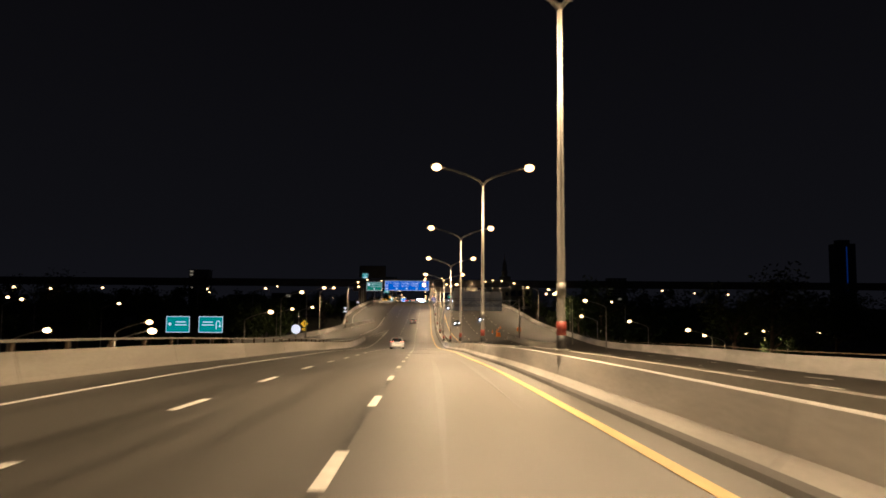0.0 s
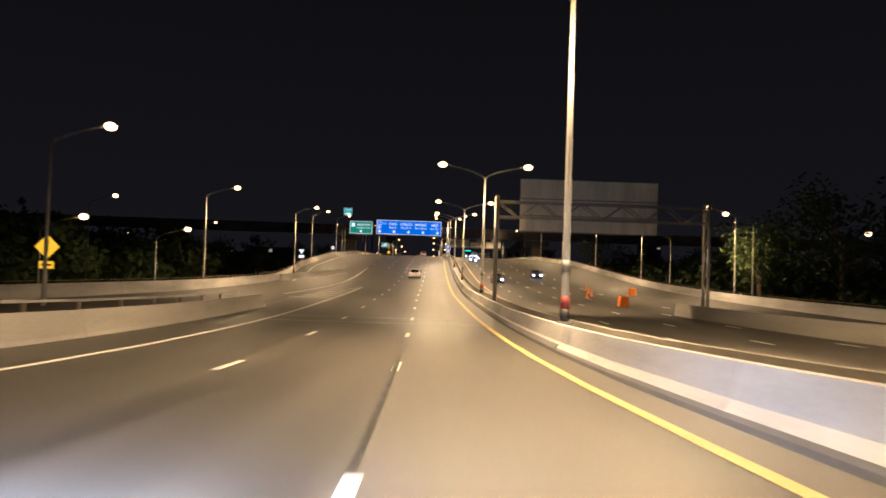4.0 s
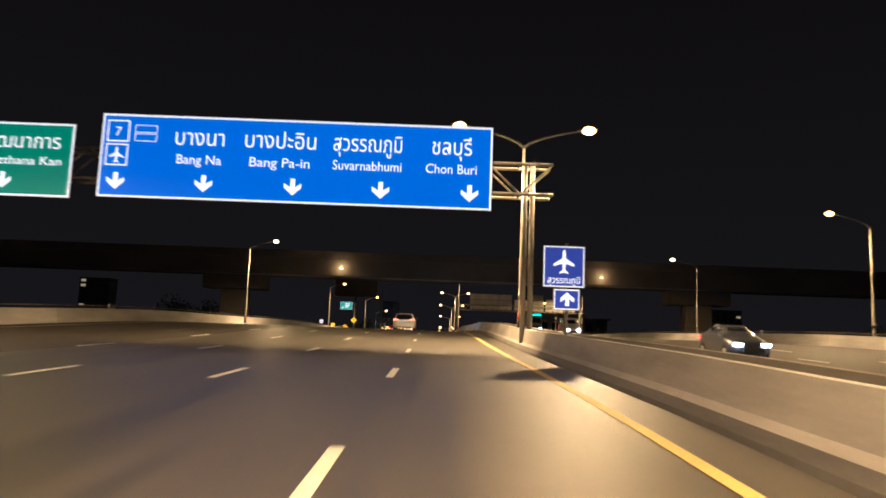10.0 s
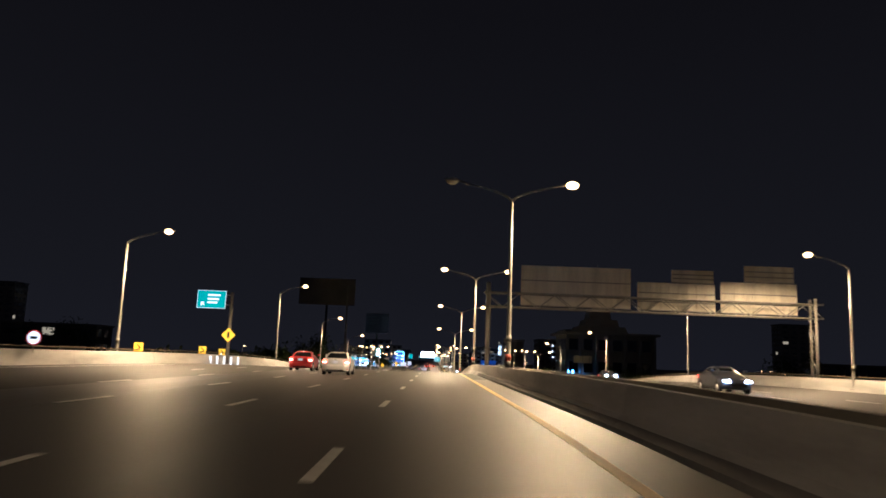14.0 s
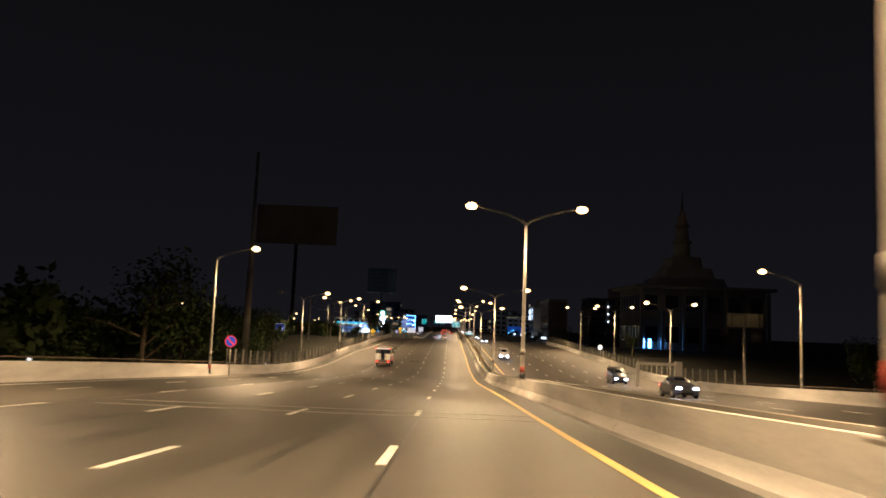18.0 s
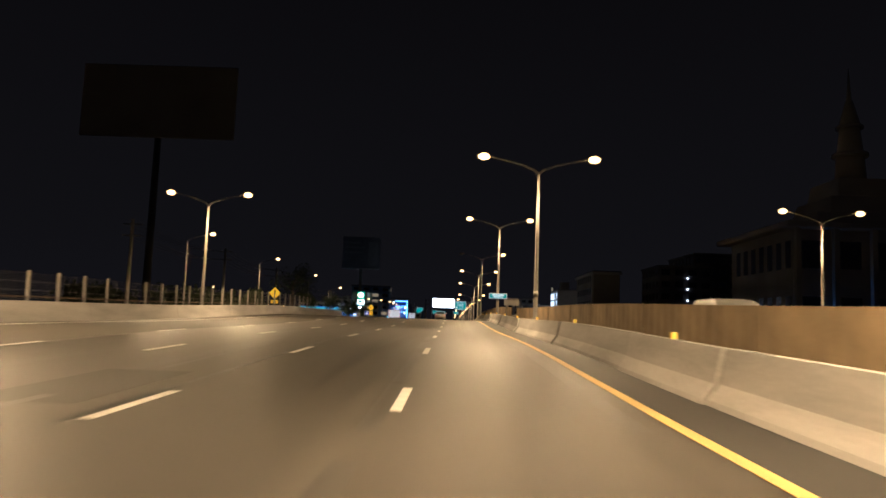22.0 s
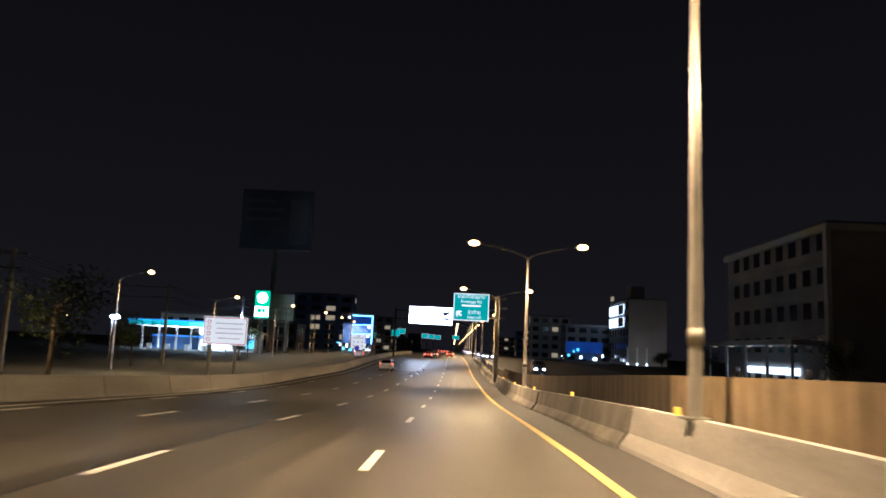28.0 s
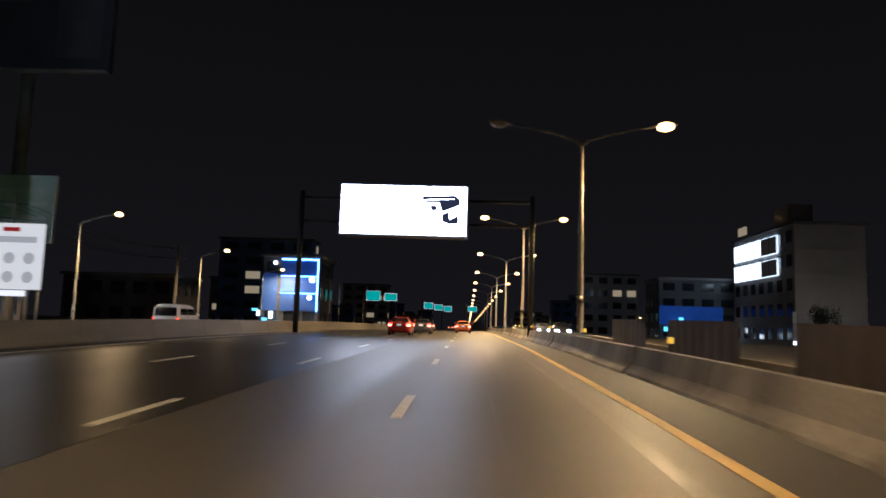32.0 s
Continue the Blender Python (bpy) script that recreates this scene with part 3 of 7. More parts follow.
fence_panel = finish(fb, "fence_panel", M_STEEL_D)
fence_post = box("fence_post", -0.06, 0.06, -0.07, 0.07, 0, 1.4, M_STEEL, 0.01)


def fence(name, edge, y0, y1, label):
    f = thing(name, label, "fence")
    y = y0
    while y < y1:
        m = pose(edge(y), y, rz(y) + 0.9, slope(y))
        part("fence_post", fence_post, f, m=m)
        part("fence_panel", fence_panel, f, m=m @ pose(0, 0.07, 0.06))
        y += 2.5
    return f


fence("mesh_fence", lambda y: left_edge(y) + 0.1, 549, 690, "grey steel mesh fence with posts on the parapet")
fence("mesh_fence", lambda y: right_edge(y) - 0.1, 556, 700, "grey steel mesh fence beyond the oncoming lanes")

# anti-glare screen on the median: lightly corrugated sheets, darker around y 710 and towards the end of the road
sb = bmesh.new()
rows = []
for k in range(17):
    yy = k * 0.1494
    xx = 0.009 * (1 if k % 4 in (1, 2) else -1)
    rows.append([sb.verts.new(p) for p in ((xx - 0.012, yy, 0.0), (xx - 0.012, yy, 0.8), (xx + 0.012, yy, 0.8), (xx + 0.012, yy, 0.0))])
for a, b in zip(rows, rows[1:]):
    for j in range(4):
        sb.faces.new((a[j], a[(j + 1) % 4], b[(j + 1) % 4], b[j]))
sb.faces.new(rows[0]), sb.faces.new(rows[-1][::-1])
screen_panel = finish(sb, "screen_panel", M_SCREEN)
screen_panel_dark = screen_panel.copy()
screen_panel_dark.materials.clear()
screen_panel_dark.materials.append(material("dark_screen_sheet", (0.085, 0.064, 0.042), 0.75, 0, 0.9, 0.5, 9, 0.3, stretch=(1, 1, 0.25)))
screen = thing("anti_glare_screen", "tan anti-glare screen panels standing behind the median barrier", "screen")
y = 594.4
while y < 884:
    if (y < 846 or int(y * 7) % 5 > 1) and not 650 < y < 656:
        part("screen_panel", screen_panel if y < 766 and not 704 < y < 716 else screen_panel_dark, screen, m=pose(kerb(y) + 1.0 + 0.015 * math.sin(y), y, rz(y) + 0.86 * barrier_scale(y) - 0.02, slope(y)))
    y += 2.4
reflex_mesh = box("reflector", -0.06, 0.06, -0.04, 0.04, 0, 0.14, M_REFLEX, 0.01)
for i, y in enumerate(range(585, 930, 12)):
    ob = new("reflector", reflex_mesh)
    ob.matrix_basis = pose(kerb(y) + 0.43, y, rz(y) + 0.918)
    tagged(ob, "amber reflector block on the barrier top", "reflector", group="barrier reflectors")
stud_mesh = box("road_stud", -0.06, 0.06, -0.06, 0.06, 0, 0.13, M_SIGNWHITE, 0.01)
for y in (455, 480, 500, 519, 562):
    ob = new("delineator", stud_mesh)
    ob.matrix_basis = pose(left_edge(y) + 0.25, y, rz(y) + 0.94)
    tagged(ob, "small white delineator on the parapet", "delineator", group="parapet delineators")

# ---- street lamps ----
pole_mesh = tube("pole", [(0, 0, 0), (0, 0, 0.05), (0, 0, 5), (0, 0, 9.75)], [0.14, 0.125, 0.095, 0.065], M_STEEL, 10)
band_r = tube("band", [(0, 0, 0.42), (0, 0, 0.8)], 0.146, M_BANDRED, 10)
band_d = tube("band", [(0, 0, 0.06), (0, 0, 0.42)], 0.15, M_BANDDARK, 10)
collar_mesh = tube("collar", [(0, 0, 1.5), (0, 0, 1.85)], 0.138, M_STEEL_D, 10)
plate_mesh = box("base_plate", -0.22, 0.22, -0.22, 0.22, 0, 0.05, M_STEEL_D, 0.01)


def arm_mesh(s):
    return tube("arm", [(0, 0, 9.6), (s * 0.25, 0, 9.88), (s * 0.9, 0, 10.18), (s * 1.9, 0, 10.48), (s * 2.7, 0, 10.66)], [0.07, 0.065, 0.055, 0.048, 0.04], M_STEEL)


def head_mesh(s):
    bm = bmesh.new()
    for a, b, w0, w1, h0, h1 in ((2.55, 2.95, 0.09, 0.15, 0.06, 0.10), (2.95, 3.55, 0.15, 0.13, 0.10, 0.05)):
        va = [(s * a, y, 10.66 + z + (a - 2.55) * 0.12) for y, z in ((-w0, 0), (w0, 0), (w0 * 0.6, h0), (-w0 * 0.6, h0))]
        vb = [(s * b, y, 10.66 + z + (b - 2.55) * 0.12) for y, z in ((-w1, 0), (w1, 0), (w1 * 0.6, h1), (-w1 * 0.6, h1))]
        v = [bm.verts.new(p) for p in va + vb]
        for f in ((0, 1, 5, 4), (1, 2, 6, 5), (2, 3, 7, 6), (3, 0, 4, 7), (3, 2, 1, 0), (4, 5, 6, 7)):
            bm.faces.new([v[i] for i in f])
    return finish(bm, "lamp_head", M_HEAD)


def lens_mesh(s, mat):
    bm = bmesh.new()
    bmesh.ops.create_uvsphere(bm, u_segments=12, v_segments=8, radius=1.0)
    bmesh.ops.transform(bm, matrix=Matrix.Translation((s * 3.13, 0, 10.70)) @ Matrix.Diagonal((0.34, 0.27, 0.22, 1)), verts=bm.verts)
    return finish(bm, "lens", mat, True)


ARMS = {s: arm_mesh(s) for s in (-1, 1)}
HEADS = {s: head_mesh(s) for s in (-1, 1)}
LENSES = {(s, k): lens_mesh(s, m) for s in (-1, 1) for k, m in ((1, M_LENS), (0, M_LENS_OFF), (2, M_LENS_FAR))}


def street_lamp(x, y, z, arms, lit, watts, label, group, bands=True, tall=1.0, turn=0.0, wide=1.0):
    t = thing("street_lamp", label, "street lamp", pose(x, y, z, 0, 0, turn) @ Matrix.Diagonal((wide, 1, tall, 1)), group)
    part("pole", pole_mesh, t)
    part("base_plate", plate_mesh, t)
    if not bands and watts:
        part("collar", collar_mesh, t)
    if bands:
        part("band", band_r, t, "red painted band")
        part("band", band_d, t, "black painted band")
        part("collar", collar_mesh, t)
    for s in arms:
        a = part("arm", ARMS[s], t)
        part("lamp_head", HEADS[s], a)
        on = s in lit
        part("lens", LENSES[(s, (1 if watts else 2) if on else 0)], a, "" if on else "unlit lens")
        if on and watts:
            d = bpy.data.lights.new("street_light", "SPOT")
            d.energy, d.color, d.shadow_soft_size, d.spot_size, d.spot_blend = watts, SODIUM, 0.35, radians(169), 0.58
            ob = new("street_light", d)
            c, sn = math.cos(radians(turn)), math.sin(radians(turn))
            ob.location = (x + s * 3.13 * wide * c, y + s * 3.13 * wide * sn, z + 10.45 * tall)
    return t


# foot along the road, side, reach of the arms, height of the lenses over the road
MEDIAN_POLES = [(-14, 4.4, 2.8, 11.3), (10.5, 4.4, 2.8, 11.3), (36.2, 4.25, 2.8, 11.3), (60, 4.05, 2.8, 11.4), (84, 3.92, 2.78, 11.4), (105.7, 3.77, 2.75, 11.1), (131, 3.6, 2.9, 11.3), (167.5, 3.8, 3.4, 11.0), (204, 3.84, 3.4, 10.95),
                (240, 3.9, 3.35, 10.5), (276, 3.87, 3.35, 10.55), (312, 4.05, 3.3, 11.05), (420, 4.0, 3.3, 10.95), (456, 4.1, 3.3, 10.55), (492.35, 4.0, 3.26, 10.95), (528, 4.1, 3.26, 10.9), (564, 4.5, 3.4, 9.93), (600, 4.5, 3.25, 9.2),
                (636, 4.5, 3.25, 10.4), (672, 4.45, 3.28, 11.1), (708, 3.95, 3.3, 10.5), (735, 4.4, 3.3, 10.05), (764, 4.4, 3.3, 9.8), (795, 4.55, 3.3, 9.4), (824, 4.35, 3.3, 9.3), (855, 4.3, 3.05, 9.1), (884, 4.3, 3.2, 8.9), (915, 4.4, 3.2, 9.7), (944, 4.5, 3.2, 9.6), (973, 4.5, 3.2, 9.6), (1000, 4.5, 3.2, 9.6)]
for y, x, reach, top in MEDIAN_POLES:
    lit = {420: (1,), 708: (1,), 855: (-1,), 884: (1,)}.get(y, (-1, 1))
    street_lamp(x, y, rz(y) + 0.9, (-1, 1), lit, LAMP_WATTS * (top / 10.5) ** 2 * (1.5 if y in (312, 420) else 1.0), "tall steel street lamp with two arms standing in the median", "median street lamps", y < 560, tall=(top - 0.9) / 10.7, wide=reach / 3.13)
for k in range(26):
    y = 1030 + 30 * k
    street_lamp(4.5, y, rz(y) + 0.3, (-1, 1), (-1, 1), 0, "far double street lamp in the median", "far median street lamps", False, 0.88)
for x, y in ((-23.7, 185.4), (-21.2, 221.3), (-24.8, 258.5), (-24.7, 295.5), (-23.5, 365), (-24.2, 437.4), (-19.8, 473.3), (-19.9, 509.6), (-19.3, 544), (-19.8, 581.5), (-20.2, 617), (-20.3, 651.5)):
    both = y in (581.5, 617, 651.5)
    street_lamp(x, y, rz(y) + 0.15, (-1, 1) if both else (1,), (1,) if y == 581.5 or not both else (-1, 1), SIDE_WATTS * (1.6 if 340 < y < 440 else 1.0), "single-arm street lamp on the slip-lane parapet" if not both else "double-arm street lamp by the parapet", "left parapet lamps", y < 560, 0.95 if y < 560 else 0.91)
for x, y, arms in ((33.4, 225.6, (-1,)), (33.5, 258.3, (-1,)), (33.3, 331.5, (-1,)), (33.3, 295, (-1,)), (33.2, 369, (-1,)), (31.8, 436.4, (-1,)), (28.5, 545.6, (-1,)), (28.4, 580.8, (-1, 1)), (29.3, 617.5, (-1, 1)), (29.5, 652.9, (-1, 1)), (33.4, 190, (-1,)), (32, 473, (-1,)), (32.3, 518, (-1,))):
    street_lamp(x, y, rz(y) + 0.15, arms, arms, SIDE_WATTS, "street lamp on the parapet beyond the oncoming lanes", "right parapet lamps", False, 0.95)
# frontage road lamps, lower down
for x, y in ((-34.6, 720.4), (-34.3, 754), (-34.2, 789), (-33.8, 824), (-34.1, 854.6), (-32.6, 884), (-31.8, 914), (-32.6, 943), (-33.3, 972), (-33.5, 1001), (-34, 684)):
    street_lamp(x, y, gz(y), (1,), (1,), SIDE_WATTS * 0.7, "single-arm street lamp beside the frontage road", "frontage lamps", False, 0.93 if y < 840 else 0.875)
# lamps of the ramps and roads below, on both sides of the first slope
rnd = random.Random(5)
LOW = [(-21.2, 105.5, 1.1), (-29.3, 164.4, 1.1), (-28.4, 184.7, 1.4), (-21.3, 128, 3.9), (-42.6, 200, 6.0), (-20.9, 149.4, 5.1), (-28.2, 85.4, 0.3), (-59.5, 153.5, 2.0), (-22.2, 70, 0.05), (-33.3, 77, -0.2), (-79, 167, 5.0), (-86, 166, 5.2), (53, 127, -2.0), (61, 137, -1.9), (69.6, 137, -2.2), (-70, 140, 2.6), (-78, 150, 3.0),
       (37.8, 137, -0.4), (34.7, 159.6, 0.1), (37.5, 109.4, -0.9), (46.4, 181.7, 3.1), (27.9, 125.6, 2.9), (50.5, 115.8, -1.1), (47.1, 128.6, -2.3), (26.7, 144.8, 4.2),
       (35.4, 190, 5.4), (-87.5, 210, 6.1), (39.5, 230, 5.6), (-75, 260, 7), (-95, 330, 7), (-60, 300, 9), (98, 240, 6), (84, 260, 7.5), (110, 300, 7.5)]
for x, y, z in LOW:
    street_lamp(x, y, z - 10.2, (1,) if x < 0 else (-1,), (1,) if x < 0 else (-1,), 2500 if (x, y) in ((37.5, 109.4), (50.5, 115.8), (47.1, 128.6), (-28.2, 85.4)) else 0, "street lamp on a road below the flyover", "lower road lamps", False)
for i in range(26):
    y = 640 + 28 * i + rnd.uniform(-6, 6)
    x = rnd.choice((-1, 1)) * rnd.uniform(46, 150)
    street_lamp(x, y, gz(y) - 1 - rnd.uniform(0, 2), (1,), (1,), 0, "far street lamp among the buildings", "distant lamps", False, rnd.uniform(0.7, 0.95), rnd.choice((0, 90, 180)))


# ---- signs ----
def plate(name, w, h, face, parent, m, border=M_SIGNWHITE, label=""):
    """A sign plate centred in x, foot at z 0, facing -y: backing, border and face."""
    b = part(name, box(name, -w / 2, w / 2, -0.03, 0.03, 0, h, M_PANELBACK, 0.01), parent, label, m)
    part("border", box("border", -w / 2 + 0.02, w / 2 - 0.02, -0.034, -0.03, 0.02, h - 0.02, border), b)
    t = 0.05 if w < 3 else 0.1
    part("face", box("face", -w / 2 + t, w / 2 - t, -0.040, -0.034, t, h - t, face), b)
    return b


def arrow_mesh(k, mat):
    bm = bmesh.new()
    pts = [(-0.09, 0.45), (0.09, 0.45), (0.09, 0.1), (0.34, 0.26), (0.34, 0.08), (0, -0.22), (-0.34, 0.08), (-0.34, 0.26), (-0.09, 0.1)]
    v = [bm.verts.new((x * k, -0.046, z * k)) for x, z in pts]
    f = bm.faces.new(v)
    r = bmesh.ops.extrude_face_region(bm, geom=[f])
    bmesh.ops.translate(bm, verts=[e for e in r["geom"] if isinstance(e, bmesh.types.BMVert)], vec=(0, 0.006, 0))
    return finish(bm, "arrow", mat)


def plane_mesh(k, mat):
    bm = bmesh.new()
    half = [(0, 0.5), (0.06, 0.4), (0.07, 0.12), (0.42, -0.1), (0.42, -0.2), (0.07, -0.08), (0.05, -0.34), (0.17, -0.44), (0.17, -0.5), (0, -0.45)]
    pts = half + [(-x, z) for x, z in half[-2:0:-1]]
    v = [bm.verts.new((x * k, -0.046, z * k)) for x, z in pts]
    f = bm.faces.new(v)
    r = bmesh.ops.extrude_face_region(bm, geom=[f])
    bmesh.ops.translate(bm, verts=[e for e in r["geom"] if isinstance(e, bmesh.types.BMVert)], vec=(0, 0.006, 0))
    return finish(bm, "aeroplane_symbol", mat)


def truss(name, x0, x1, z0, z1, depth, parent, bay=1.5):
    """A box truss along x as one part for each chord and each brace."""
    for yy in (-depth / 2, depth / 2):
        for zz in (z0, z1):
            part("chord", tube("chord", [(x0, yy, zz), (x1, yy, zz)], 0.07, M_STEEL, 6), parent)
    n = max(2, round((x1 - x0) / bay))
    br = tube("brace", [(0, 0, 0), ((x1 - x0) / n, 0, z1 - z0)], 0.04, M_STEEL, 5)
    br2 = tube("brace", [(0, 0, z1 - z0), ((x1 - x0) / n, 0, 0)], 0.04, M_STEEL, 5)
    cr = tube("cross_tie", [(0, -depth / 2, 0), (0, depth / 2, 0)], 0.035, M_STEEL, 5)
    for i in range(n):
        x = x0 + (x1 - x0) * i / n
        for yy in (-depth / 2, depth / 2):
            part("brace", br if i % 2 else br2, parent, m=pose(x, yy, z0))
        for zz in (z0, z1):
            part("cross_tie", cr, parent, m=pose(x, 0, zz))


def lattice_post(x, top, parent, depth=0.9, foot=0.0):
    for yy in (-depth / 2, depth / 2):
        part("post", tube("post", [(x, yy, foot), (x, yy, top)], 0.13, M_STEEL, 8), parent)
    n = max(2, round((top - foot) / 1.2))
    for i in range(n):
        a, b = foot + (top - foot) * i / n, foot + (top - foot) * (i + 1) / n
        s = 1 if i % 2 else -1
        part("brace", tube("brace", [(x, -s * depth / 2, a), (x, s * depth / 2, b)], 0.045, M_STEEL, 5), parent)


# gantry over the oncoming lanes, seen from behind
g1 = thing("sign_gantry", "steel lattice gantry whose sign panel shows its pale ribbed back", "gantry", pose(0, 162.3, rz(162.3)))
lattice_post(4.35, 8.1, g1, foot=0.3)
lattice_post(19.6, 8.1, g1, foot=0.0)
truss("truss", 4.35, 19.6, 6.6, 7.7, 0.9, g1)


def back_panel(parent, x0, x1, z0, z1, y):
    b = part("sign_panel", box("sign_panel", x0, x1, y - 0.03, y + 0.03, z0, z1, M_PANELBACK, 0.01), parent, "bare aluminium back of a sign")
    for i in range(int((x1 - x0) / 0.8)):
        part("rib", box("rib", x0 + 0.4 + 0.8 * i - 0.03, x0 + 0.4 + 0.8 * i + 0.03, y - 0.11, y - 0.031, z0 + 0.05, z1 - 0.05, M_PANELBACK), b)
    for z in (z0 + (z1 - z0) * f for f in (0.3, 0.62)):
        part("cross_rail", box("cross_rail", x0 + 0.05, x1 - 0.05, y - 0.17, y - 0.111, z - 0.05, z + 0.05, M_STEEL, 0.01), b)
    part("edge_trim", box("edge_trim", x0, x1, y - 0.09, y - 0.032, z0 - 0.06, z0 + 0.02, M_STEEL), b)


back_panel(g1, 6.1, 16.2, 5.7, 9.5, 0.7)

# main overhead signs
GY = 308.9
g2 = thing("sign_gantry", "steel gantry carrying overhead direction signs, one blue and one green", "gantry", pose(0, GY, rz(GY)))
for x in (-24.9, -24.2):
    part("post", tube("post", [(x, 0.3, 0), (x, 0.3, 8.6)], 0.17, M_STEEL, 8), g2)
for x in (3.82, 4.16):
    part("post", tube("post", [(x, 0.3, 0.3), (x, 0.3, 8.6)], 0.12, M_STEEL, 8), g2)
truss("truss", -25.2, 5.0, 7.0, 8.4, 1.0, g2)
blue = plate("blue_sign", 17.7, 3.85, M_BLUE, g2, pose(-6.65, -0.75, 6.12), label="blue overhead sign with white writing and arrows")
for words, sub, x, w, w2 in (("บางนา", "Bang Na", -4.4, 2.2, 2.0), ("บางปะอิน", "Bang Pa-in", -0.75, 3.2, 2.7), ("สุวรรณภูมิ", "Suvarnabhumi", 3.2, 3.1, 3.1), ("ชลบุรี", "Chon Buri", 7.0, 1.8, 2.3)):
    letters("writing", words, 1.05, M_SIGNWHITE, blue, pose(x, -0.045, 2.82), fit=w)
    letters("writing", sub, 0.62, M_SIGNWHITE, blue, pose(x, -0.045, 1.82), fit=w2)
for x in (-8.05, -4.1, -0.1, 3.85, 7.85):
    part("arrow", arrow_mesh(1.15, M_SIGNWHITE), blue, m=pose(x, 0, 0.62))
for z in (1.45, 2.55):
    part("badge_frame", box("badge_frame", -8.6, -7.6, -0.046, -0.041, z, z + 1.0, M_SIGNWHITE), blue)
    part("badge", box("badge", -8.54, -7.66, -0.050, -0.046, z + 0.06, z + 0.94, M_BLUE), blue)
part("aeroplane_symbol", plane_mesh(0.75, M_SIGNWHITE), blue, m=pose(-8.1, -0.008, 1.95))
letters("writing", "7", 0.6, M_SIGNWHITE, blue, pose(-8.1, -0.053, 3.0))
for z in (2.75, 3.15):
    part("badge_frame", box("badge_frame", -7.35, -6.35, -0.046, -0.041, z - 0.15, z + 0.2, M_SIGNWHITE), blue)
    part("badge", box("badge", -7.32, -6.38, -0.050, -0.046, z - 0.12, z + 0.17, M_BLUE), blue)
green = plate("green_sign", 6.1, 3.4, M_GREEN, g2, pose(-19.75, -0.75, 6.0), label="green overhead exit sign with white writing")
letters("writing", "พัฒนาการ", 0.95, M_SIGNWHITE, green, pose(0.7, -0.045, 2.5), fit=3.5)
letters("writing", "Phatthana Kan", 0.55, M_SIGNWHITE, green, pose(0.7, -0.045, 1.62), fit=3.7)
part("arrow", arrow_mesh(1.1, M_SIGNWHITE), green, m=pose(0, 0, 0.6))
part("badge", box("badge", -2.6, -1.7, -0.046, -0.041, 1.9, 2.9, M_SIGNWHITE), green)
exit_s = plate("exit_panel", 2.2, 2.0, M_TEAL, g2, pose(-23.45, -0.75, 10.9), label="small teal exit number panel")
letters("writing", "ทางออก", 0.5, M_SIGNWHITE, exit_s, pose(0, -0.045, 1.55), fit=1.7)
letters("writing", "EXIT", 0.38, M_SIGNWHITE, exit_s, pose(0, -0.045, 1.0))
part("number_bar", box("number_bar", -0.75, 0.75, -0.046, -0.041, 0.3, 0.62, M_SIGNWHITE), exit_s)
part("bracket", box("bracket", -23.5, -23.4, 0.0, 0.12, 8.4, 11.5, M_STEEL), g2)


def post_sign(name, x, y, top, label, cat, foot=0.0, r=0.045, z0=None):
    t = thing(name, label, cat, pose(x, y, rz(y) if z0 is None else z0))
    part("post", tube("post", [(0, 0.06, foot), (0, 0.06, top)], r, M_STEEL, 8), t)
    return t


def disc(name, r, mat, y=0.0, thick=0.02):
    bm = bmesh.new()
    bmesh.ops.create_cone(bm, cap_ends=True, segments=32, radius1=r, radius2=r, depth=thick)
    bmesh.ops.transform(bm, matrix=pose(0, y, 0, 90), verts=bm.verts)
    return finish(bm, name, mat)


s = post_sign("airport_sign", 4.12, 299.6, 3.9, "dark blue airport sign with an arrow plate on a median post", "road sign", 0.3, 0.06)
p = plate("face_plate", 1.35, 1.35, M_BLUED, s, pose(-0.1, -0.02, 2.45))
part("aeroplane_symbol", plane_mesh(0.8, M_SIGNWHITE), p, m=pose(0, 0, 0.84))
letters("writing", "สุวรรณภูมิ", 0.3, M_SIGNWHITE, p, pose(0, -0.045, 0.22), fit=1.05)
p = plate("arrow_plate", 0.85, 0.68, M_BLUED, s, pose(0.0, -0.02, 1.72))
part("arrow", arrow_mesh(0.65, M_SIGNWHITE), p, m=pose(0, -0.09, 0.42, 0, 180, 0))
# two green signs on the lower road and a round white one
for x, w, turn in ((-37.2, 3.6, False), (-32.2, 3.7, True)):
    s = post_sign("direction_sign", x, 129.3, 1.0, "teal U-turn direction sign standing beside the lower road" if turn else "teal direction sign standing beside the lower road", "road sign", -6, 0.12)
    p = plate("face_plate", w, 2.5, M_TEAL, s, pose(0, -0.02, 2.0))
    c = -0.45 if turn else 0.45
    for z, k in ((1.55, 0.42), (1.1, 0.5)):
        part("writing_bar", box("writing_bar", c - w * k / 2, c + w * k / 2, -0.046, -0.041, z, z + 0.15, M_SIGNWHITE), p)
    if turn:
        part("u_turn_arrow", tube("u_turn_arrow", [(0.85, -0.05, 0.45), (0.85, -0.05, 1.5), (0.95, -0.05, 1.75), (1.12, -0.05, 1.82), (1.29, -0.05, 1.75), (1.39, -0.05, 1.5), (1.39, -0.05, 1.05)], 0.06, M_SIGNWHITE, 6), p)
        part("arrow", arrow_mesh(0.6, M_SIGNWHITE), p, m=pose(1.39, -0.01, 0.95))
    else:
        part("arrow", arrow_mesh(0.8, M_SIGNWHITE), p, m=pose(-w * 0.36, 0, 1.3, 0, 90, 0))


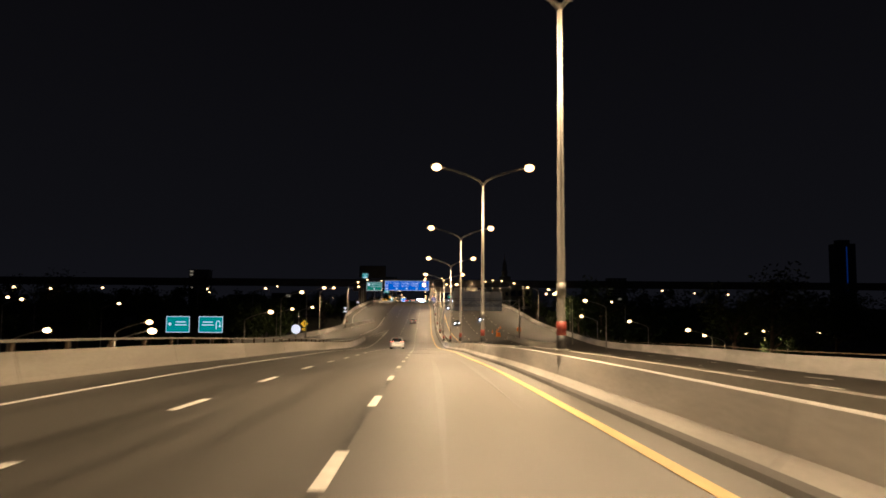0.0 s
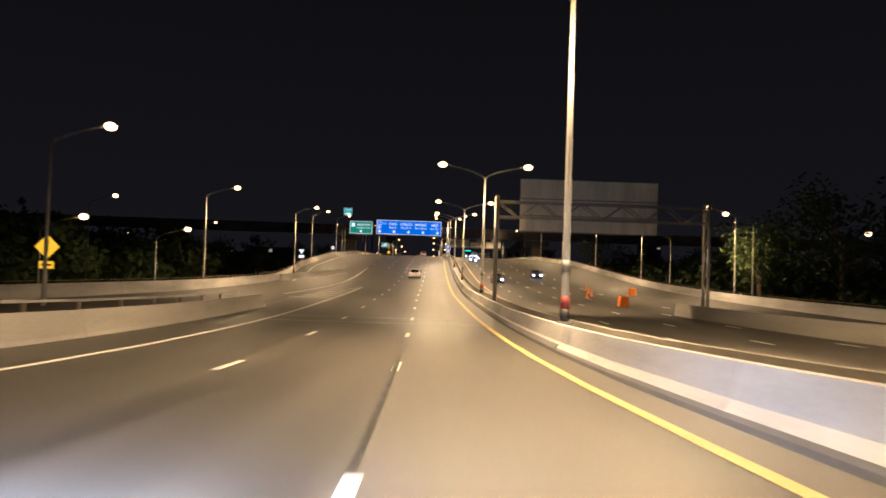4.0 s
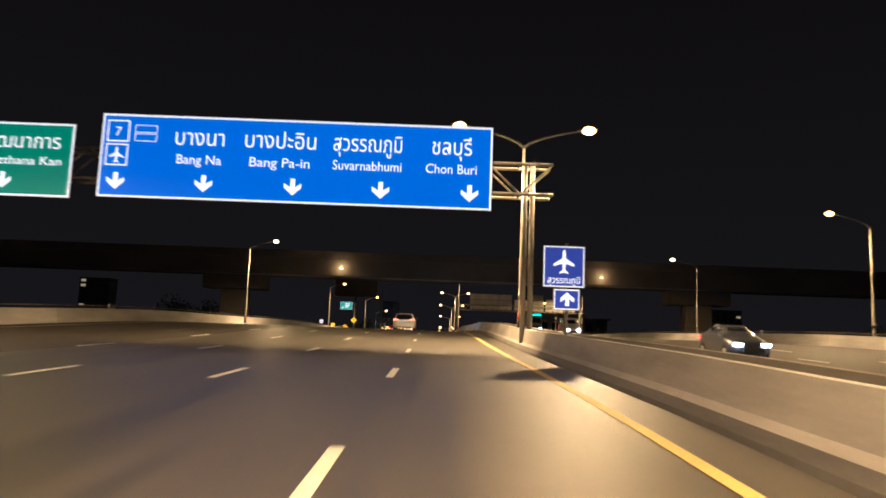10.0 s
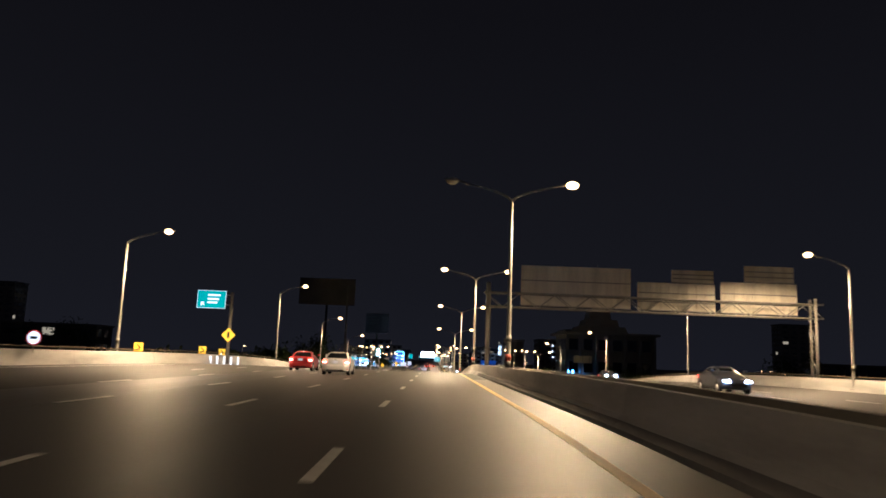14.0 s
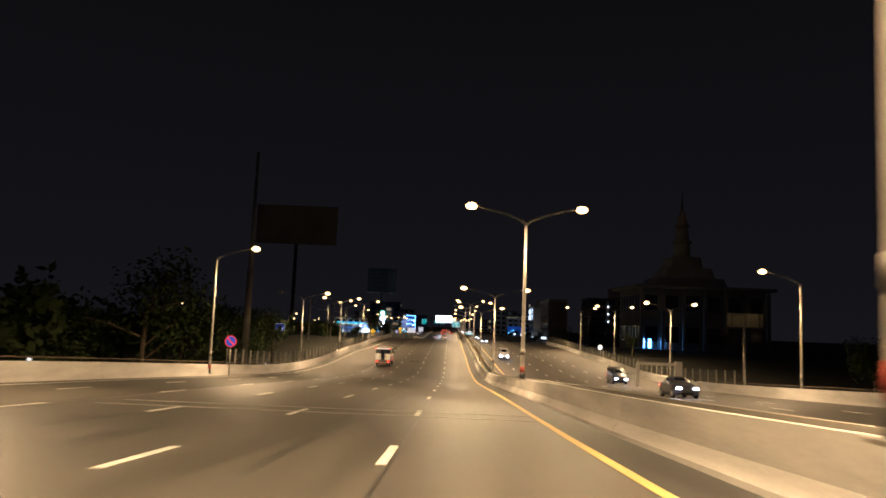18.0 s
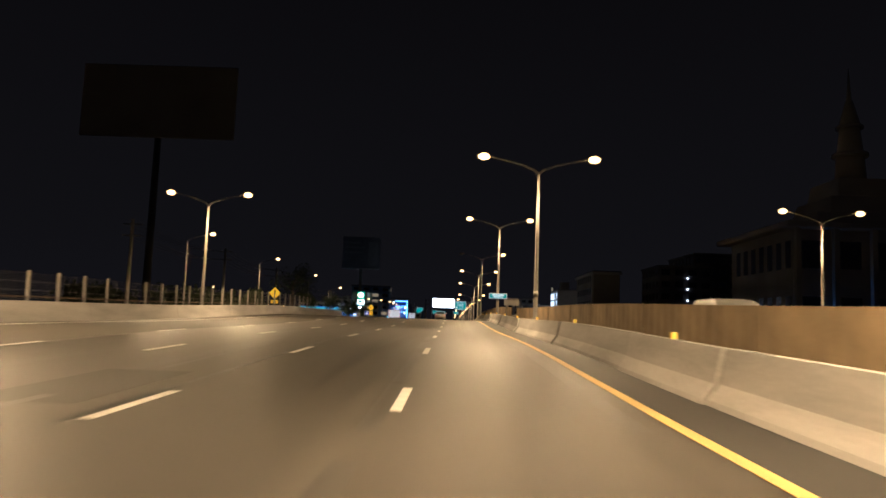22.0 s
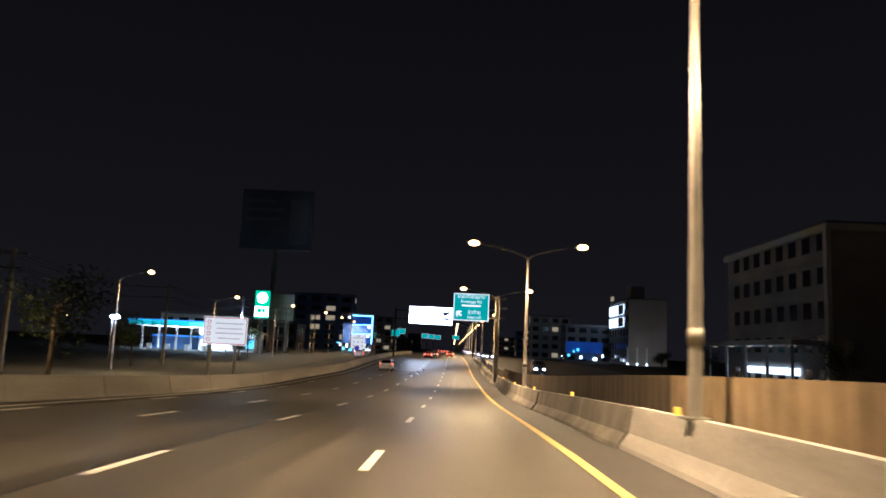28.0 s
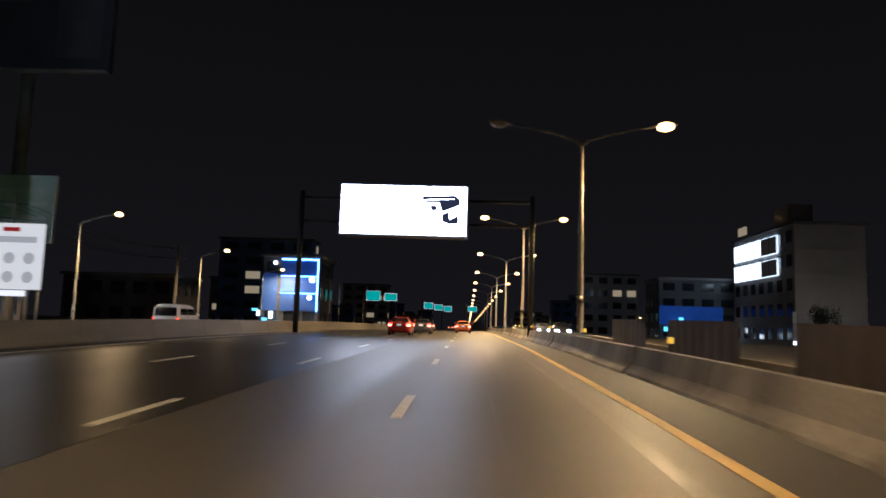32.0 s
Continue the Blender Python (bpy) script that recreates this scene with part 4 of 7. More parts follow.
def round_sign(x, y, z, r, face, rim, label, mark=None, foot=0.0, base=None):
    s = post_sign("round_sign", x, y, z - foot, label, "road sign", foot - 0.0 if foot else 0.0, z0=base)
    part("rim", disc("rim", r, rim, 0), s, m=pose(0, 0, z))
    part("face", disc("face", r * 0.84, face, -0.012), s, m=pose(0, 0, z))
    if mark == "number":
        part("number_bar", box("number_bar", -r * 0.5, r * 0.5, -0.03, -0.023, z - r * 0.2, z + r * 0.2, M_SIGNBLACK), s)
    if mark == "slash":
        part("slash", box("slash", -r * 0.8, r * 0.8, -0.03, -0.023, -0.06, 0.06, M_SIGNRED), s, m=pose(0, 0, z, 0, 45, 0))
    return s


# the face's own emission stands in for headlights shining on it
round_sign(-10.75, 81.4, 1.9, 0.40, M_SIGNWHITE, M_SIGNWHITE, "round white sign on the parapet, headlight glare put in as glow")
round_sign(-24.2, 286, 2.1, 0.45, M_SIGNWHITE, M_SIGNRED, "round white speed limit sign on the slip-lane parapet", "number")
round_sign(-23.8, 425, 1.6, 0.45, M_SIGNWHITE, M_SIGNRED, "round white speed limit sign with a red rim", "number")
round_sign(-19.0, 548.2, 2.9, 0.5, M_BLUED, M_SIGNRED, "round blue no-stopping sign with a red rim", "slash")
round_sign(28.3, 625, 2.6, 0.45, M_SIGNWHITE, M_SIGNWHITE, "round white sign above the mesh fence", "number")
round_sign(-16.2, 876, 2.0, 0.45, M_BLUED, M_SIGNRED, "round blue sign beside the barrier")
s = post_sign("give_way_sign", -24.2, 244, 2.6, "white give-way triangle with a plate below", "road sign")
tb = bmesh.new()
tb.faces.new([tb.verts.new(p) for p in ((-0.5, -0.02, 3.0), (0.5, -0.02, 3.0), (0, -0.02, 2.15))])
part("triangle", finish(tb, "triangle", M_SIGNWHITE), s)
part("plate", box("plate", -0.5, 0.5, -0.03, 0.0, 1.5, 1.95, M_SIGNWHITE, 0.01), s)


def diamond_sign(x, y, z, label, plates):
    s = post_sign("warning_sign", x, y, z, label, "road sign")
    part("diamond", box("diamond", -0.48, 0.48, -0.03, 0.0, -0.48, 0.48, M_SIGNYEL, 0.02), s, m=pose(0, -0.02, z, 0, 45, 0))
    part("symbol", box("symbol", -0.08, 0.08, -0.04, -0.031, -0.28, 0.22, M_SIGNBLACK), s, m=pose(0, -0.02, z))
    part("symbol", disc("symbol", 0.1, M_SIGNBLACK, -0.035, 0.012), s, m=pose(0, -0.02, z + 0.3))
    for i in range(plates):
        part("plate", box("plate", -0.4, 0.4, -0.03, 0.0, z - 1.2 - 0.5 * i, z - 0.8 - 0.5 * i, M_SIGNYEL, 0.01), s)
        part("writing_bar", box("writing_bar", -0.28, 0.28, -0.036, -0.031, z - 1.06 - 0.5 * i, z - 0.94 - 0.5 * i, M_SIGNBLACK), s)
    return s


for x, y, w, h, z in ((-37.0, 642, 1.9, 1.6, 2.7), (-22.0, 776, 1.2, 1.0, 2.0)):
    s = post_sign("service_sign", x, y, z + h, "blue service sign with a white pictogram on a post", "road sign", -0.6)
    p = plate("face_plate", w, h, M_BLUED, s, pose(0, -0.02, z))
    part("pictogram", disc("pictogram", h * 0.16, M_SIGNWHITE, -0.044, 0.006), p, m=pose(0, 0, h * 0.62))
    part("pictogram_bar", box("pictogram_bar", -w * 0.3, w * 0.3, -0.047, -0.041, h * 0.28, h * 0.42, M_SIGNWHITE), p)
diamond_sign(-20.7, 676.4, 2.3, "yellow diamond merge warning sign with a plate on the parapet", 1)
diamond_sign(-19.8, 765, 3.3, "yellow diamond warning sign with two small plates", 2)
diamond_sign(-21.4, 150.5, 3.2, "yellow diamond warning sign by the merge", 1)
ex = post_sign("exit_sign", -20.6, 454.6, 7.2, "green exit sign on a tall post at the gore", "road sign", 0.0, 0.16)
p = plate("face_plate", 2.9, 1.8, M_TEAL, ex, pose(-2.0, -0.1, 5.5))
for z, k in ((1.25, 0.6), (0.85, 0.5), (0.5, 0.4)):
    part("writing_bar", box("writing_bar", -0.4, -0.4 + 1.5 * k + 0.4, -0.046, -0.041, z, z + 0.18, M_SIGNWHITE), p)
part("arrow", arrow_mesh(0.7, M_SIGNWHITE), p, m=pose(-0.95, 0, 0.5, 0, 125, 0))
for z in (5.9, 6.9):
    part("bracket", tube("bracket", [(-0.6, 0, z), (0.1, 0, z)], 0.05, M_STEEL, 6), ex)
part("diamond", box("diamond", -0.5, 0.5, -0.03, 0.0, -0.5, 0.5, M_SIGNYEL, 0.02), ex, m=pose(0, -0.2, 2.9, 0, 45, 0))
part("diamond_mark", box("diamond_mark", -0.12, 0.12, -0.04, -0.031, -0.3, 0.3, M_SIGNBLACK), ex, m=pose(0, -0.2, 2.9))
for k in range(5):
    ob = new("bollard", tube("bollard", [(0, 0, 0), (0, 0, 0.75)], 0.09, M_SIGNWHITE, 8))
    ob.matrix_basis = pose(-21.6 + 0.75 * k, 452.5 - 0.3 * k, rz(452))
    tagged(ob, "white plastic bollard at the gore", "bollard", group="gore bollards")
for x, y in ((-23.6, 440), (-23.3, 462), (-22.6, 453)):
    s = post_sign("chevron_board", x, y, 1.6, "yellow chevron board on the parapet", "road sign")
    part("board", box("board", -0.35, 0.35, -0.04, 0.0, 0.95, 1.65, M_SIGNYEL, 0.01), s)
    part("chevron", box("chevron", -0.22, 0.22, -0.05, -0.041, -0.05, 0.05, M_SIGNBLACK), s, m=pose(0, 0, 1.4, 0, 40, 0))
    part("chevron", box("chevron", -0.22, 0.22, -0.05, -0.041, -0.05, 0.05, M_SIGNBLACK), s, m=pose(0, 0, 1.15, 0, -40, 0))
# sign on a median pole
s = thing("street_name_sign", "long green sign strapped to a median lamp post", "road sign", pose(4.52, 672, rz(672) - 0.22))
p = plate("face_plate", 1.9, 0.55, M_TEAL, s, pose(-0.05, -0.22, 2.75))
for z, k in ((0.33, 1.3), (0.14, 1.0)):
    part("writing_bar", box("writing_bar", -k / 2, k / 2, -0.046, -0.041, z, z + 0.1, M_SIGNWHITE), p)
part("strap", box("strap", -0.3, 0.1, -0.2, 0.0, 2.95, 3.02, M_STEEL), s)
s = thing("small_sign_board", "pale sign board on short legs above the median screen", "sign board", pose(4.75, 656.5, rz(656.5) + 0.3))
part("board", box("board", -0.65, 0.65, -0.03, 0.03, 1.5, 2.05, M_WALLW, 0.015), s)
part("board_edge", box("board_edge", -0.65, 0.65, -0.036, -0.031, 1.97, 2.04, M_STEEL), s)
for x in (-0.45, 0.45):
    part("leg", tube("leg", [(x, 0.06, 0.3), (x, 0.06, 1.9)], 0.035, M_STEEL_D, 6), s)
# gantry with three sign backs over the oncoming lanes
g3 = thing("sign_gantry", "long steel gantry with the blank backs of three sign panels", "gantry", pose(0, 443.5, rz(443.5)))
part("post", tube("post", [(4.55, 0, 0.3), (4.55, 0, 8.0)], 0.2, M_STEEL, 8), g3)
lattice_post(32.6, 7.6, g3)
truss("truss", 4.2, 33.3, 5.9, 7.1, 0.9, g3)
for a, b, c, d in ((7.4, 17.0, 6.2, 9.7), (17.6, 24.4, 6.2, 8.6), (20.6, 24.3, 8.7, 9.8), (24.9, 31.6, 6.2, 8.9), (27.0, 31.4, 9.0, 10.4)):
    back_panel(g3, a, b, c, d, 0.7)
g4 = thing("keep_left_sign", "teal frontage-road sign on a cantilever post in the median", "road sign", pose(-0.15, 820.3, rz(820.3)))
part("post", tube("post", [(4.5, 0.2, 0.3), (4.5, 0.2, 8.4)], [0.2, 0.17], M_STEEL, 10), g4)
for z in (6.3, 8.1):
    part("arm", tube("arm", [(3.2, 0.12, z), (5.2, 0.12, z)], 0.08, M_STEEL, 6), g4)
p = plate("face_plate", 3.4, 2.6, M_TEAL, g4, pose(1.95, -0.05, 5.93))
letters("writing", "ออกทางขนาน", 0.55, M_SIGNWHITE, p, pose(0.0, -0.045, 2.3), fit=2.6)
letters("writing", "Frontage Rd", 0.42, M_SIGNWHITE, p, pose(0.0, -0.045, 1.82), fit=1.95)
part("writing_bar", box("writing_bar", -0.9, 0.9, -0.046, -0.041, 1.36, 1.52, M_SIGNWHITE), p)
letters("writing", "ชิดซ้าย", 0.5, M_SIGNWHITE, p, pose(0.3, -0.045, 0.82), fit=1.2)
letters("writing", "Keep Left", 0.38, M_SIGNWHITE, p, pose(0.3, -0.045, 0.36), fit=1.3)
part("arrow", arrow_mesh(1.0, M_SIGNWHITE), p, m=pose(-1.25, 0, 0.75, 0, 130, 0))

# large lit message screen over the road
vm = thing("message_screen", "large bright white LED message screen with a dark camera picture", "screen", pose(0, 909.0, rz(909) - 0.92))
part("cabinet", box("cabinet", -9.7, -0.1, 0.0, 0.9, 8.15, 12.1, M_STEEL_D, 0.03), vm)
part("bezel", box("bezel", -9.66, -0.14, -0.03, 0.0, 8.2, 12.05, M_LEDDARK), vm)
part("display", box("display", -9.55, -0.25, -0.04, -0.03, 8.31, 11.95, M_LED), vm, "lit white display")
for x in (-12.6, 4.6):
    part("post", tube("post", [(x, 0.6, 0.9), (x, 0.6, 11.5)], 0.2, M_TRIM, 8), vm)
for z in (9.2, 11.0):
    part("beam", box("beam", -12.6, 4.6, 0.92, 1.15, z, z + 0.2, M_TRIM), vm)
def flat_shape(name, mat, y, *loops):
    """Flat shapes standing in the plane of the display, drawn in tenths of a metre from its lower left corner."""
    bm = bmesh.new()
    for pts in loops:
        bm.faces.new([bm.verts.new((-9.55 + x / 10, y, 8.31 + z / 10)) for x, z in pts])
    return finish(bm, name, mat)


ic = part("camera_picture", flat_shape("camera_picture", M_LEDDARK, -0.046, ((60, 29), (84.5, 30), (88, 27), (88, 23), (75, 17.5), (72.5, 24.5), (61, 24.5)), ((63, 24), (72, 23.8), (74.5, 17.2), (65, 16.8)), ((75, 16), (80, 18), (80, 13), (87, 16.5), (87, 9), (80, 8.5), (75, 11))), vm, "dark picture of a surveillance camera")
part("camera_eye", flat_shape("camera_eye", M_LED, -0.05, ((64.2, 23.2), (71.4, 23), (73, 18), (66, 17.7)), ((80.6, 12.6), (86.4, 15.4), (86.4, 14.8), (80.6, 12)), ((62, 26.6), (84, 27.6), (84, 27.1), (62, 26.1))), ic)
part("camera_lens", flat_shape("camera_lens", M_LEDDARK, -0.054, ((66, 22.4), (70.6, 22.3), (71.6, 18.6), (67, 18.4))), ic)

# ---- overpass ----
OY, OZ = 388.0, 11.9
ov = thing("overpass", "concrete box-girder flyover crossing above the motorway", "bridge", pose(0, OY, OZ), kind="structure")
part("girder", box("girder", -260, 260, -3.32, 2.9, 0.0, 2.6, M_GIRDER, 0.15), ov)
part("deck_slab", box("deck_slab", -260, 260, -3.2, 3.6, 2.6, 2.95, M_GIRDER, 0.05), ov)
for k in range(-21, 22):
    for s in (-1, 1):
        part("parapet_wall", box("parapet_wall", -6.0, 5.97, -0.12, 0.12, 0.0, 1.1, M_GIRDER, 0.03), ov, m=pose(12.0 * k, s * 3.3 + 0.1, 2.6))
part("cable_tray", box("cable_tray", -60, 60, -2.9, -2.62, -0.13, -0.01, M_STEEL), ov, "thin steel duct under the girder edge")
for k in range(-6, 7):
    part("tray_clamp", box("tray_clamp", -0.3, 0.3, -2.93, -2.6, -0.15, -0.003, M_STEEL), ov, m=pose(7.3 * k + 1.2, 0, 0))
for x in (-14.8, 24.4):
    part("bulkhead_lamp", box("bulkhead_lamp", -0.25, 0.25, -0.2, 0.0, -0.12, 0.12, M_WINLIT, 0.04), ov, "small warm lamp on the girder face", pose(x, -3.33, 1.2))
    part("lamp_bracket", box("lamp_bracket", -0.05, 0.05, -0.3, 0.0, 0.12, 0.5, M_STEEL_D, 0.01), ov, m=pose(x, -3.33, 1.2))
    d = bpy.data.lights.new("bulkhead_light", "POINT")
    d.energy, d.color, d.shadow_soft_size = 90, SODIUM, 0.1
    ob = new("bulkhead_light", d)
    ob.location = (x, OY - 4.1, OZ + 1.2)
for x in (-31.3, 39.8):
    p = thing("bridge_pier", "heavy concrete pier with a flared head under the flyover", "bridge pier", pose(x, OY, -7), group="flyover piers", kind="structure")
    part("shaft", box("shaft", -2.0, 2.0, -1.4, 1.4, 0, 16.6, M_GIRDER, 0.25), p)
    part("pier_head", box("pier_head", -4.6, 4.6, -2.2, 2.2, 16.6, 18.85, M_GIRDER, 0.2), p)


# ---- buildings ----
def lamp_at(name, kind, x, y, z, watts, colour, to, size=0.5):
    d = bpy.data.lights.new(name, kind)
    d.energy, d.color, d.shadow_soft_size = watts, colour, size
    if kind == "SPOT":
        d.spot_size, d.spot_blend = radians(130), 0.5
    ob = new(name, d)
    ob.matrix_basis = look((x, y, z), to)


win_mesh = {}


def window_mesh(w, h, mat):
    k = (round(w, 2), round(h, 2), mat.name)
    if k not in win_mesh:
        bm = bmesh.new()
        add_box(bm, -w / 2, w / 2, -0.06, -0.02, -h / 2, h / 2)
        win_mesh[k] = finish(bm, "window", mat)
    return win_mesh[k]


def building(name, label, x, y, w, d, h, wall_mat, floors, cols, lit, seed, base=None, roof=True, turn=0.0, front=True):
    rnd = random.Random(seed)
    z = gz(y) - 0.5 if base is None else base
    b = thing(name, label, "building", pose(x, y, z, 0, 0, turn))
    part("wall", box("wall", -w / 2, w / 2, 0, d, 0, h, wall_mat, 0.08), b)
    if roof:
        part("roof", box("roof", -w / 2 - 0.4, w / 2 + 0.4, -0.4, d + 0.4, h, h + 0.5, M_ROOF, 0.08), b)
    fh = h / floors
    for i in range(floors):
        part("floor_band", box("floor_band", -w / 2 - 0.12, w / 2 + 0.12, -0.12, d + 0.12, i * fh - 0.1 if i else 0.0, i * fh + 0.15, wall_mat), b)
        for j in range(cols if front else 0):
            m = lit if isinstance(lit, bpy.types.Material) else (M_WINLIT if rnd.random() < lit else M_WINDARK)
            part("window", window_mesh(w / cols * 0.62, fh * 0.5, m), b, m=pose(-w / 2 + w * (j + 0.5) / cols, 0, fh * (i + 0.55)))
        side_x = -w / 2 if x > 0 else w / 2
        for j in range(max(1, int(d / 4))):
            m = M_WINLIT if (not isinstance(lit, bpy.types.Material) and rnd.random() < lit) else M_WINDARK
            part("window", window_mesh(2.2, fh * 0.5, m), b, m=pose(side_x, 2 + 4 * j, fh * (i + 0.55), 0, 0, -90 if x > 0 else 90))
    return b


wb = building("office_building", "pale slab office with white cornices and a lit portico", 51.9, 843, 9, 34, 22, M_WALL, 5, 2, 0.0, 3, front=False)
part("cornice", box("cornice", -5.1, 5.1, -0.7, 34.5, 21.2, 22.1, M_WALLW, 0.06), wb, "pale roof cornice")
part("corner_fin", box("corner_fin", -5.2, -4.6, -0.7, 0.2, 0, 21.2, M_WALLW, 0.05), wb)
part("portico_roof", box("portico_roof", -9.0, -4.7, 1, 33, 6.6, 7.3, M_WALLW, 0.05), wb, "pale portico roof")
for k in range(5):
    part("portico_column", tube("portico_column", [(-8.5, 2 + 7.4 * k, 0), (-8.5, 2 + 7.4 * k, 6.6)], 0.22, M_WALLW, 10), wb)
    part("portico_light", box("portico_light", -7.7, -7.1, 4 + 7 * k, 4.6 + 7 * k, 6.45, 6.58, M_WINLIT), wb, "small warm ceiling light")
part("lit_shopfront", box("lit_shopfront", -4.85, -4.7, 8, 26, 2.6, 3.6, M_SHOPGLASS), wb, "cold white band of light")
ow = building("office_building", "dark office with three white wall lamps one above another", 69.5, 813.5, 16, 20, 22, M_DIMWALL, 6, 4, 0.0, 5)
for z in (16.1, 12.75, 9.4):
    part("wall_lamp", box("wall_lamp", 0.3, 0.75, -0.32, -0.12, z - gz(813.5) + 0.5 - 0.13, z - gz(813.5) + 0.5 + 0.13, M_LED, 0.04), ow, "small white wall lamp")
building("office_building", "dark grey slab office beside the pale one", 92, 850, 16, 30, 30, M_DIMWALL, 7, 4, 0.02, 4)
scr = building("shop_building", "pale corner building with two brightly lit glass storeys", 61.2, 981, 12, 28, 21, M_WALL, 5, 3, 0.0, 9, front=False)
for z0, z1 in ((16.6, 19.9), (12.6, 15.7)):
    gl = part("lit_glass", box("lit_glass", -6.35, -6.2, 6, 27, z0, z1, M_SHOPGLASS), scr, "cold white lit glazing")
    for k in range(7):
        part("mullion", box("mullion", -6.42, -6.36, 6 + 3.5 * k - 0.06, 6 + 3.5 * k + 0.06, z0, z1, M_TRIM), gl)
    part("curtain", box("curtain", -6.4, -6.36, 6.3, 13.0, z0 + 0.1, z1 - 0.1, M_WALLW), gl, "grey blind")
part("stair_tower", box("stair_tower", -3.5, 1.0, 8, 14, 21.5, 26, M_WALL, 0.1), scr)
part("roof_sign", box("roof_sign", -6.6, -6.3, 20, 24, 21.8, 23.4, M_WINLIT), scr, "small lit logo panel")
for k in range(3):
    part("lit_column", box("lit_column", -6.6 + 3 * k, -6.0 + 3 * k, -0.3, -0.05, 0.5, 6, M_WALLW, 0.03), scr)
    part("floor_light", box("floor_light", -6.6 + 3 * k, -6.2 + 3 * k, -0.6, -0.35, 0.5, 1.0, M_SHOPWHITE), scr, "small white floodlight")
lamp_at("yard_light", "SPOT", 58.5, 968, gz(968) + 2.0, 500, (1.0, 0.93, 0.82), (63, 981, 14), 0.3)
ter = building("terrace_building", "dim low building with a blue-lit shop front", 48, 1010, 16, 12, 13, M_DIMWALL, 4, 4, 0.0, 12)
# no lamp shines here: the blue wash is the panel's own glow
part("blue_wall", box("blue_wall", -8.1, 5, -0.4, -0.2, 3.6, 7.5, M_BLUEGLOW), ter, "wall with its blue wash put in as glow")
part("gable", box("gable", -4, 3, -1.4, -0.5, 1.4, 3.4, M_WALLB, 0.05, 0.6), ter)
for x, z, w in ((-7.5, 2.2, 0.8), (-5.6, 3.6, 0.5), (-4.4, 4.2, 0.9), (-3.2, 1.6, 0.7), (1.5, 1.2, 1.2), (4.6, 2.4, 0.4)):
    part("sign_light", box("sign_light", x, x + w, -1.7, -1.5, z, z + 0.9, M_LEDCYAN if x < -4 else M_SHOPWHITE), ter, "small lit sign")
led = building("billboard_building", "building clad in blue light with bright white lamps", -29.4, 975, 9.4, 12, 12.2, M_DIMWALL, 3, 3, 0.0, 7)
# blue light on the cladding comes from its emissive colour
part("cladding", box("cladding", -1.6, 4.5, -0.3, -0.1, 3.4, 11.9, M_BLUEGLOW), led, "cladding with its deep blue light put in as glow")
part("cladding", box("cladding", -4.6, -2.2, -0.25, -0.1, 3.4, 9.5, M_BLUEGLOW), led, "cladding with its deep blue light put in as glow")
for x0, x1, z0, z1 in ((-1.6, 4.6, 11.75, 11.95), (4.4, 4.6, 3.4, 11.75), (-1.6, 4.4, 9.0, 9.12), (-1.6, 4.4, 6.2, 6.3)):
    part("light_strip", box("light_strip", x0, x1, -0.42, -0.31, z0, z1, M_LEDBLUE), led, "bright blue light strip")
for x, z, r in ((3.6, 8.5, 0.42), (3.3, 5.6, 0.34), (-2.6, 11.2, 0.3)):
    part("lamp_globe", disc("lamp_globe", r, M_SHOPWHITE, 0, 0.2), led, "bright white round lamp", pose(x, -0.55, z))
for x, w, z, h in ((-6.0, 0.9, 3.2, 0.4), (-5.2, 0.5, 2.4, 0.9), (-4.3, 0.8, 1.2, 0.9), (-3.2, 0.6, 2.0, 1.2), (-2.2, 0.9, 1.0, 0.7), (-0.6, 1.4, 0.9, 0.5), (1.2, 1.2, 0.8, 0.4), (2.9, 1.4, 1.3, 0.45)):
    part("shop_sign", box("shop_sign", x, x + w, -0.9, -0.7, z, z + h, M_LEDCYAN if 0.7 < w < 1.3 else M_SHOPGLASS), led, "lit shop sign")
for k in range(3):
    part("scaffold_post", tube("scaffold_post", [(5.2 + 1.6 * k, -1.2, 0), (5.2 + 1.6 * k, -1.2, 11.5)], 0.06, M_STEEL_D, 6), led)
building("row_building", "pale low row building behind the filling station", -62, 928, 19, 12, 8.6, M_WALLW, 2, 5, 0.0, 21)
building("row_building", "dim row building beside the frontage road", -56, 970, 18, 12, 8, M_DIMWALL, 2, 5, 0.0, 22)
# hall with a tall spire beyond the oncoming lanes
hall = building("hall_building", "large dark hall with stepped roofs and a tall tiered spire", 84, 730, 42, 30, 21, M_WALL, 2, 6, 0.0, 31, base=-1, roof=False)
part("eaves_slab", box("eaves_slab", -23.5, 23.5, -3.0, 33, 21.0, 22.2, M_WALL, 0.3), hall)
for k in range(7):
    part("eaves_column", box("eaves_column", -0.5, 0.5, -2.4, -1.4, 0, 21.0, M_WALL, 0.08), hall, m=pose(-21 + 7 * k, 0, 0))
for x0, x1, z0, z1 in ((-15, 10, 22.2, 25.5), (-11, 6, 25.5, 29), (-8.5, 2.5, 29, 33)):
    part("upper_storey", box("upper_storey", x0, x1, 4 + (z0 - 22) * 0.5, 24 - (z0 - 22) * 0.5, z0, z1, M_WALL, 0.3, 0.9), hall)
for z0, z1, r0, r1 in ((33, 38, 3.0, 2.6), (38, 38.8, 3.4, 3.4), (38.8, 44, 2.5, 1.9), (44, 44.6, 2.6, 2.6), (44.6, 50, 2.1, 0.7), (50, 57, 0.5, 0.06)):
    part("spire_tier", tube("spire_tier", [(-3.5, 12, z0), (-3.5, 12, z1)], [r0, r1], M_WALL, 12), hall)
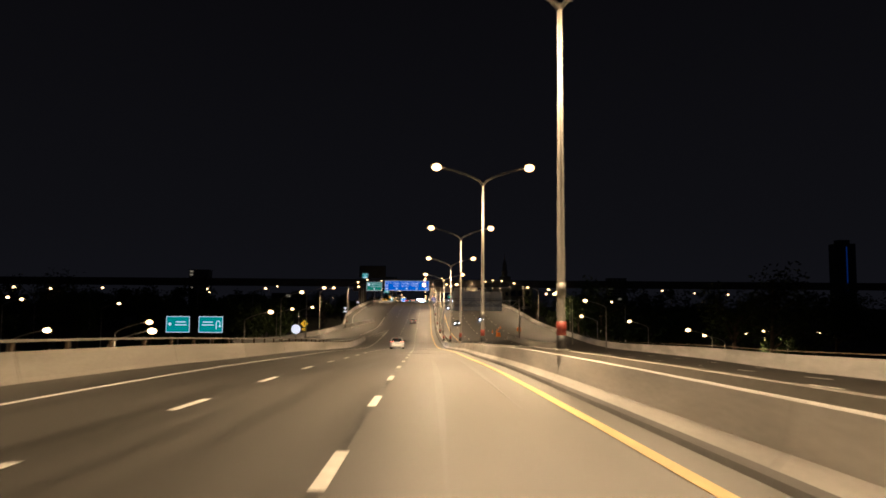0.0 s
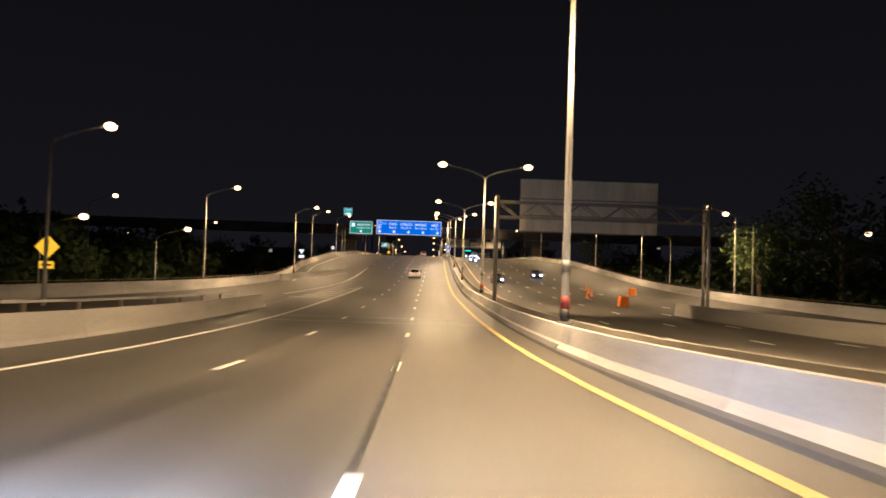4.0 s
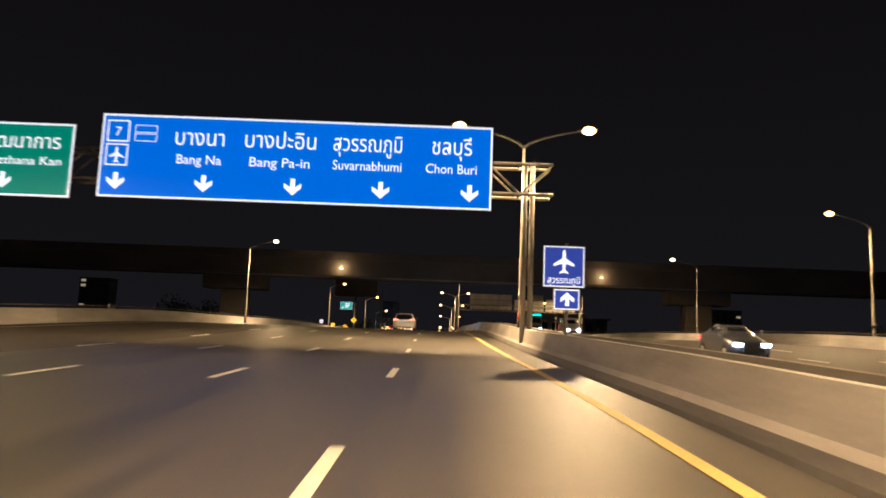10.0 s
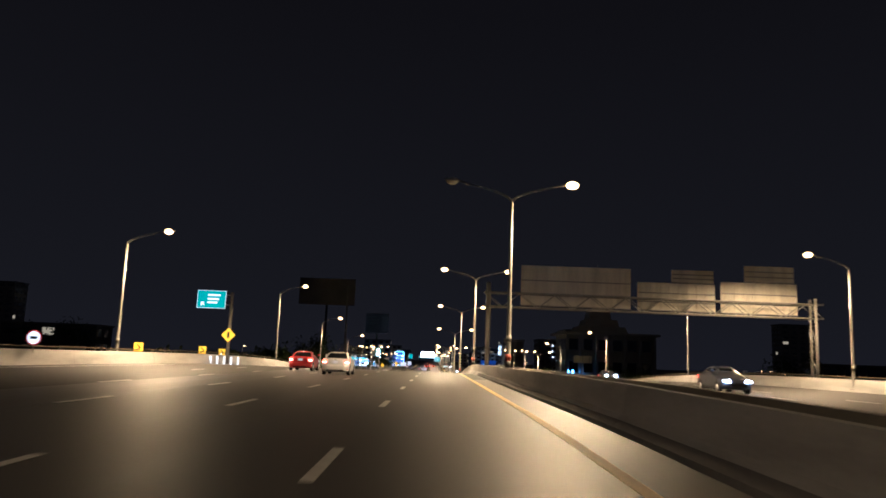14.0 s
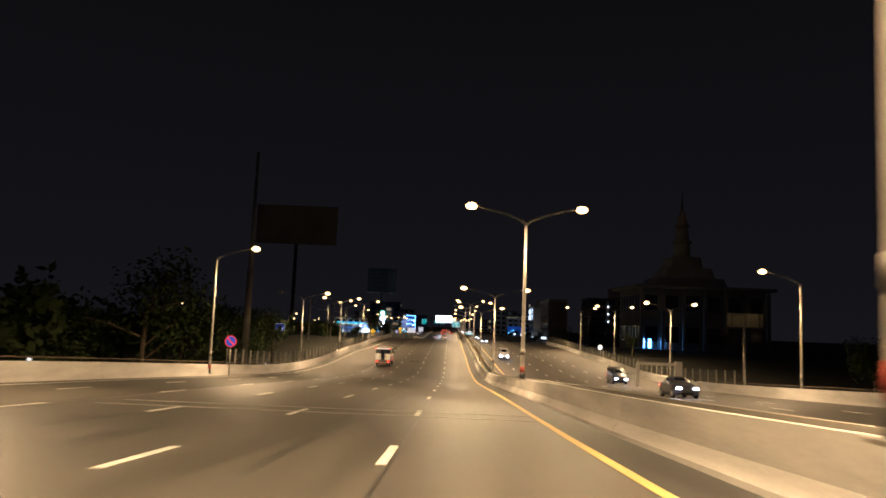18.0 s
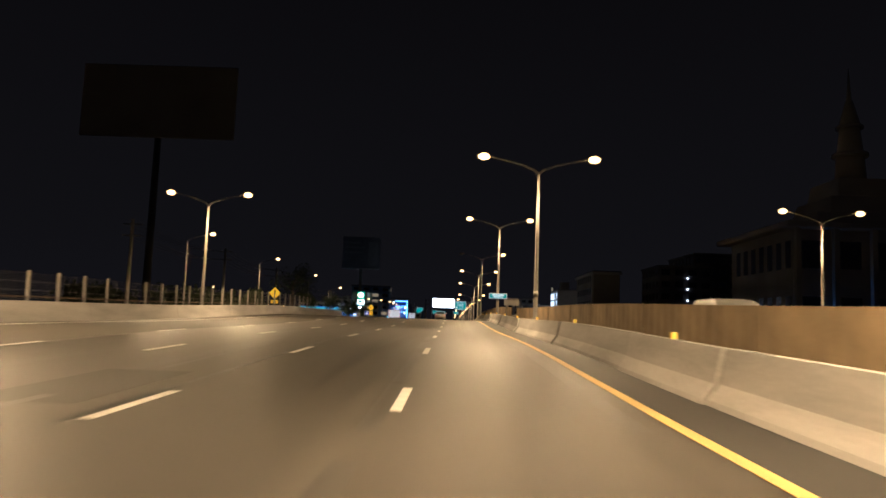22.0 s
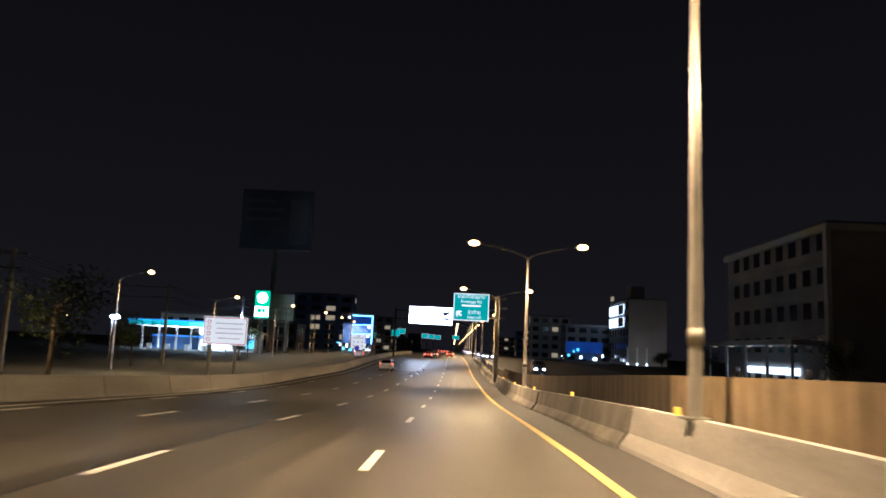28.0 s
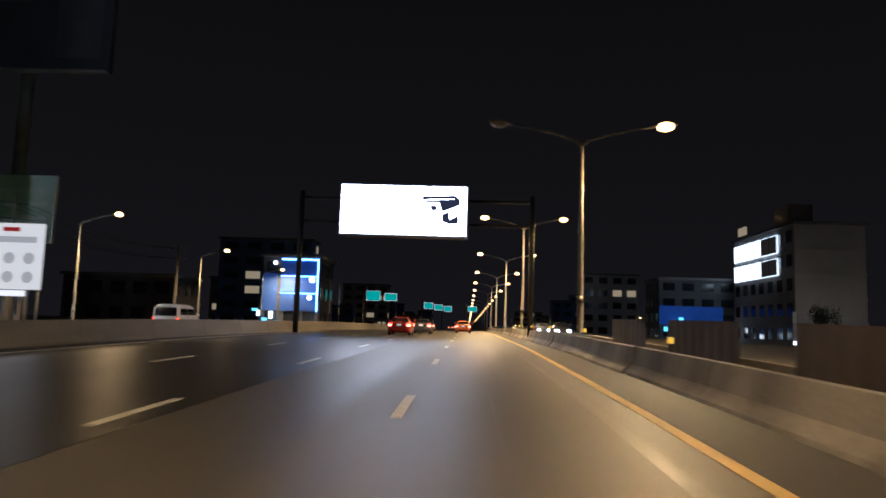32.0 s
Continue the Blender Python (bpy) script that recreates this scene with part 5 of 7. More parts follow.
for x in (-20.5, -18.3, -14.0):
    part("lit_doorway", box("lit_doorway", x, x + 0.9, -0.2, -0.05, 1.0, 4.0, M_LEDBLUE), hall, "blue-lit doorway")
rnd = random.Random(77)
for i in range(34):
    side = -1 if i % 2 else 1
    y = 1040 + 46 * (i // 2) + rnd.uniform(-10, 10)
    w, h = rnd.uniform(12, 24), rnd.uniform(7, 22)
    building("row_building", "far roadside building with a few lit windows", side * rnd.uniform(44, 75), y, w, 8, h, rnd.choice((M_WALL, M_WALLW, M_WALLB)), max(2, int(h / 3.5)), 4, 0.08, i)
for i, (x, y, w, h) in enumerate(((-105, 580, 26, 20), (-130, 540, 20, 18), (-80, 520, 18, 14), (120, 580, 30, 17), (-150, 330, 30, 12), (105, 520, 24, 13), (-60, 640, 18, 10), (-75, 700, 22, 9), (-64, 760, 16, 9), (-95, 460, 20, 14))):
    building("apartment_building", "dark apartment block away from the motorway", x, y, w, 10, h, M_DIMWALL, max(3, int(h / 3.6)), 5, 0.012, 100 + i, base=-9)
towers = [(-230, 760, 46), (210, 800, 42)]
for i, (x, y, h) in enumerate(towers):
    building("tower_block", "distant tower block, unlit but for a window or two", x, y, 20, 12, h, M_WALL, 14, 4, 0.02, 200 + i, base=-9)

far_tower = thing("tower_block", "distant dark tower with a vertical strip of blue light", "building", pose(538, 924, -9))
part("wall", box("wall", -12, 12, 0, 20, 0, 94, M_DIMWALL, 0.3), far_tower)
part("roof_storey", box("roof_storey", -7, 7, 4, 16, 94, 99, M_DIMWALL, 0.2), far_tower)
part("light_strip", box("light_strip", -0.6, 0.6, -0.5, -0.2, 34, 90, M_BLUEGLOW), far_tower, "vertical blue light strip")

# ---- filling station ----
fs = thing("filling_station_canopy", "white lit canopy of a filling station on slim columns", "canopy", pose(-56, 896, gz(896) - 0.6))
part("roof", box("roof", -9, 8, 0, 14, 5.4, 6.5, M_WALLW, 0.1), fs)
part("fascia", box("fascia", -9.05, 8.05, -0.08, -0.01, 5.5, 6.4, M_CANOPYTEAL), fs, "teal-lit fascia")
part("fascia_sign", box("fascia_sign", 3.4, 6.8, -0.12, -0.08, 5.65, 6.2, M_LEDCYAN), fs, "cyan-lit sign")
for k in range(5):
    for j in range(3):
        part("soffit_light", box("soffit_light", -7.6 + 3.4 * k, -6.4 + 3.4 * k, 1.6 + 4.2 * j, 2.8 + 4.2 * j, 5.33, 5.39, M_SHOPWHITE), fs, "square white soffit light")
part("roof_line", box("roof_line", -9.0, 8.0, -0.14, -0.09, 6.42, 6.55, M_BLUESTRIP), fs, "thin blue light along the roof edge")
for x in (-6.2, -2.4, 1.6, 5.0):
    part("pump", box("pump", x - 0.45, x + 0.45, 4.2, 4.8, 0, 1.75, M_WALLW, 0.06), fs, "white fuel pump")
for x in (-7, 0, 6.5):
    for y in (2.5, 11):
        part("column", box("column", x - 0.2, x + 0.2, y - 0.2, y + 0.2, 0, 5.4, M_WALLW, 0.03), fs)
kiosk = thing("filling_station_shop", "lit white shop of the filling station", "shop", pose(-48, 906, gz(906)))
part("wall", box("wall", -6, 6, 0, 7, 0, 3.8, M_WALLW, 0.05), kiosk)
part("shop_front", box("shop_front", -5.4, 1.2, -0.1, -0.02, 0.4, 2.3, M_SHOPGLASS), kiosk, "bright shop front")
part("pitched_roof", box("pitched_roof", -7, 7, -1.5, 8, 3.8, 5.2, M_WALL, 0.05, 0.6), kiosk)
for k in range(4):
    part("light_strip", box("light_strip", -5.8, 4.2, -0.3, -0.2, 2.55 + 0.36 * k, 2.72 + 0.36 * k, M_BLUESTRIP), kiosk, "blue light strip")
for k in range(3):
    part("mullion", box("mullion", -3.6 + 2.0 * k - 0.06, -3.6 + 2.0 * k + 0.06, -0.16, -0.1, 0.4, 2.3, M_STEEL_D), kiosk)
part("logo_board", box("logo_board", 4.4, 5.9, -0.5, -0.3, 0.8, 2.6, M_LEDCYAN, 0.05), kiosk, "cyan-lit logo board")
part("logo_board", box("logo_board", 4.6, 5.7, -0.6, -0.4, 2.9, 4.0, M_SHOPGLASS, 0.05), kiosk, "white-lit logo board")
part("round_sign", disc("round_sign", 0.85, M_SHOPGLASS, 0, 0.2), kiosk, "round white-lit sign", pose(-4.6, -1.7, 4.0))
back = thing("forecourt_wall", "low pale wall behind the forecourt, its blue light put into the colour", "wall", pose(-58, 909.5, gz(909)))
# a pale wall given a blue base colour in place of blue light
part("panel", box("panel", -7.5, 3.0, 0, 0.2, 0, 3.0, M_WALLB, 0.02), back)
part("light_strip", box("light_strip", -7.4, 2.9, -0.06, -0.01, 2.7, 2.85, M_BLUESTRIP), back, "blue light strip")


# white light under the canopy and on the forecourt
for x in (-62, -51.5):
    lamp_at("canopy_light", "SPOT", x, 902, gz(902) + 4.6, 3800, (0.66, 0.86, 1.0), (x, 902.5, gz(902) - 1), 0.8)
lamp_at("shop_light", "SPOT", -49, 902.5, gz(902) + 3.6, 1500, (0.7, 0.88, 1.0), (-49, 906, gz(902) + 0.5), 0.5)
fb = thing("floodlight_pole", "slim pole with a bluish-white floodlight by the filling station", "floodlight", pose(-37.2, 878.8, gz(879)))
part("pole", tube("pole", [(0, 0, 0), (0, 0, 6.2)], 0.06, M_STEEL, 8), fb)
part("lamp_head", box("lamp_head", -0.32, 0.32, -0.16, 0.16, 6.15, 6.5, M_BEAM, 0.05), fb, "bluish lit lamp head")
lamp_at("flood_light", "SPOT", -37.4, 879.4, gz(879) + 6.3, 16000, (0.72, 0.85, 1.0), (-50, 915, 4.0), 0.25)
py = thing("pylon_sign", "green and white filling-station pylon sign, lit", "pylon sign", pose(-40, 902, gz(902) - 0.65))
part("post", box("post", -0.35, 0.35, 0.1, 0.5, 0, 8.5, M_STEEL_D, 0.03), py)
M_PYLON = material("pylon_green", (0.0, 0.20, 0.09), 0.4, glow=0.8, glow_colour=(0.0, 0.36, 0.17))
part("panel", box("panel", -1.5, 1.5, 0, 0.5, 7.9, 13.6, M_PYLON, 0.05), py)
part("emblem", disc("emblem", 1.12, M_SHOPWHITE, -0.03, 0.04), py, "round white emblem", pose(0, 0, 12.1))
part("emblem_ring", disc("emblem_ring", 0.72, M_PYLON, -0.06, 0.02), py, m=pose(0.1, 0, 12.0))
part("emblem_heart", disc("emblem_heart", 0.5, M_SHOPWHITE, -0.075, 0.02), py, m=pose(0.12, 0, 12.0))
part("price_panel", box("price_panel", -1.4, 1.4, -0.04, -0.005, 8.2, 10.3, M_SHOPWHITE), py, "white lit price panel")
for k, w in ((0, 0.9), (1, 0.7)):
    part("price_bar", box("price_bar", -0.9 + 1.0 * k, -0.9 + 1.0 * k + w, -0.06, -0.041, 9.0, 9.9, M_PYLON), py)
# ---- billboards ----
bb = thing("billboard", "huge unlit billboard on a single column, dark picture and faint bars", "billboard", pose(-43.4, 922, gz(922)))
part("column", tube("column", [(0, 1.2, 0), (0, 1.2, 25)], [0.7, 0.6], M_STEEL_D, 12), bb)
M_ADFAINT = material("faint_poster_print", (0.045, 0.045, 0.05), 0.6, 0, 0.6, 0.4, 4)
M_ADDARK = material("unlit_poster", (0.02, 0.022, 0.028), 0.6, 0, 0.3, 0.5, 2)
part("panel", box("panel", -8.6, 8.6, 0, 0.7, 24.2, 38.6, M_ADDARK, 0.05), bb)
for z, a, b in ((35.5, -7.5, -0.5), (33.4, -7.5, 1.5), (31, -7.5, 0.5)):
    part("writing_bar", box("writing_bar", a, b, -0.02, -0.001, z, z + 0.8, M_ADFAINT), bb)
part("picture_block", box("picture_block", 3.2, 7.6, -0.02, -0.001, 25.5, 36.5, M_ADFAINT), bb, "dim picture")
part("catwalk", box("catwalk", -8.6, 8.6, -0.9, 0, 23.9, 24.05, M_STEEL_D), bb)
b2 = thing("billboard", "grey-green billboard on a steel frame beside the filling station", "billboard", pose(-41.6, 919, gz(919) - 0.8))
M_ADGREEN = material("faded_poster", (0.36, 0.41, 0.36), 0.7, 0, 0.2, 0.3, 2)
part("panel", box("panel", -4.5, 4.5, 0, 0.4, 8.1, 14.2, M_ADGREEN, 0.05), b2)
for z in (12.6, 11.4, 10.2):
    part("writing_bar", box("writing_bar", -2.5, 3.8, -0.02, -0.001, z, z + 0.35, M_WALLW), b2)
for x in (-3.5, -1.2, 1.2, 3.5):
    part("leg", tube("leg", [(x, 0.3, 0), (x, 0.3, 8.2)], 0.14, M_STEEL_D, 8), b2)
for z in (4.5, 6.8):
    part("rail", tube("rail", [(-3.5, 0.3, z), (3.5, 0.3, z)], 0.08, M_STEEL_D, 6), b2)
b3 = thing("notice_board", "white notice board with grey print on two posts by the barrier", "notice board", pose(-17.9, 808.9, gz(809) - 1.05))
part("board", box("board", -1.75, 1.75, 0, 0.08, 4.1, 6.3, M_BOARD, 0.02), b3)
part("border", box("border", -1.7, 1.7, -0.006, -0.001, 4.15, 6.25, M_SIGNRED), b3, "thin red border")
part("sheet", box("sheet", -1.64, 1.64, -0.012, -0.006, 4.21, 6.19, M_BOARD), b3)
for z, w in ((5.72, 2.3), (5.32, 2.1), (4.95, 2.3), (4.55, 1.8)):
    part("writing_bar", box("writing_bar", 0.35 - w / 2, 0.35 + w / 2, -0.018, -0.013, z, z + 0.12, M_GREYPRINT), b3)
for k in range(4):
    part("pictogram", disc("pictogram", 0.17, M_SIGNRED, -0.015, 0.006), b3, m=pose(-1.3, 0, 4.5 + 0.46 * k))
    part("pictogram_heart", disc("pictogram_heart", 0.11, M_BOARD, -0.02, 0.004), b3, m=pose(-1.3, 0, 4.5 + 0.46 * k))
for x in (-1.2, 0.87):
    part("leg", tube("leg", [(x, 0.16, 0.6), (x, 0.16, 4.3)], 0.11, M_STEEL, 8), b3)
fl = thing("floodlight_pole", "slim pole with a bluish floodlight behind the wall", "floodlight", pose(-33.2, 822, gz(822)))
part("pole", tube("pole", [(0, 0, 0), (0, 0, 5.2)], 0.06, M_STEEL, 8), fl)
part("lamp_head", box("lamp_head", -0.1, 0.65, -0.2, 0.1, 5.1, 5.4, M_BEAM, 0.05), fl, "bluish lit lamp head")
b4 = thing("notice_board", "square white information board with pictograms", "notice board", pose(-16.9, 882.5, gz(882) - 0.5))
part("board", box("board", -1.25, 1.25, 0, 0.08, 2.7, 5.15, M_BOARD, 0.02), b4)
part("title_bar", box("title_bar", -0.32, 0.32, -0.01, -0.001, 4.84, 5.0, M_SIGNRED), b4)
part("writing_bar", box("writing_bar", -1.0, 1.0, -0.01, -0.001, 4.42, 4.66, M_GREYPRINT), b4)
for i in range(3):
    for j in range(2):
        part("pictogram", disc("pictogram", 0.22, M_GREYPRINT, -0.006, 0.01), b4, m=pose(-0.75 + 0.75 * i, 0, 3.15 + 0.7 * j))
part("plate", box("plate", -0.6, 0.7, 0, 0.05, 2.45, 2.66, M_SIGNWHITE, 0.01), b4)
for x in (-0.7, 0.7):
    part("leg", tube("leg", [(x, 0.12, 0.3), (x, 0.12, 2.8)], 0.06, M_STEEL, 8), b4)
b5 = thing("billboard", "small unlit roadside billboard on one post, back lit by the lamps", "billboard", pose(43.2, 593.5, -6))
part("panel", box("panel", -2.6, 2.6, 0, 0.25, 12.2, 14.2, M_PANELBACK, 0.03), b5)
part("post", tube("post", [(0, 0.5, 0), (0, 0.5, 12.6)], 0.22, M_STEEL, 8), b5)
for k in range(3):
    part("strut", box("strut", -2.0 + 2.0 * k - 0.05, -2.0 + 2.0 * k + 0.05, -0.1, -0.01, 12.3, 14.1, M_STEEL_D), b5)
b6 = thing("portal_frame", "white height-limit portal beyond the oncoming lanes", "portal", pose(24.8, 571, rz(571)))
part("beam", box("beam", -3.2, 1.4, -0.15, 0.15, 2.5, 2.8, M_WALLW, 0.03), b6)
part("leg", box("leg", 1.2, 2.0, -0.3, 0.3, 0, 3.0, M_WALLW, 0.04), b6)
part("leg", box("leg", -3.3, -2.9, -0.15, 0.15, 0, 2.6, M_WALLW, 0.03), b6)
b7 = thing("large_poster_board", "big unlit poster board on one column behind the fence", "billboard", pose(-49.5, 708, -5))
part("panel", box("panel", -12.6, 12.6, 0, 0.5, 33, 45, M_DIMWALL, 0.05), b7)
part("column", tube("column", [(0, 0.9, 0), (0, 0.9, 34)], [0.7, 0.5], M_TRIM, 10), b7)
tw = thing("utility_mast", "tall steel mast with a dark pole behind the fence", "mast", pose(-22.6, 565.4, -6))
part("mast", tube("mast", [(0, 0, 0), (0, 0, 29.2)], [0.4, 0.16], M_STEEL_D, 10), tw)
# lighter steel over this stretch paints the lamplight on the mast
part("painted_lit_segment", tube("painted_lit_segment", [(0, 0, 8), (0, 0, 16)], [0.4, 0.34], M_STEEL, 10), tw)
for i, (x, y, z, w) in enumerate(((-20.3, 1010, 6.8, 2.9), (-22, 1060, 8.6, 3.5), (-13.5, 1100, 7.7, 3.0), (-8.2, 1140, 7.9, 3.1), (1.5, 1150, 8.4, 3.6), (-11, 1120, 7.8, 3.0))):
    s = thing("far_direction_sign", "far teal direction sign over the carriageway", "road sign", pose(x, y, rz(y)), "far signs")
    plate("face_plate", w, 2.1, M_TEAL, s, pose(0, 0, z - 1))
    part("post", tube("post", [(-w / 2 - 0.6, 0.2, 0), (-w / 2 - 0.6, 0.2, z + 2)], 0.2, M_STEEL_D, 6), s)
    part("arm", tube("arm", [(-w / 2 - 0.6, 0.2, z + 1), (w / 2, 0.2, z + 1)], 0.1, M_STEEL_D, 6), s)
# utility poles and wires along the frontage road
wire = bmesh.new()
prev = None
for k in range(9):
    y = 676 + 34 * k
    u = thing("utility_pole", "square concrete utility pole with crossarms", "utility pole", pose(-37.5, y, gz(y)), "utility poles")
    part("shaft", box("shaft", -0.18, 0.18, -0.18, 0.18, 0, 10.5, M_CONCRETE_D, 0.02, 0.7), u)
    for z in (9.9, 8.6):
        part("crossarm", box("crossarm", -1.1, 1.1, -0.06, 0.06, z, z + 0.12, M_STEEL_D), u)
    now = [Vector((-37.5 + dx, y, gz(y) + z)) for dx in (-1.0, 0.0, 1.0) for z in (10.05, 8.75)]
    if prev:
        for a, b in zip(prev, now):
            pts = [a.lerp(b, i / 6) - Vector((0, 0, 0.9 * (1 - (2 * i / 6 - 1) ** 2))) for i in range(7)]
            add_tube(wire, pts, 0.02, 4, False)
    prev = now
tagged(new("overhead_wires", finish(wire, "overhead_wires", M_TRIM)), "black overhead wires sagging between utility poles", "wires", kind="stuff")


# ---- trees ----
def tree_meshes(seed, h, r):
    rnd = random.Random(seed)
    tb = bmesh.new()
    add_tube(tb, [(0, 0, 0), (0.1, 0, h * 0.3), (0.0, 0.15, h * 0.6)], [0.22, 0.16, 0.09], 8)
    tips = []
    for k in range(9):
        a, e = rnd.uniform(0, 6.28), rnd.uniform(0.3, 1.1)
        p0 = Vector((0.05, 0.05, h * rnd.uniform(0.3, 0.58)))
        p1 = p0 + Vector((math.cos(a) * math.cos(e), math.sin(a) * math.cos(e), math.sin(e))) * r * rnd.uniform(0.6, 1.0)
        add_tube(tb, [p0, p0.lerp(p1, 0.5) + Vector((0, 0, 0.15)), p1], [0.08, 0.05, 0.02], 5)
        tips += [p1, p0.lerp(p1, 0.6)]
    verts, faces = [], []
    for c in tips:
        cr = r * rnd.uniform(0.3, 0.5)
        for k in range(95):
            d = Vector((rnd.gauss(0, 1), rnd.gauss(0, 1), rnd.gauss(0, 0.8)))
            p = c + d.normalized() * cr * rnd.random() ** 0.5
            u = Vector((rnd.gauss(0, 1), rnd.gauss(0, 1), rnd.gauss(0, 1))).normalized()
            v = u.orthogonal().normalized()
            s = rnd.uniform(0.10, 0.22)
            i = len(verts)
            verts += [p - u * s, p + v * s * 0.5, p + u * s, p - v * s * 0.5]
            faces.append((i, i + 1, i + 2, i + 3))
    me = bpy.data.meshes.new("crown")
    me.from_pydata([tuple(v) for v in verts], [], faces)
    me.materials.append(M_LEAF)
    return finish(tb, "trunk", M_BARK, True), me


TREES = [tree_meshes(i, h, r) for i, (h, r) in enumerate(((9, 3.4), (11, 4.2), (7, 2.8)))]
rnd = random.Random(9)
spots = [(41.5, 112), (45.5, 110), (53, 116), (61, 122), (41, 182), (45, 172), (38.5, 195), (-30, 556), (-27, 566), (-33, 575), (-29, 590), (-36, 552), (-40, 600), (-31, 612), (36, 460), (35.5, 430), (-24, 700), (-25, 716), (-24, 733), (-26, 748), (-25, 764), (-27, 780), (-24, 795), (-27, 690), (-44, 893), (-36, 880), (-34, 868), (-46, 852), (-38, 838), (36, 720), (40, 740), (38, 765), (36, 800), (42, 830), (38, 860), (44, 905), (40, 940)]
spots += [(rnd.choice((-1, 1)) * rnd.uniform(42, 90), rnd.uniform(60, 700)) for _ in range(46)]
for i, (x, y) in enumerate(spots):
    z = gz(y) - 0.3
    k = rnd.uniform(0.8, 1.25) * (1.5 if z < rz(y) - 3 else 0.72 if y > 660 else 1.0)
    t = thing("tree", "leafy roadside tree, dark green in the lamp light", "tree", pose(x, y, z, 0, 0, rnd.uniform(0, 360)) @ Matrix.Scale(k, 4), "roadside trees")
    tr, cr = TREES[i % 3]
    part("trunk", tr, t)
    part("crown", cr, t)


def woods(seed, patches, label):
    """A belt of far trees: trunks and loose leaf clumps in one mesh. patches: x and y ranges, trees, height of the crowns' tops."""
    rnd = random.Random(seed)
    verts, faces = [], []
    for x0, x1, y0, y1, count, top in patches:
        for _ in range(count):
            x, y = rnd.uniform(x0, x1), rnd.uniform(y0, y1)
            z0 = gz(y) - 0.4
            h = (top - z0) * rnd.uniform(0.62, 1.0)
            i = len(verts)
            verts += [(x - 0.25, y, z0), (x + 0.25, y, z0), (x + 0.1, y, z0 + h * 0.7), (x - 0.1, y, z0 + h * 0.7)]
            faces.append((i, i + 1, i + 2, i + 3))
            lobes = [(Vector((rnd.gauss(0, 1.9), rnd.gauss(0, 1.9), h * rnd.uniform(0.35, 0.9))), rnd.uniform(1.2, 2.6)) for _ in range(9)]
            for c, r in lobes:
                for _ in range(34):
                    p = Vector((x, y, z0)) + c + Vector((rnd.gauss(0, 1), rnd.gauss(0, 1), rnd.gauss(0, 0.8))).normalized() * r * rnd.random() ** 0.4
                    u = Vector((rnd.gauss(0, 1), rnd.gauss(0, 1), rnd.gauss(0, 1))).normalized()
                    v, k = u.orthogonal().normalized(), rnd.uniform(0.3, 0.65)
                    i = len(verts)
                    verts += [tuple(p - u * k), tuple(p + v * k * 0.6), tuple(p + u * k), tuple(p - v * k * 0.6)]
                    faces.append((i, i + 1, i + 2, i + 3))
    me = bpy.data.meshes.new("far_woods")
    me.from_pydata(verts, [], faces)
    me.materials.append(M_LEAF)
    tagged(new("far_woods", me), label, "woods", kind="stuff")


woods(3, ((-60, -36, 150, 262, 42, 4.5), (-150, -55, 250, 370, 70, 10.5), (-230, -110, 220, 380, 40, 11), (42, 70, 160, 300, 34, 4.0), (60, 190, 250, 370, 84, 10.5)), "dark trees standing in a belt beyond the elevated road")
woods(4, ((-62, -34, 470, 640, 44, 8.0), (-64, -42, 700, 800, 20, 4.0), (40, 60, 420, 520, 14, 4.5)), "dark leafy trees behind the parapets and the frontage road")


# ---- vehicles ----
def loft(name, rings, mat, smooth=True):
    bm = bmesh.new()
    rs = [[bm.verts.new(p) for p in r] for r in rings]
    k = len(rs[0])
    for a, b in zip(rs, rs[1:]):
        for j in range(k):
            bm.faces.new((a[j], a[(j + 1) % k], b[(j + 1) % k], b[j]))
    bm.faces.new(rs[0]), bm.faces.new(rs[-1][::-1])
    return finish(bm, name, mat, smooth)


def wheel_part(parent, x, y, r, s, wide=0.2, spokes=5):
    bm = bmesh.new()
    bmesh.ops.create_cone(bm, cap_ends=True, segments=24, radius1=r, radius2=r, depth=wide)
    bmesh.ops.bevel(bm, geom=[e for e in bm.edges if len(e.link_faces) == 2 and any(len(f.verts) > 4 for f in e.link_faces)], offset=0.035, segments=2, affect="EDGES")
    bmesh.ops.transform(bm, matrix=pose(0, 0, 0, 0, 90, 0), verts=bm.verts)
    w = part("wheel", finish(bm, "wheel", M_TYRE), parent, m=pose(x, y, r))
    rb = bmesh.new()
    bmesh.ops.create_cone(rb, cap_ends=True, segments=20, radius1=r * 0.62, radius2=r * 0.55, depth=0.03)
    bmesh.ops.transform(rb, matrix=pose(s * (wide / 2 + 0.008), 0, 0, 0, s * 90, 0), verts=rb.verts)
    part("rim", finish(rb, "rim", M_RIM), w)
    for k in range(spokes):
        part("spoke_gap", box("spoke_gap", -0.005, 0.005, -0.05, 0.05, r * 0.18, r * 0.5, M_TYRE), w, m=pose(s * (wide / 2 + 0.024), 0, 0, 72 * k))


def quad(name, pts, mat, thick=0.012):
    bm = bmesh.new()
    f = bm.faces.new([bm.verts.new(p) for p in pts])
    bm.normal_update()
    n = f.normal.copy()
    r = bmesh.ops.extrude_face_region(bm, geom=[f])
    bmesh.ops.translate(bm, verts=[e for e in r["geom"] if isinstance(e, bmesh.types.BMVert)], vec=n * thick)
    return finish(bm, name, mat)


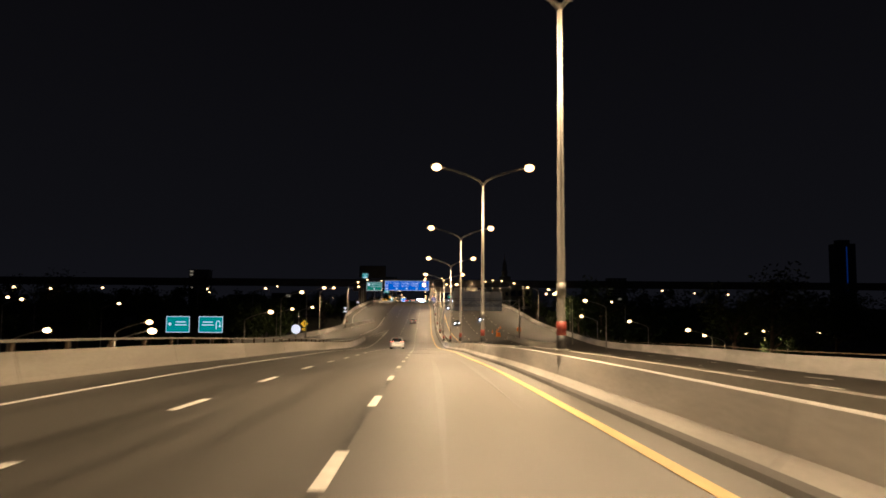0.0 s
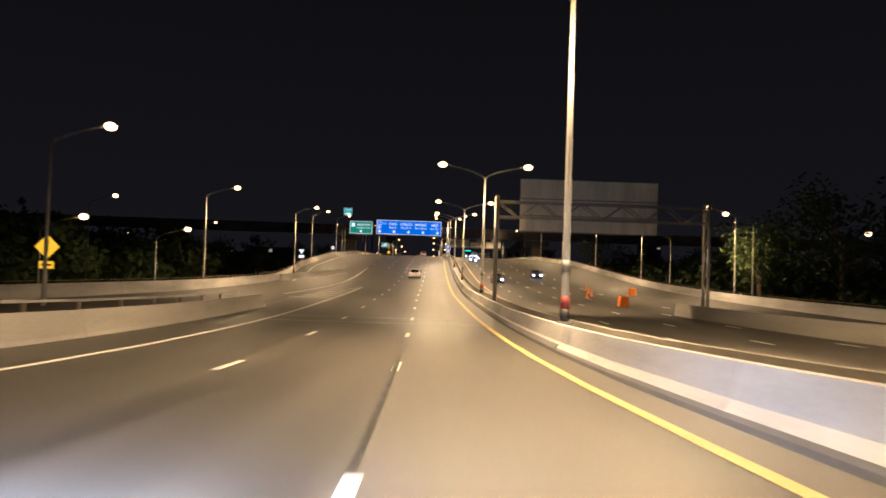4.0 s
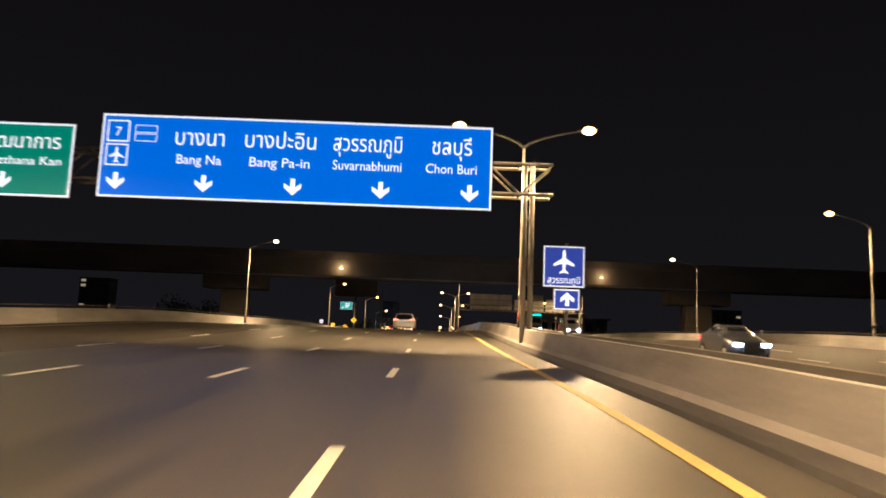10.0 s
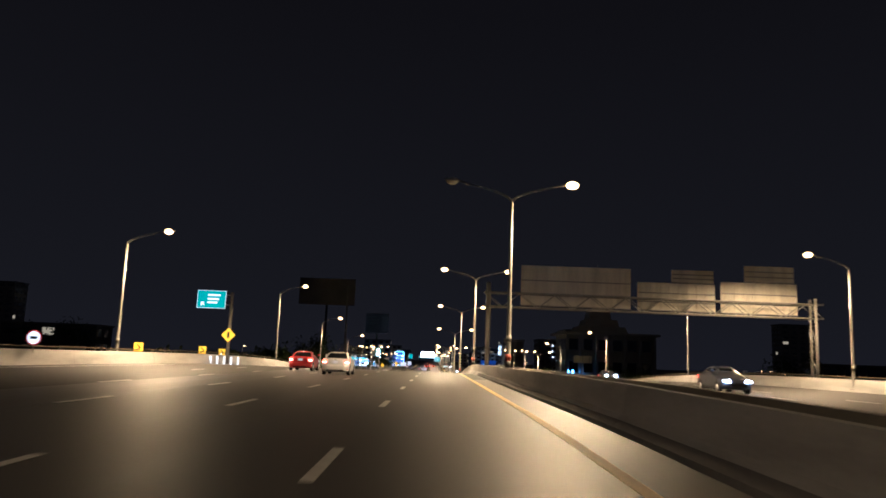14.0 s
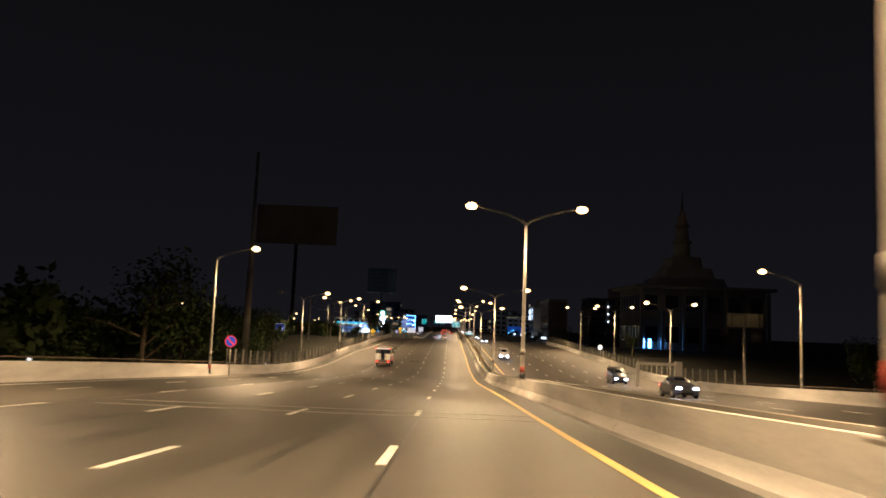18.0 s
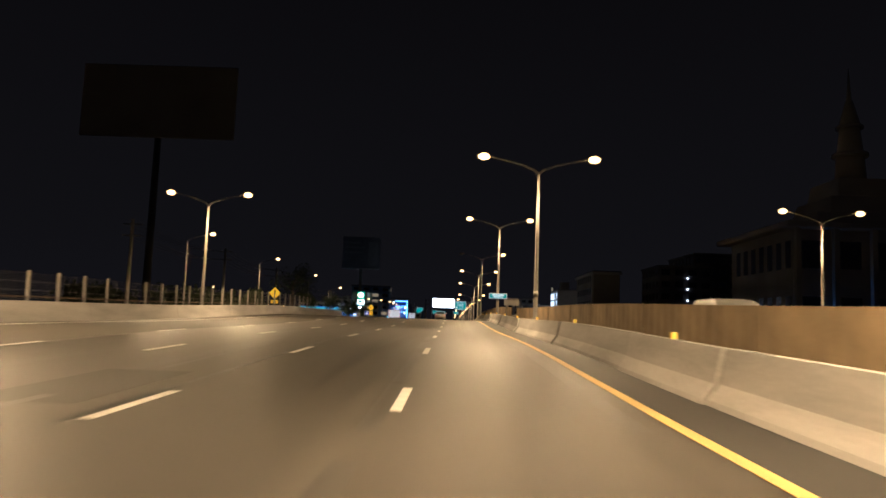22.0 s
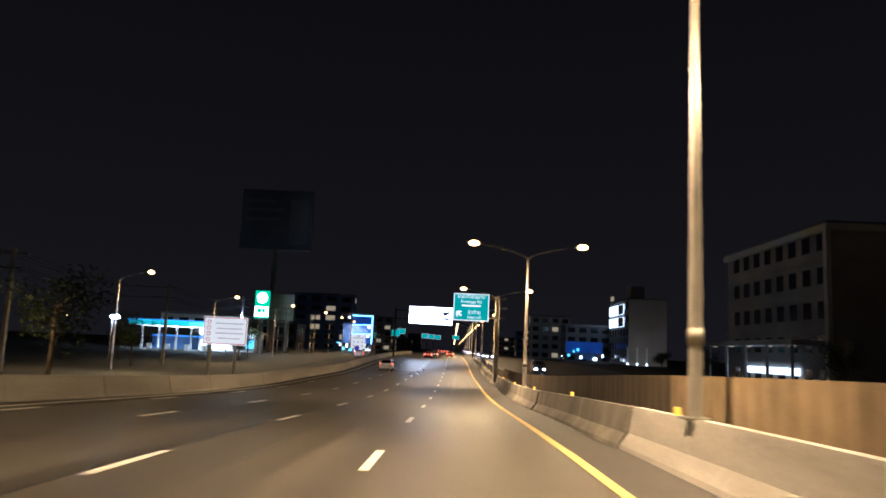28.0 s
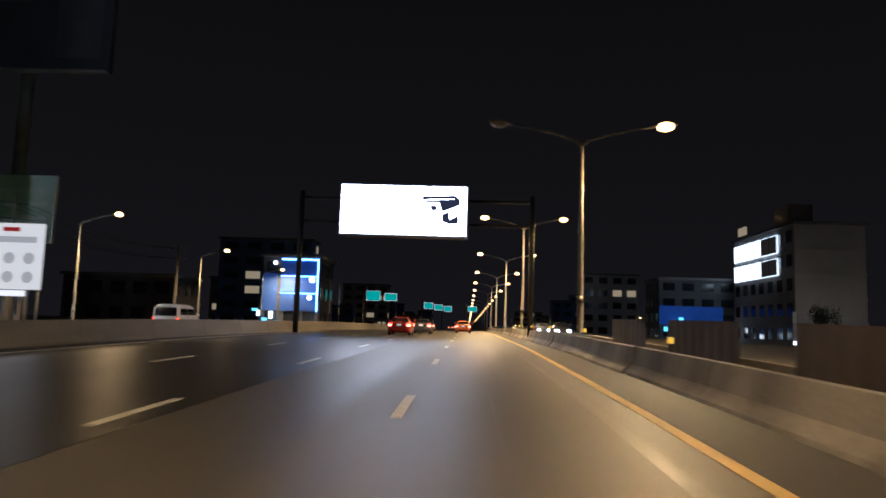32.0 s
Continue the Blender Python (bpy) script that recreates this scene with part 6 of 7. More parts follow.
# car shapes: height, tail, nose (back from the front end), half width as a share, rounding of the rear and front corners
SHAPES = {
    "hatch": (1.46, [(0.20, 0.16, 0.26, 0.88, 0.22, 0.35), (0.26, 0.05, 0.10, 0.955, 0.26, 0.42), (0.36, 0.0, 0.02, 0.985, 0.28, 0.48), (0.48, 0.0, 0.0, 0.995, 0.27, 0.5), (0.56, 0.035, 0.02, 1.0, 0.25, 0.5), (0.66, 0.075, 0.07, 1.0, 0.24, 0.5), (0.75, 0.085, 0.17, 1.0, 0.24, 0.48),
              (0.84, 0.085, 0.48, 0.995, 0.25, 0.42), (0.90, 0.075, 0.80, 0.985, 0.27, 0.36), (0.96, 0.085, 1.02, 0.965, 0.29, 0.34), (1.00, 0.12, 1.12, 0.935, 0.28, 0.34), (1.04, 0.16, 1.20, 0.91, 0.26, 0.34), (1.15, 0.235, 1.40, 0.865, 0.24, 0.34), (1.26, 0.31, 1.60, 0.82, 0.23, 0.34), (1.36, 0.385, 1.80, 0.775, 0.24, 0.34), (1.41, 0.43, 1.93, 0.735, 0.26, 0.34), (1.44, 0.52, 2.06, 0.66, 0.28, 0.34), (1.455, 0.68, 2.22, 0.54, 0.3, 0.3), (1.46, 1.0, 2.5, 0.3, 0.2, 0.2)]),
    "sedan": (1.40, [(0.20, 0.14, 0.26, 0.88, 0.22, 0.35), (0.27, 0.04, 0.10, 0.955, 0.24, 0.42), (0.38, 0.0, 0.02, 0.985, 0.25, 0.48), (0.50, 0.0, 0.0, 0.995, 0.25, 0.5), (0.575, 0.01, 0.02, 1.0, 0.24, 0.5), (0.60, 0.04, 0.04, 1.0, 0.23, 0.5), (0.70, 0.055, 0.09, 1.0, 0.23, 0.5), (0.80, 0.06, 0.32, 0.995, 0.24, 0.45),
              (0.88, 0.075, 0.80, 0.985, 0.25, 0.38), (0.94, 0.11, 1.08, 0.965, 0.27, 0.34), (0.975, 0.19, 1.18, 0.94, 0.29, 0.34), (0.99, 0.50, 1.24, 0.915, 0.24, 0.34), (1.02, 0.60, 1.32, 0.89, 0.22, 0.34), (1.12, 0.78, 1.50, 0.84, 0.22, 0.34), (1.22, 0.96, 1.68, 0.79, 0.22, 0.34), (1.30, 1.11, 1.83, 0.745, 0.23, 0.34), (1.35, 1.22, 1.95, 0.69, 0.26, 0.34), (1.38, 1.36, 2.10, 0.60, 0.28, 0.3), (1.395, 1.55, 2.25, 0.48, 0.3, 0.3), (1.40, 1.8, 2.45, 0.28, 0.2, 0.2)]),
    "van": (2.0, [(0.22, 0.12, 0.22, 0.90, 0.16, 0.3), (0.30, 0.04, 0.08, 0.965, 0.18, 0.36), (0.45, 0.0, 0.0, 0.99, 0.18, 0.42), (0.62, 0.01, 0.0, 1.0, 0.17, 0.42), (0.85, 0.02, 0.06, 1.0, 0.17, 0.4), (1.00, 0.025, 0.30, 1.0, 0.17, 0.36), (1.10, 0.03, 0.62, 0.99, 0.17, 0.32), (1.20, 0.04, 0.80, 0.975, 0.18, 0.3), (1.45, 0.065, 1.05, 0.945, 0.18, 0.3), (1.70, 0.10, 1.32, 0.91, 0.19, 0.3),
            (1.83, 0.14, 1.48, 0.88, 0.2, 0.3), (1.91, 0.20, 1.62, 0.83, 0.22, 0.3), (1.96, 0.32, 1.78, 0.74, 0.24, 0.3), (1.99, 0.52, 2.0, 0.6, 0.26, 0.3), (2.0, 0.9, 2.4, 0.35, 0.2, 0.2)]),
}
ACROSS = (0.0, 0.2, 0.4, 0.58, 0.72, 0.83, 0.91, 0.965, 1.0)


def car(label, body, x, y, style="hatch", oncoming=False, lights=1, beam=0, scale=1.0, length=4.1, width=1.72, height=1.47, group="", dz=0.0, far=False):
    """A passenger car with its tail at y and its nose towards +y, or turned round when oncoming."""
    L, W, H = length, width / 2, height
    m = on_road(x, y, dz, 180 if oncoming else 0)
    c = thing("car", label, "car", m @ Matrix.Scale(scale, 4), group)
    full, table = SHAPES[style]
    k = H / full
    cols = list(zip(*table))
    stretch = L / 4.1

    def at(z):
        """Tail, nose, half width and corner depths of the outline at this height."""
        q = [float(np.interp(z / k, cols[0], col)) for col in cols[1:]]
        return q[0], L - q[1] * (stretch if z > 0.7 * k else 1.0), W * q[2], q[3], q[4]

    def outline(z, q, side=1, lift=0.0):
        """A point of the shell: q from 0 at the middle of the tail to 1 at its corner, then on along the flank in metres."""
        y0, y1, w, rear, front = at(z)
        if q <= 1:
            return (side * (q * w + lift * q ** 3), y0 + rear * q ** 5 - lift * (1 - 0.7 * q ** 5), z)
        bulge = 1.0 + 0.012 * math.sin(math.pi * min(1.0, (q - 1) / max(0.1, y1 - front - y0 - rear)))
        return (side * (w * bulge + lift), y0 + rear + (q - 1), z)

    rings = []
    for row in table:
        z = row[0] * k
        y0, y1, w, rear, front = at(z)
        half = [(q * w, y0 + rear * q ** 5) for q in ACROSS]
        a, b = y0 + rear, y1 - front
        half += [(w * (1.0 + 0.012 * math.sin(math.pi * f)), a + (b - a) * f) for f in (0.15, 0.32, 0.5, 0.68, 0.85)]
        half += [(q * w, y1 - front * q ** 3) for q in ACROSS[::-1]]
        rings.append([(px, py, z) for px, py in half] + [(-px, py, z) for px, py in half[-2:0:-1]])
    part("body", loft("body", rings, body), c)

    def patch(name, rows, mat, parent=None, label="", side=1, lift=0.008, both=False):
        """A pane lying on the shell: rows of (height, from, to) along the tail and round its corner."""
        bm, grid = bmesh.new(), []
        n = 12
        for z, q0, q1 in rows:
            qs = [q0 + (q1 - q0) * i / n for i in range(n + 1)]
            pts = [outline(z * k, q, side, lift) for q in qs]
            if both:
                pts = [outline(z * k, q, -1, lift) for q in qs[::-1]] + [outline(z * k, q, 1, lift) for q in qs[1:]]
            grid.append([bm.verts.new(p) for p in pts])
        fs = [bm.faces.new((a[i], a[i + 1], b[i + 1], b[i])) for a, b in zip(grid, grid[1:]) for i in range(len(a) - 1)]
        r = bmesh.ops.extrude_face_region(bm, geom=fs)
        bmesh.ops.translate(bm, verts=[e for e in r["geom"] if isinstance(e, bmesh.types.BMVert)], vec=(-0.006 * side if not both else 0, 0.006, -0.002))
        return part(name, finish(bm, name, mat, True), parent or c, label)

    if style == "hatch":
        glass = [(0.985, 0.0, 0.80), (1.04, 0.0, 0.84), (1.15, 0.0, 0.85), (1.26, 0.0, 0.85), (1.36, 0.0, 0.83), (1.385, 0.0, 0.78)]
    elif style == "sedan":
        glass = [(1.02, 0.0, 0.86), (1.12, 0.0, 0.86), (1.22, 0.0, 0.85), (1.30, 0.0, 0.82), (1.325, 0.0, 0.78)]
    else:
        glass = [(1.22, 0.0, 0.84), (1.30, 0.0, 0.87), (1.6, 0.0, 0.87), (1.74, 0.0, 0.85), (1.78, 0.0, 0.80)]
    patch("rear_window", glass, M_GLASS, None, "dark tinted rear window", both=True)
    lo, hi = glass[1][0], glass[-2][0]

    def front_pane(z, f):
        y0, y1, w, rear, front = at(z)
        return (f * w * 0.9, y1 - front * abs(f * 0.9) ** 3 + 0.014, z + 0.006)

    part("windscreen", loft("windscreen", [[front_pane(z * k, f) for f in (-1, -0.5, 0, 0.5, 1)] + [(px, py - 0.02, pz) for px, py, pz in [front_pane(z * k, f) for f in (1, 0.5, 0, -0.5, -1)]] for z in (lo + 0.02, (lo + hi) / 2, hi)], M_GLASS), c)
    for side in (1, -1):
        rear_end = {"sedan": 0.30, "van": 0.25}.get(style, 0.16)
        runs = []
        for z in (lo + 0.01, (lo + hi) / 2, hi - 0.02):
            y0, y1, w, rear, front = at(z * k)
            runs.append((z, 1 + rear_end - 0.5 * (z - lo) * (0 if style == "van" else 1), 1 + (y1 - front) - (y0 + rear) - 0.02))
        for f0, f1 in ((0.0, 0.44), (0.49, 0.97)):
            patch("side_window", [(z, a + (b - a) * f0, a + (b - a) * f1) for z, a, b in runs], M_GLASS, side=side)
        if not far:
            patch("window_pillar", [(z, a + (b - a) * 0.44, a + (b - a) * 0.49) for z, a, b in runs], M_TRIM, side=side, lift=0.006)
        part("mirror", box("mirror", -0.10, 0.10, -0.05, 0.08, -0.065, 0.07, M_TRIM if style == "hatch" else body, 0.03), c, m=pose(side * (W + 0.08), L * 0.67, lo * k + 0.03))
        for f in () if far else (0.36, 0.58):
            part("door_handle", box("door_handle", -0.012, 0.016, -0.09, 0.09, -0.015, 0.015, M_CHROME, 0.006), c, m=pose(side * (W * 1.0), L * f, lo * k - 0.16))
            part("door_seam", box("door_seam", -0.004, 0.004, -0.005, 0.005, 0.30, lo * k - 0.03, M_TRIM), c, m=pose(side * (W * 1.006), L * f - 0.17, 0))
        part("sill", box("sill", -0.03, 0.03, L * 0.27, L * 0.70, 0.17, 0.25, M_TRIM, 0.01), c, m=pose(side * (W - 0.06), 0, 0))
        for f in (0.185, 0.80):
            part("wheel_arch", disc("wheel_arch", 0.36, M_TRIM, 0, 0.02), c, m=pose(side * (W * 1.002), L * f, 0.33, 0, 0, 90))
            wheel_part(c, side * (W - 0.085), L * f, 0.31, side, spokes=0 if far or oncoming else 5)
    # tail
    tl = M_TAILPALE if lights == 2 else M_TAIL if lights else M_SIGNRED
    for side in (1, -1):
        if style == "sedan":
            t = patch("tail_light", [(0.70, 0.66, 1.02), (0.80, 0.64, 1.10), (0.88, 0.66, 1.08), (0.915, 0.70, 1.0)], tl, None, "pale pink tail light" if lights == 2 else "red tail light", side)
            patch("tail_light_core", [(0.715, 0.70, 0.96), (0.80, 0.69, 0.98)], M_TAILHOT if lights == 1 else M_TAILPALE, t, "", side, 0.020)
        elif style == "van":
            t = patch("tail_light", [(0.80, 0.86, 1.03), (1.12, 0.86, 1.03)], tl, None, "red tail light", side)
        elif lights == 3:
            t = patch("tail_light", [(0.80, 0.80, 1.04), (0.90, 0.78, 1.12), (0.985, 0.82, 1.16)], M_TAIL, None, "tall red tail light at the corner", side)
            patch("tail_light_core", [(0.83, 0.84, 0.98), (0.93, 0.84, 1.0)], M_TAILPALE, t, "", side, 0.020)
        else:
            t = patch("tail_light", [(0.885, 0.56, 1.04), (0.92, 0.50, 1.14), (0.955, 0.52, 1.22), (0.985, 0.74, 1.26)], M_TAILDARK, None, "winged red tail light", side)
            patch("tail_light_core", [(0.915, 0.54, 0.93), (0.938, 0.55, 0.97)], M_TAILHOT, t, "", side, 0.020)
            patch("tail_light_edge", [(0.90, 0.96, 1.10), (0.925, 0.98, 1.16)], M_TAIL, t, "", side, 0.018)
            patch("bumper_fin", [(0.28, 0.74, 1.0), (0.335, 0.66, 1.03), (0.40, 0.78, 1.02)], body, None, "", side, 0.035)
        patch("reflector", [(0.355, 0.80, 0.89), (0.385, 0.84, 0.95)], M_SIGNRED, None, "", side, 0.042)
    zp = {"sedan": 0.80, "van": 0.86}.get(style, 0.825) * k
    yp = at(zp - 0.07)[0]
    if style == "hatch" and lights != 3:
        patch("tailgate_panel", [(0.90, 0.0, 0.53), (0.955, 0.0, 0.55), (0.99, 0.0, 0.76)], M_GLASS, None, "gloss black panel under the rear window", lift=0.004, both=True)
    if style == "hatch":
        patch("tailgate_crease", [(0.665, 0.0, 0.62), (0.675, 0.0, 0.62)], M_TRIM, None, "", lift=0.003, both=True)
        part("rear_wiper", box("rear_wiper", -0.02, 0.40, -0.01, 0.005, -0.012, 0.012, M_TRIM), c, m=pose(-0.05, at(1.02 * k)[0] - 0.03, 1.02 * k, -40, -5, 0))
        part("antenna", tube("antenna", [(0, 0.85, H - 0.01), (0, 0.76, H + 0.06)], [0.03, 0.008], M_TRIM, 6), c)
        part("spoiler", loft("spoiler", [[(W * f, yy + 0.05 * abs(f) ** 3, zz) for yy, zz in ((0.27, 1.405 * k), (0.27, 1.425 * k), (0.62, H - 0.012), (0.62, H - 0.03))] for f in (-0.70, -0.6, -0.3, 0, 0.3, 0.6, 0.70)], body, False), c, "roof spoiler in body colour")
        part("brake_light", box("brake_light", -0.16, 0.16, -0.012, 0.004, -0.012, 0.012, M_SIGNRED, 0.004), c, m=pose(0, 0.275, 1.398 * k))
    part("plate_frame", box("plate_frame", -0.185, 0.185, -0.008, 0.012, -0.09, 0.09, M_TRIM, 0.004), c, m=pose(0, yp - 0.008, zp))
    part("number_plate", box("number_plate", -0.172, 0.172, -0.006, 0.0, -0.078, 0.078, M_PLATE, 0.002), c, "white plate with faint bars", pose(0, yp - 0.017, zp))
    for dx in (-0.1, 0.06):
        part("plate_bar", box("plate_bar", dx - 0.05, dx + 0.04, -0.002, 0.0, -0.022, 0.022, M_WALLW), c, m=pose(0, yp - 0.0235, zp))
    part("badge", box("badge", -0.05, 0.05, -0.006, 0.004, -0.03, 0.03, M_CHROME, 0.01), c, m=pose(0, at(0.935 * k)[0] - 0.014, 0.935 * k))
    patch("bumper_insert", [(0.235, 0.0, 0.74), (0.30, 0.0, 0.66), (0.325, 0.0, 0.60)], M_TRIM, None, "black bumper insert", lift=0.012, both=True)
    part("exhaust", tube("exhaust", [(W * 0.40, -0.03, 0.25), (W * 0.40, 0.2, 0.25)], 0.035, M_CHROME), c)
    if lights == 2:
        part("exhaust", tube("exhaust", [(W * 0.50, -0.03, 0.25), (W * 0.50, 0.2, 0.25)], 0.035, M_CHROME), c)
        patch("bumper_lip", [(0.345, 0.0, 0.96), (0.37, 0.0, 0.98)], M_STEEL, None, "grey bumper lip", lift=0.014, both=True)
        patch("bumper_seam", [(0.588, 0.0, 1.1), (0.596, 0.0, 1.1)], M_TRIM, None, "", lift=0.004, both=True)
        part("boot_spoiler", loft("boot_spoiler", [[(W * f, yy + 0.16 * abs(f) ** 4, zz * k) for yy, zz in ((0.13, 0.985), (0.12, 1.015), (0.30, 1.02), (0.34, 0.985))] for f in (-0.86, -0.7, -0.35, 0, 0.35, 0.7, 0.86)], body), c, "low boot spoiler")
        for side in (-1, 1):
            part("mud_flap", box("mud_flap", -0.15, 0.15, -0.01, 0.01, 0.13, 0.34, M_WALLW, 0.004), c, "white rubber mud flap", pose(side * (W - 0.16), 0.24, 0, -8))
    # nose
    for side in (-1, 1):
        part("headlight", box("headlight", -0.16, 0.16, -0.08, 0.05, -0.06, 0.06, M_BEAM if oncoming else M_PLATE, 0.03), c, "lit headlight" if oncoming else "", pose(side * (W - 0.28), at(0.64 * k)[1] - 0.06, 0.64 * k))
        if beam:
            d = bpy.data.lights.new("headlight_beam", "SPOT")
            d.energy, d.color, d.spot_size, d.spot_blend, d.shadow_soft_size = beam, (0.66, 0.80, 1.0), radians(120), 1.0, 0.06
            ob = new("headlight_beam", d)
            ob.matrix_basis = m @ pose(side * (W - 0.28), L + 0.08, 0.66, 74.0, 0, -14)
    part("grille", box("grille", -0.45, 0.45, -0.03, 0.03, 0.40, 0.55, M_TRIM, 0.01), c, m=pose(0, L, 0))
    return c


car("white hatchback with red tail lights, driving in the next lane", P_WHITE, -2.76, 335.4, scale=1.02, height=1.37, beam=650)
car("white hatchback with red tail lights in the middle lane", P_WHITE, -2.75, 221.5, scale=1.02, height=1.40, beam=1500)
car("white hatchback with red tail lights further up the slope", P_WHITE, -2.9, 109, height=1.42, beam=1200)
car("champagne sedan with pale tail lights in the next lane", P_GOLD, -2.38, 711.0, "sedan", length=4.45, height=1.28, width=1.66, lights=2)
car("silver-white hatchback in a far lane, tail lights on", P_SILVER, -8.5, 847.4, length=3.7, height=1.46, lights=3)
car("red sedan ahead in the far lane", P_RED, -5.2, 912, "sedan", length=4.4, height=1.4)
car("dark sedan beside the red one", P_DARK, -4.1, 921, "sedan", length=4.4, height=1.4)
car("orange taxi ahead in the near lane", P_ORANGE, -0.5, 940, "sedan", length=4.4, height=1.42)
car("white van with lit tail lights on the frontage road", P_WHITE, -19.2, 902, "van", length=4.7, height=2.0, dz=-0.3)
for x, y, st, p, lab in ((9.5, 219, "sedan", P_DARK, "oncoming dark sedan with bluish headlights"), (17.4, 234, "sedan", P_DARK, "oncoming dark car with white headlights"), (9.3, 279, "hatch", P_DARK, "oncoming car with glaring headlights"), (14.2, 356.8, "van", P_SILVER, "oncoming pale van with white headlights"), (23.0, 480, "sedan", P_DARK, "oncoming car with bright headlights"), (20.6, 579, "van", P_DARK, "oncoming dark van with white headlights"), (9.6, 622, "van", P_SILVER, "oncoming pale pick-up van with bluish headlights"), (9.0, 690, "sedan", P_DARK, "oncoming car with blue-white headlights"), (12.9, 862, "van", P_DARK, "oncoming dark van with white headlights")):
    car(lab, p, x, y, st, True, group="oncoming cars", length=4.6 if st == "van" else 4.3, height=2.0 if st == "van" else 1.42)
rnd = random.Random(31)
for i in range(16):
    car("far oncoming car, its headlights a white glare", P_DARK, rnd.choice((8.8, 12.2, 15.8)), 945 + 24 * i + rnd.uniform(-7, 7), "sedan", True, group="far oncoming cars", far=True)
for i in range(5):
    car("far car with red tail lights", rnd.choice((P_DARK, P_RED, P_SILVER)), rnd.choice((-2.9, -6.4, -9.8)), 975 + 78 * i + rnd.uniform(-9, 9), "sedan", group="far cars ahead", far=True)

for x, y in ((12.9, 310), (16.6, 425), (16.2, 540), (12.6, 790), (9.1, 930)):
    car("oncoming car, its headlights a white glare", P_DARK, x, y, "sedan", True, group="far oncoming cars", far=True)
for x, y, p in ((-6.2, 428, P_SILVER), (-9.9, 436, P_RED)):
    car("car ahead with red tail lights", p, x, y, "sedan", group="far cars ahead", far=True)

# passenger truck with a roofed bed
M_TRUCKSIDE = material("blue_grey_side_sheet", (0.13, 0.16, 0.22), 0.22, 0, 0.8, 0.35, 6)
M_TRUCKBEIGE = material("beige_painted_panel", (0.55, 0.46, 0.33), 0.5, 0, 1.2, 0.15, 10)
M_TRUCKPURPLE = material("faded_purple_panel", (0.20, 0.15, 0.28), 0.5, 0, 0.9, 0.3, 8)
M_TRUCKTEXT = material("faded_red_lettering", (0.36, 0.13, 0.16), 0.6)
tk = thing("passenger_truck", "blue and white passenger truck with an open roofed back", "truck", on_road(-9.9, 591.6) @ Matrix.Scale(1.1, 4))
part("chassis", box("chassis", -0.42, 0.42, 0.2, 6.2, 0.55, 0.75, M_TRIM, 0.02), tk)
part("bed_floor", box("bed_floor", -1.0, 1.0, 0.0, 4.3, 0.85, 0.97, P_BLUE, 0.02), tk)
for s in (-1, 1):
    part("side_board", box("side_board", s * 1.0 - 0.03, s * 1.0 + 0.03, 0.0, 4.3, 0.97, 1.42, M_TRUCKPURPLE, 0.02), tk, "faded purple side board with a red lettering band")
    part("side_band", box("side_band", s * 1.0 - 0.03, s * 1.0 + 0.03, 0.0, 4.3, 1.42, 1.64, M_TRUCKBEIGE, 0.01), tk, "beige side band")
    for k in range(3):
        part("side_vent", box("side_vent", s * 1.036 - 0.004, s * 1.036 + 0.004, 0.3 + 0.45 * k, 0.62 + 0.45 * k, 1.56, 1.62, M_TRIM), tk)
    part("side_stripe", box("side_stripe", s * 1.034 - 0.003, s * 1.034 + 0.003, 0.5, 3.4, 1.14, 1.24, M_TRUCKTEXT), tk)
    part("side_curtain", box("side_curtain", s * 1.0 - 0.012, s * 1.0 + 0.012, 0.08, 4.2, 1.66, 2.38, M_TRUCKSIDE), tk, "blue-grey plastic side sheet")
    part("tail_panel", box("tail_panel", s * 0.62 - 0.36, s * 0.62 + 0.36, -0.10, -0.04, 0.95, 1.75, P_WHITE, 0.03), tk, "white tail panel")
    part("bench", box("bench", s * 0.75 - 0.2, s * 0.75 + 0.2, 0.2, 4.1, 1.3, 1.38, M_TRIM, 0.02), tk)
    for yy in (0.05, 1.1, 2.2, 3.3, 4.25):
        part("roof_post", tube("roof_post", [(s * 0.98, yy, 0.97), (s * 0.98, yy, 2.42)], 0.03, M_STEEL, 6), tk)
    part("tail_light", box("tail_light", -0.16, 0.16, -0.02, 0.02, -0.05, 0.05, M_TAIL, 0.01), tk, m=pose(s * 0.75, -0.06, 0.78))
    for k in range(4):
        part("marker_light", box("marker_light", -0.01, 0.01, -0.05, 0.05, -0.03, 0.03, M_TAIL), tk, m=pose(s * 1.04, 0.5 + 1.1 * k, 0.9))
    for yy, r in ((1.25, 0.4), (5.2, 0.4)):
        wheel_part(tk, s * 0.86, yy, r, s, 0.24)
    part("mirror", box("mirror", -0.06, 0.06, -0.03, 0.03, -0.14, 0.14, M_TRIM, 0.02), tk, m=pose(s * 1.16, 5.6, 1.75))
roof_bm = bmesh.new()
rs = []
for yy in (-0.1, 1.5, 3.0, 4.5):
    rs.append([roof_bm.verts.new((1.06 * math.cos(a), yy, 2.40 + 0.16 * math.sin(a))) for a in (math.pi * k / 8 for k in range(9))])
for a, b in zip(rs, rs[1:]):
    for j in range(8):
        roof_bm.faces.new((a[j], a[j + 1], b[j + 1], b[j]))
bmesh.ops.solidify(roof_bm, geom=roof_bm.faces[:], thickness=0.05)
part("roof", finish(roof_bm, "roof", M_TRUCKBEIGE, True), tk, "beige arched roof")
part("roof_light_bar", box("roof_light_bar", -0.95, 0.95, -0.14, -0.08, 2.36, 2.46, M_BOARD, 0.01), tk)
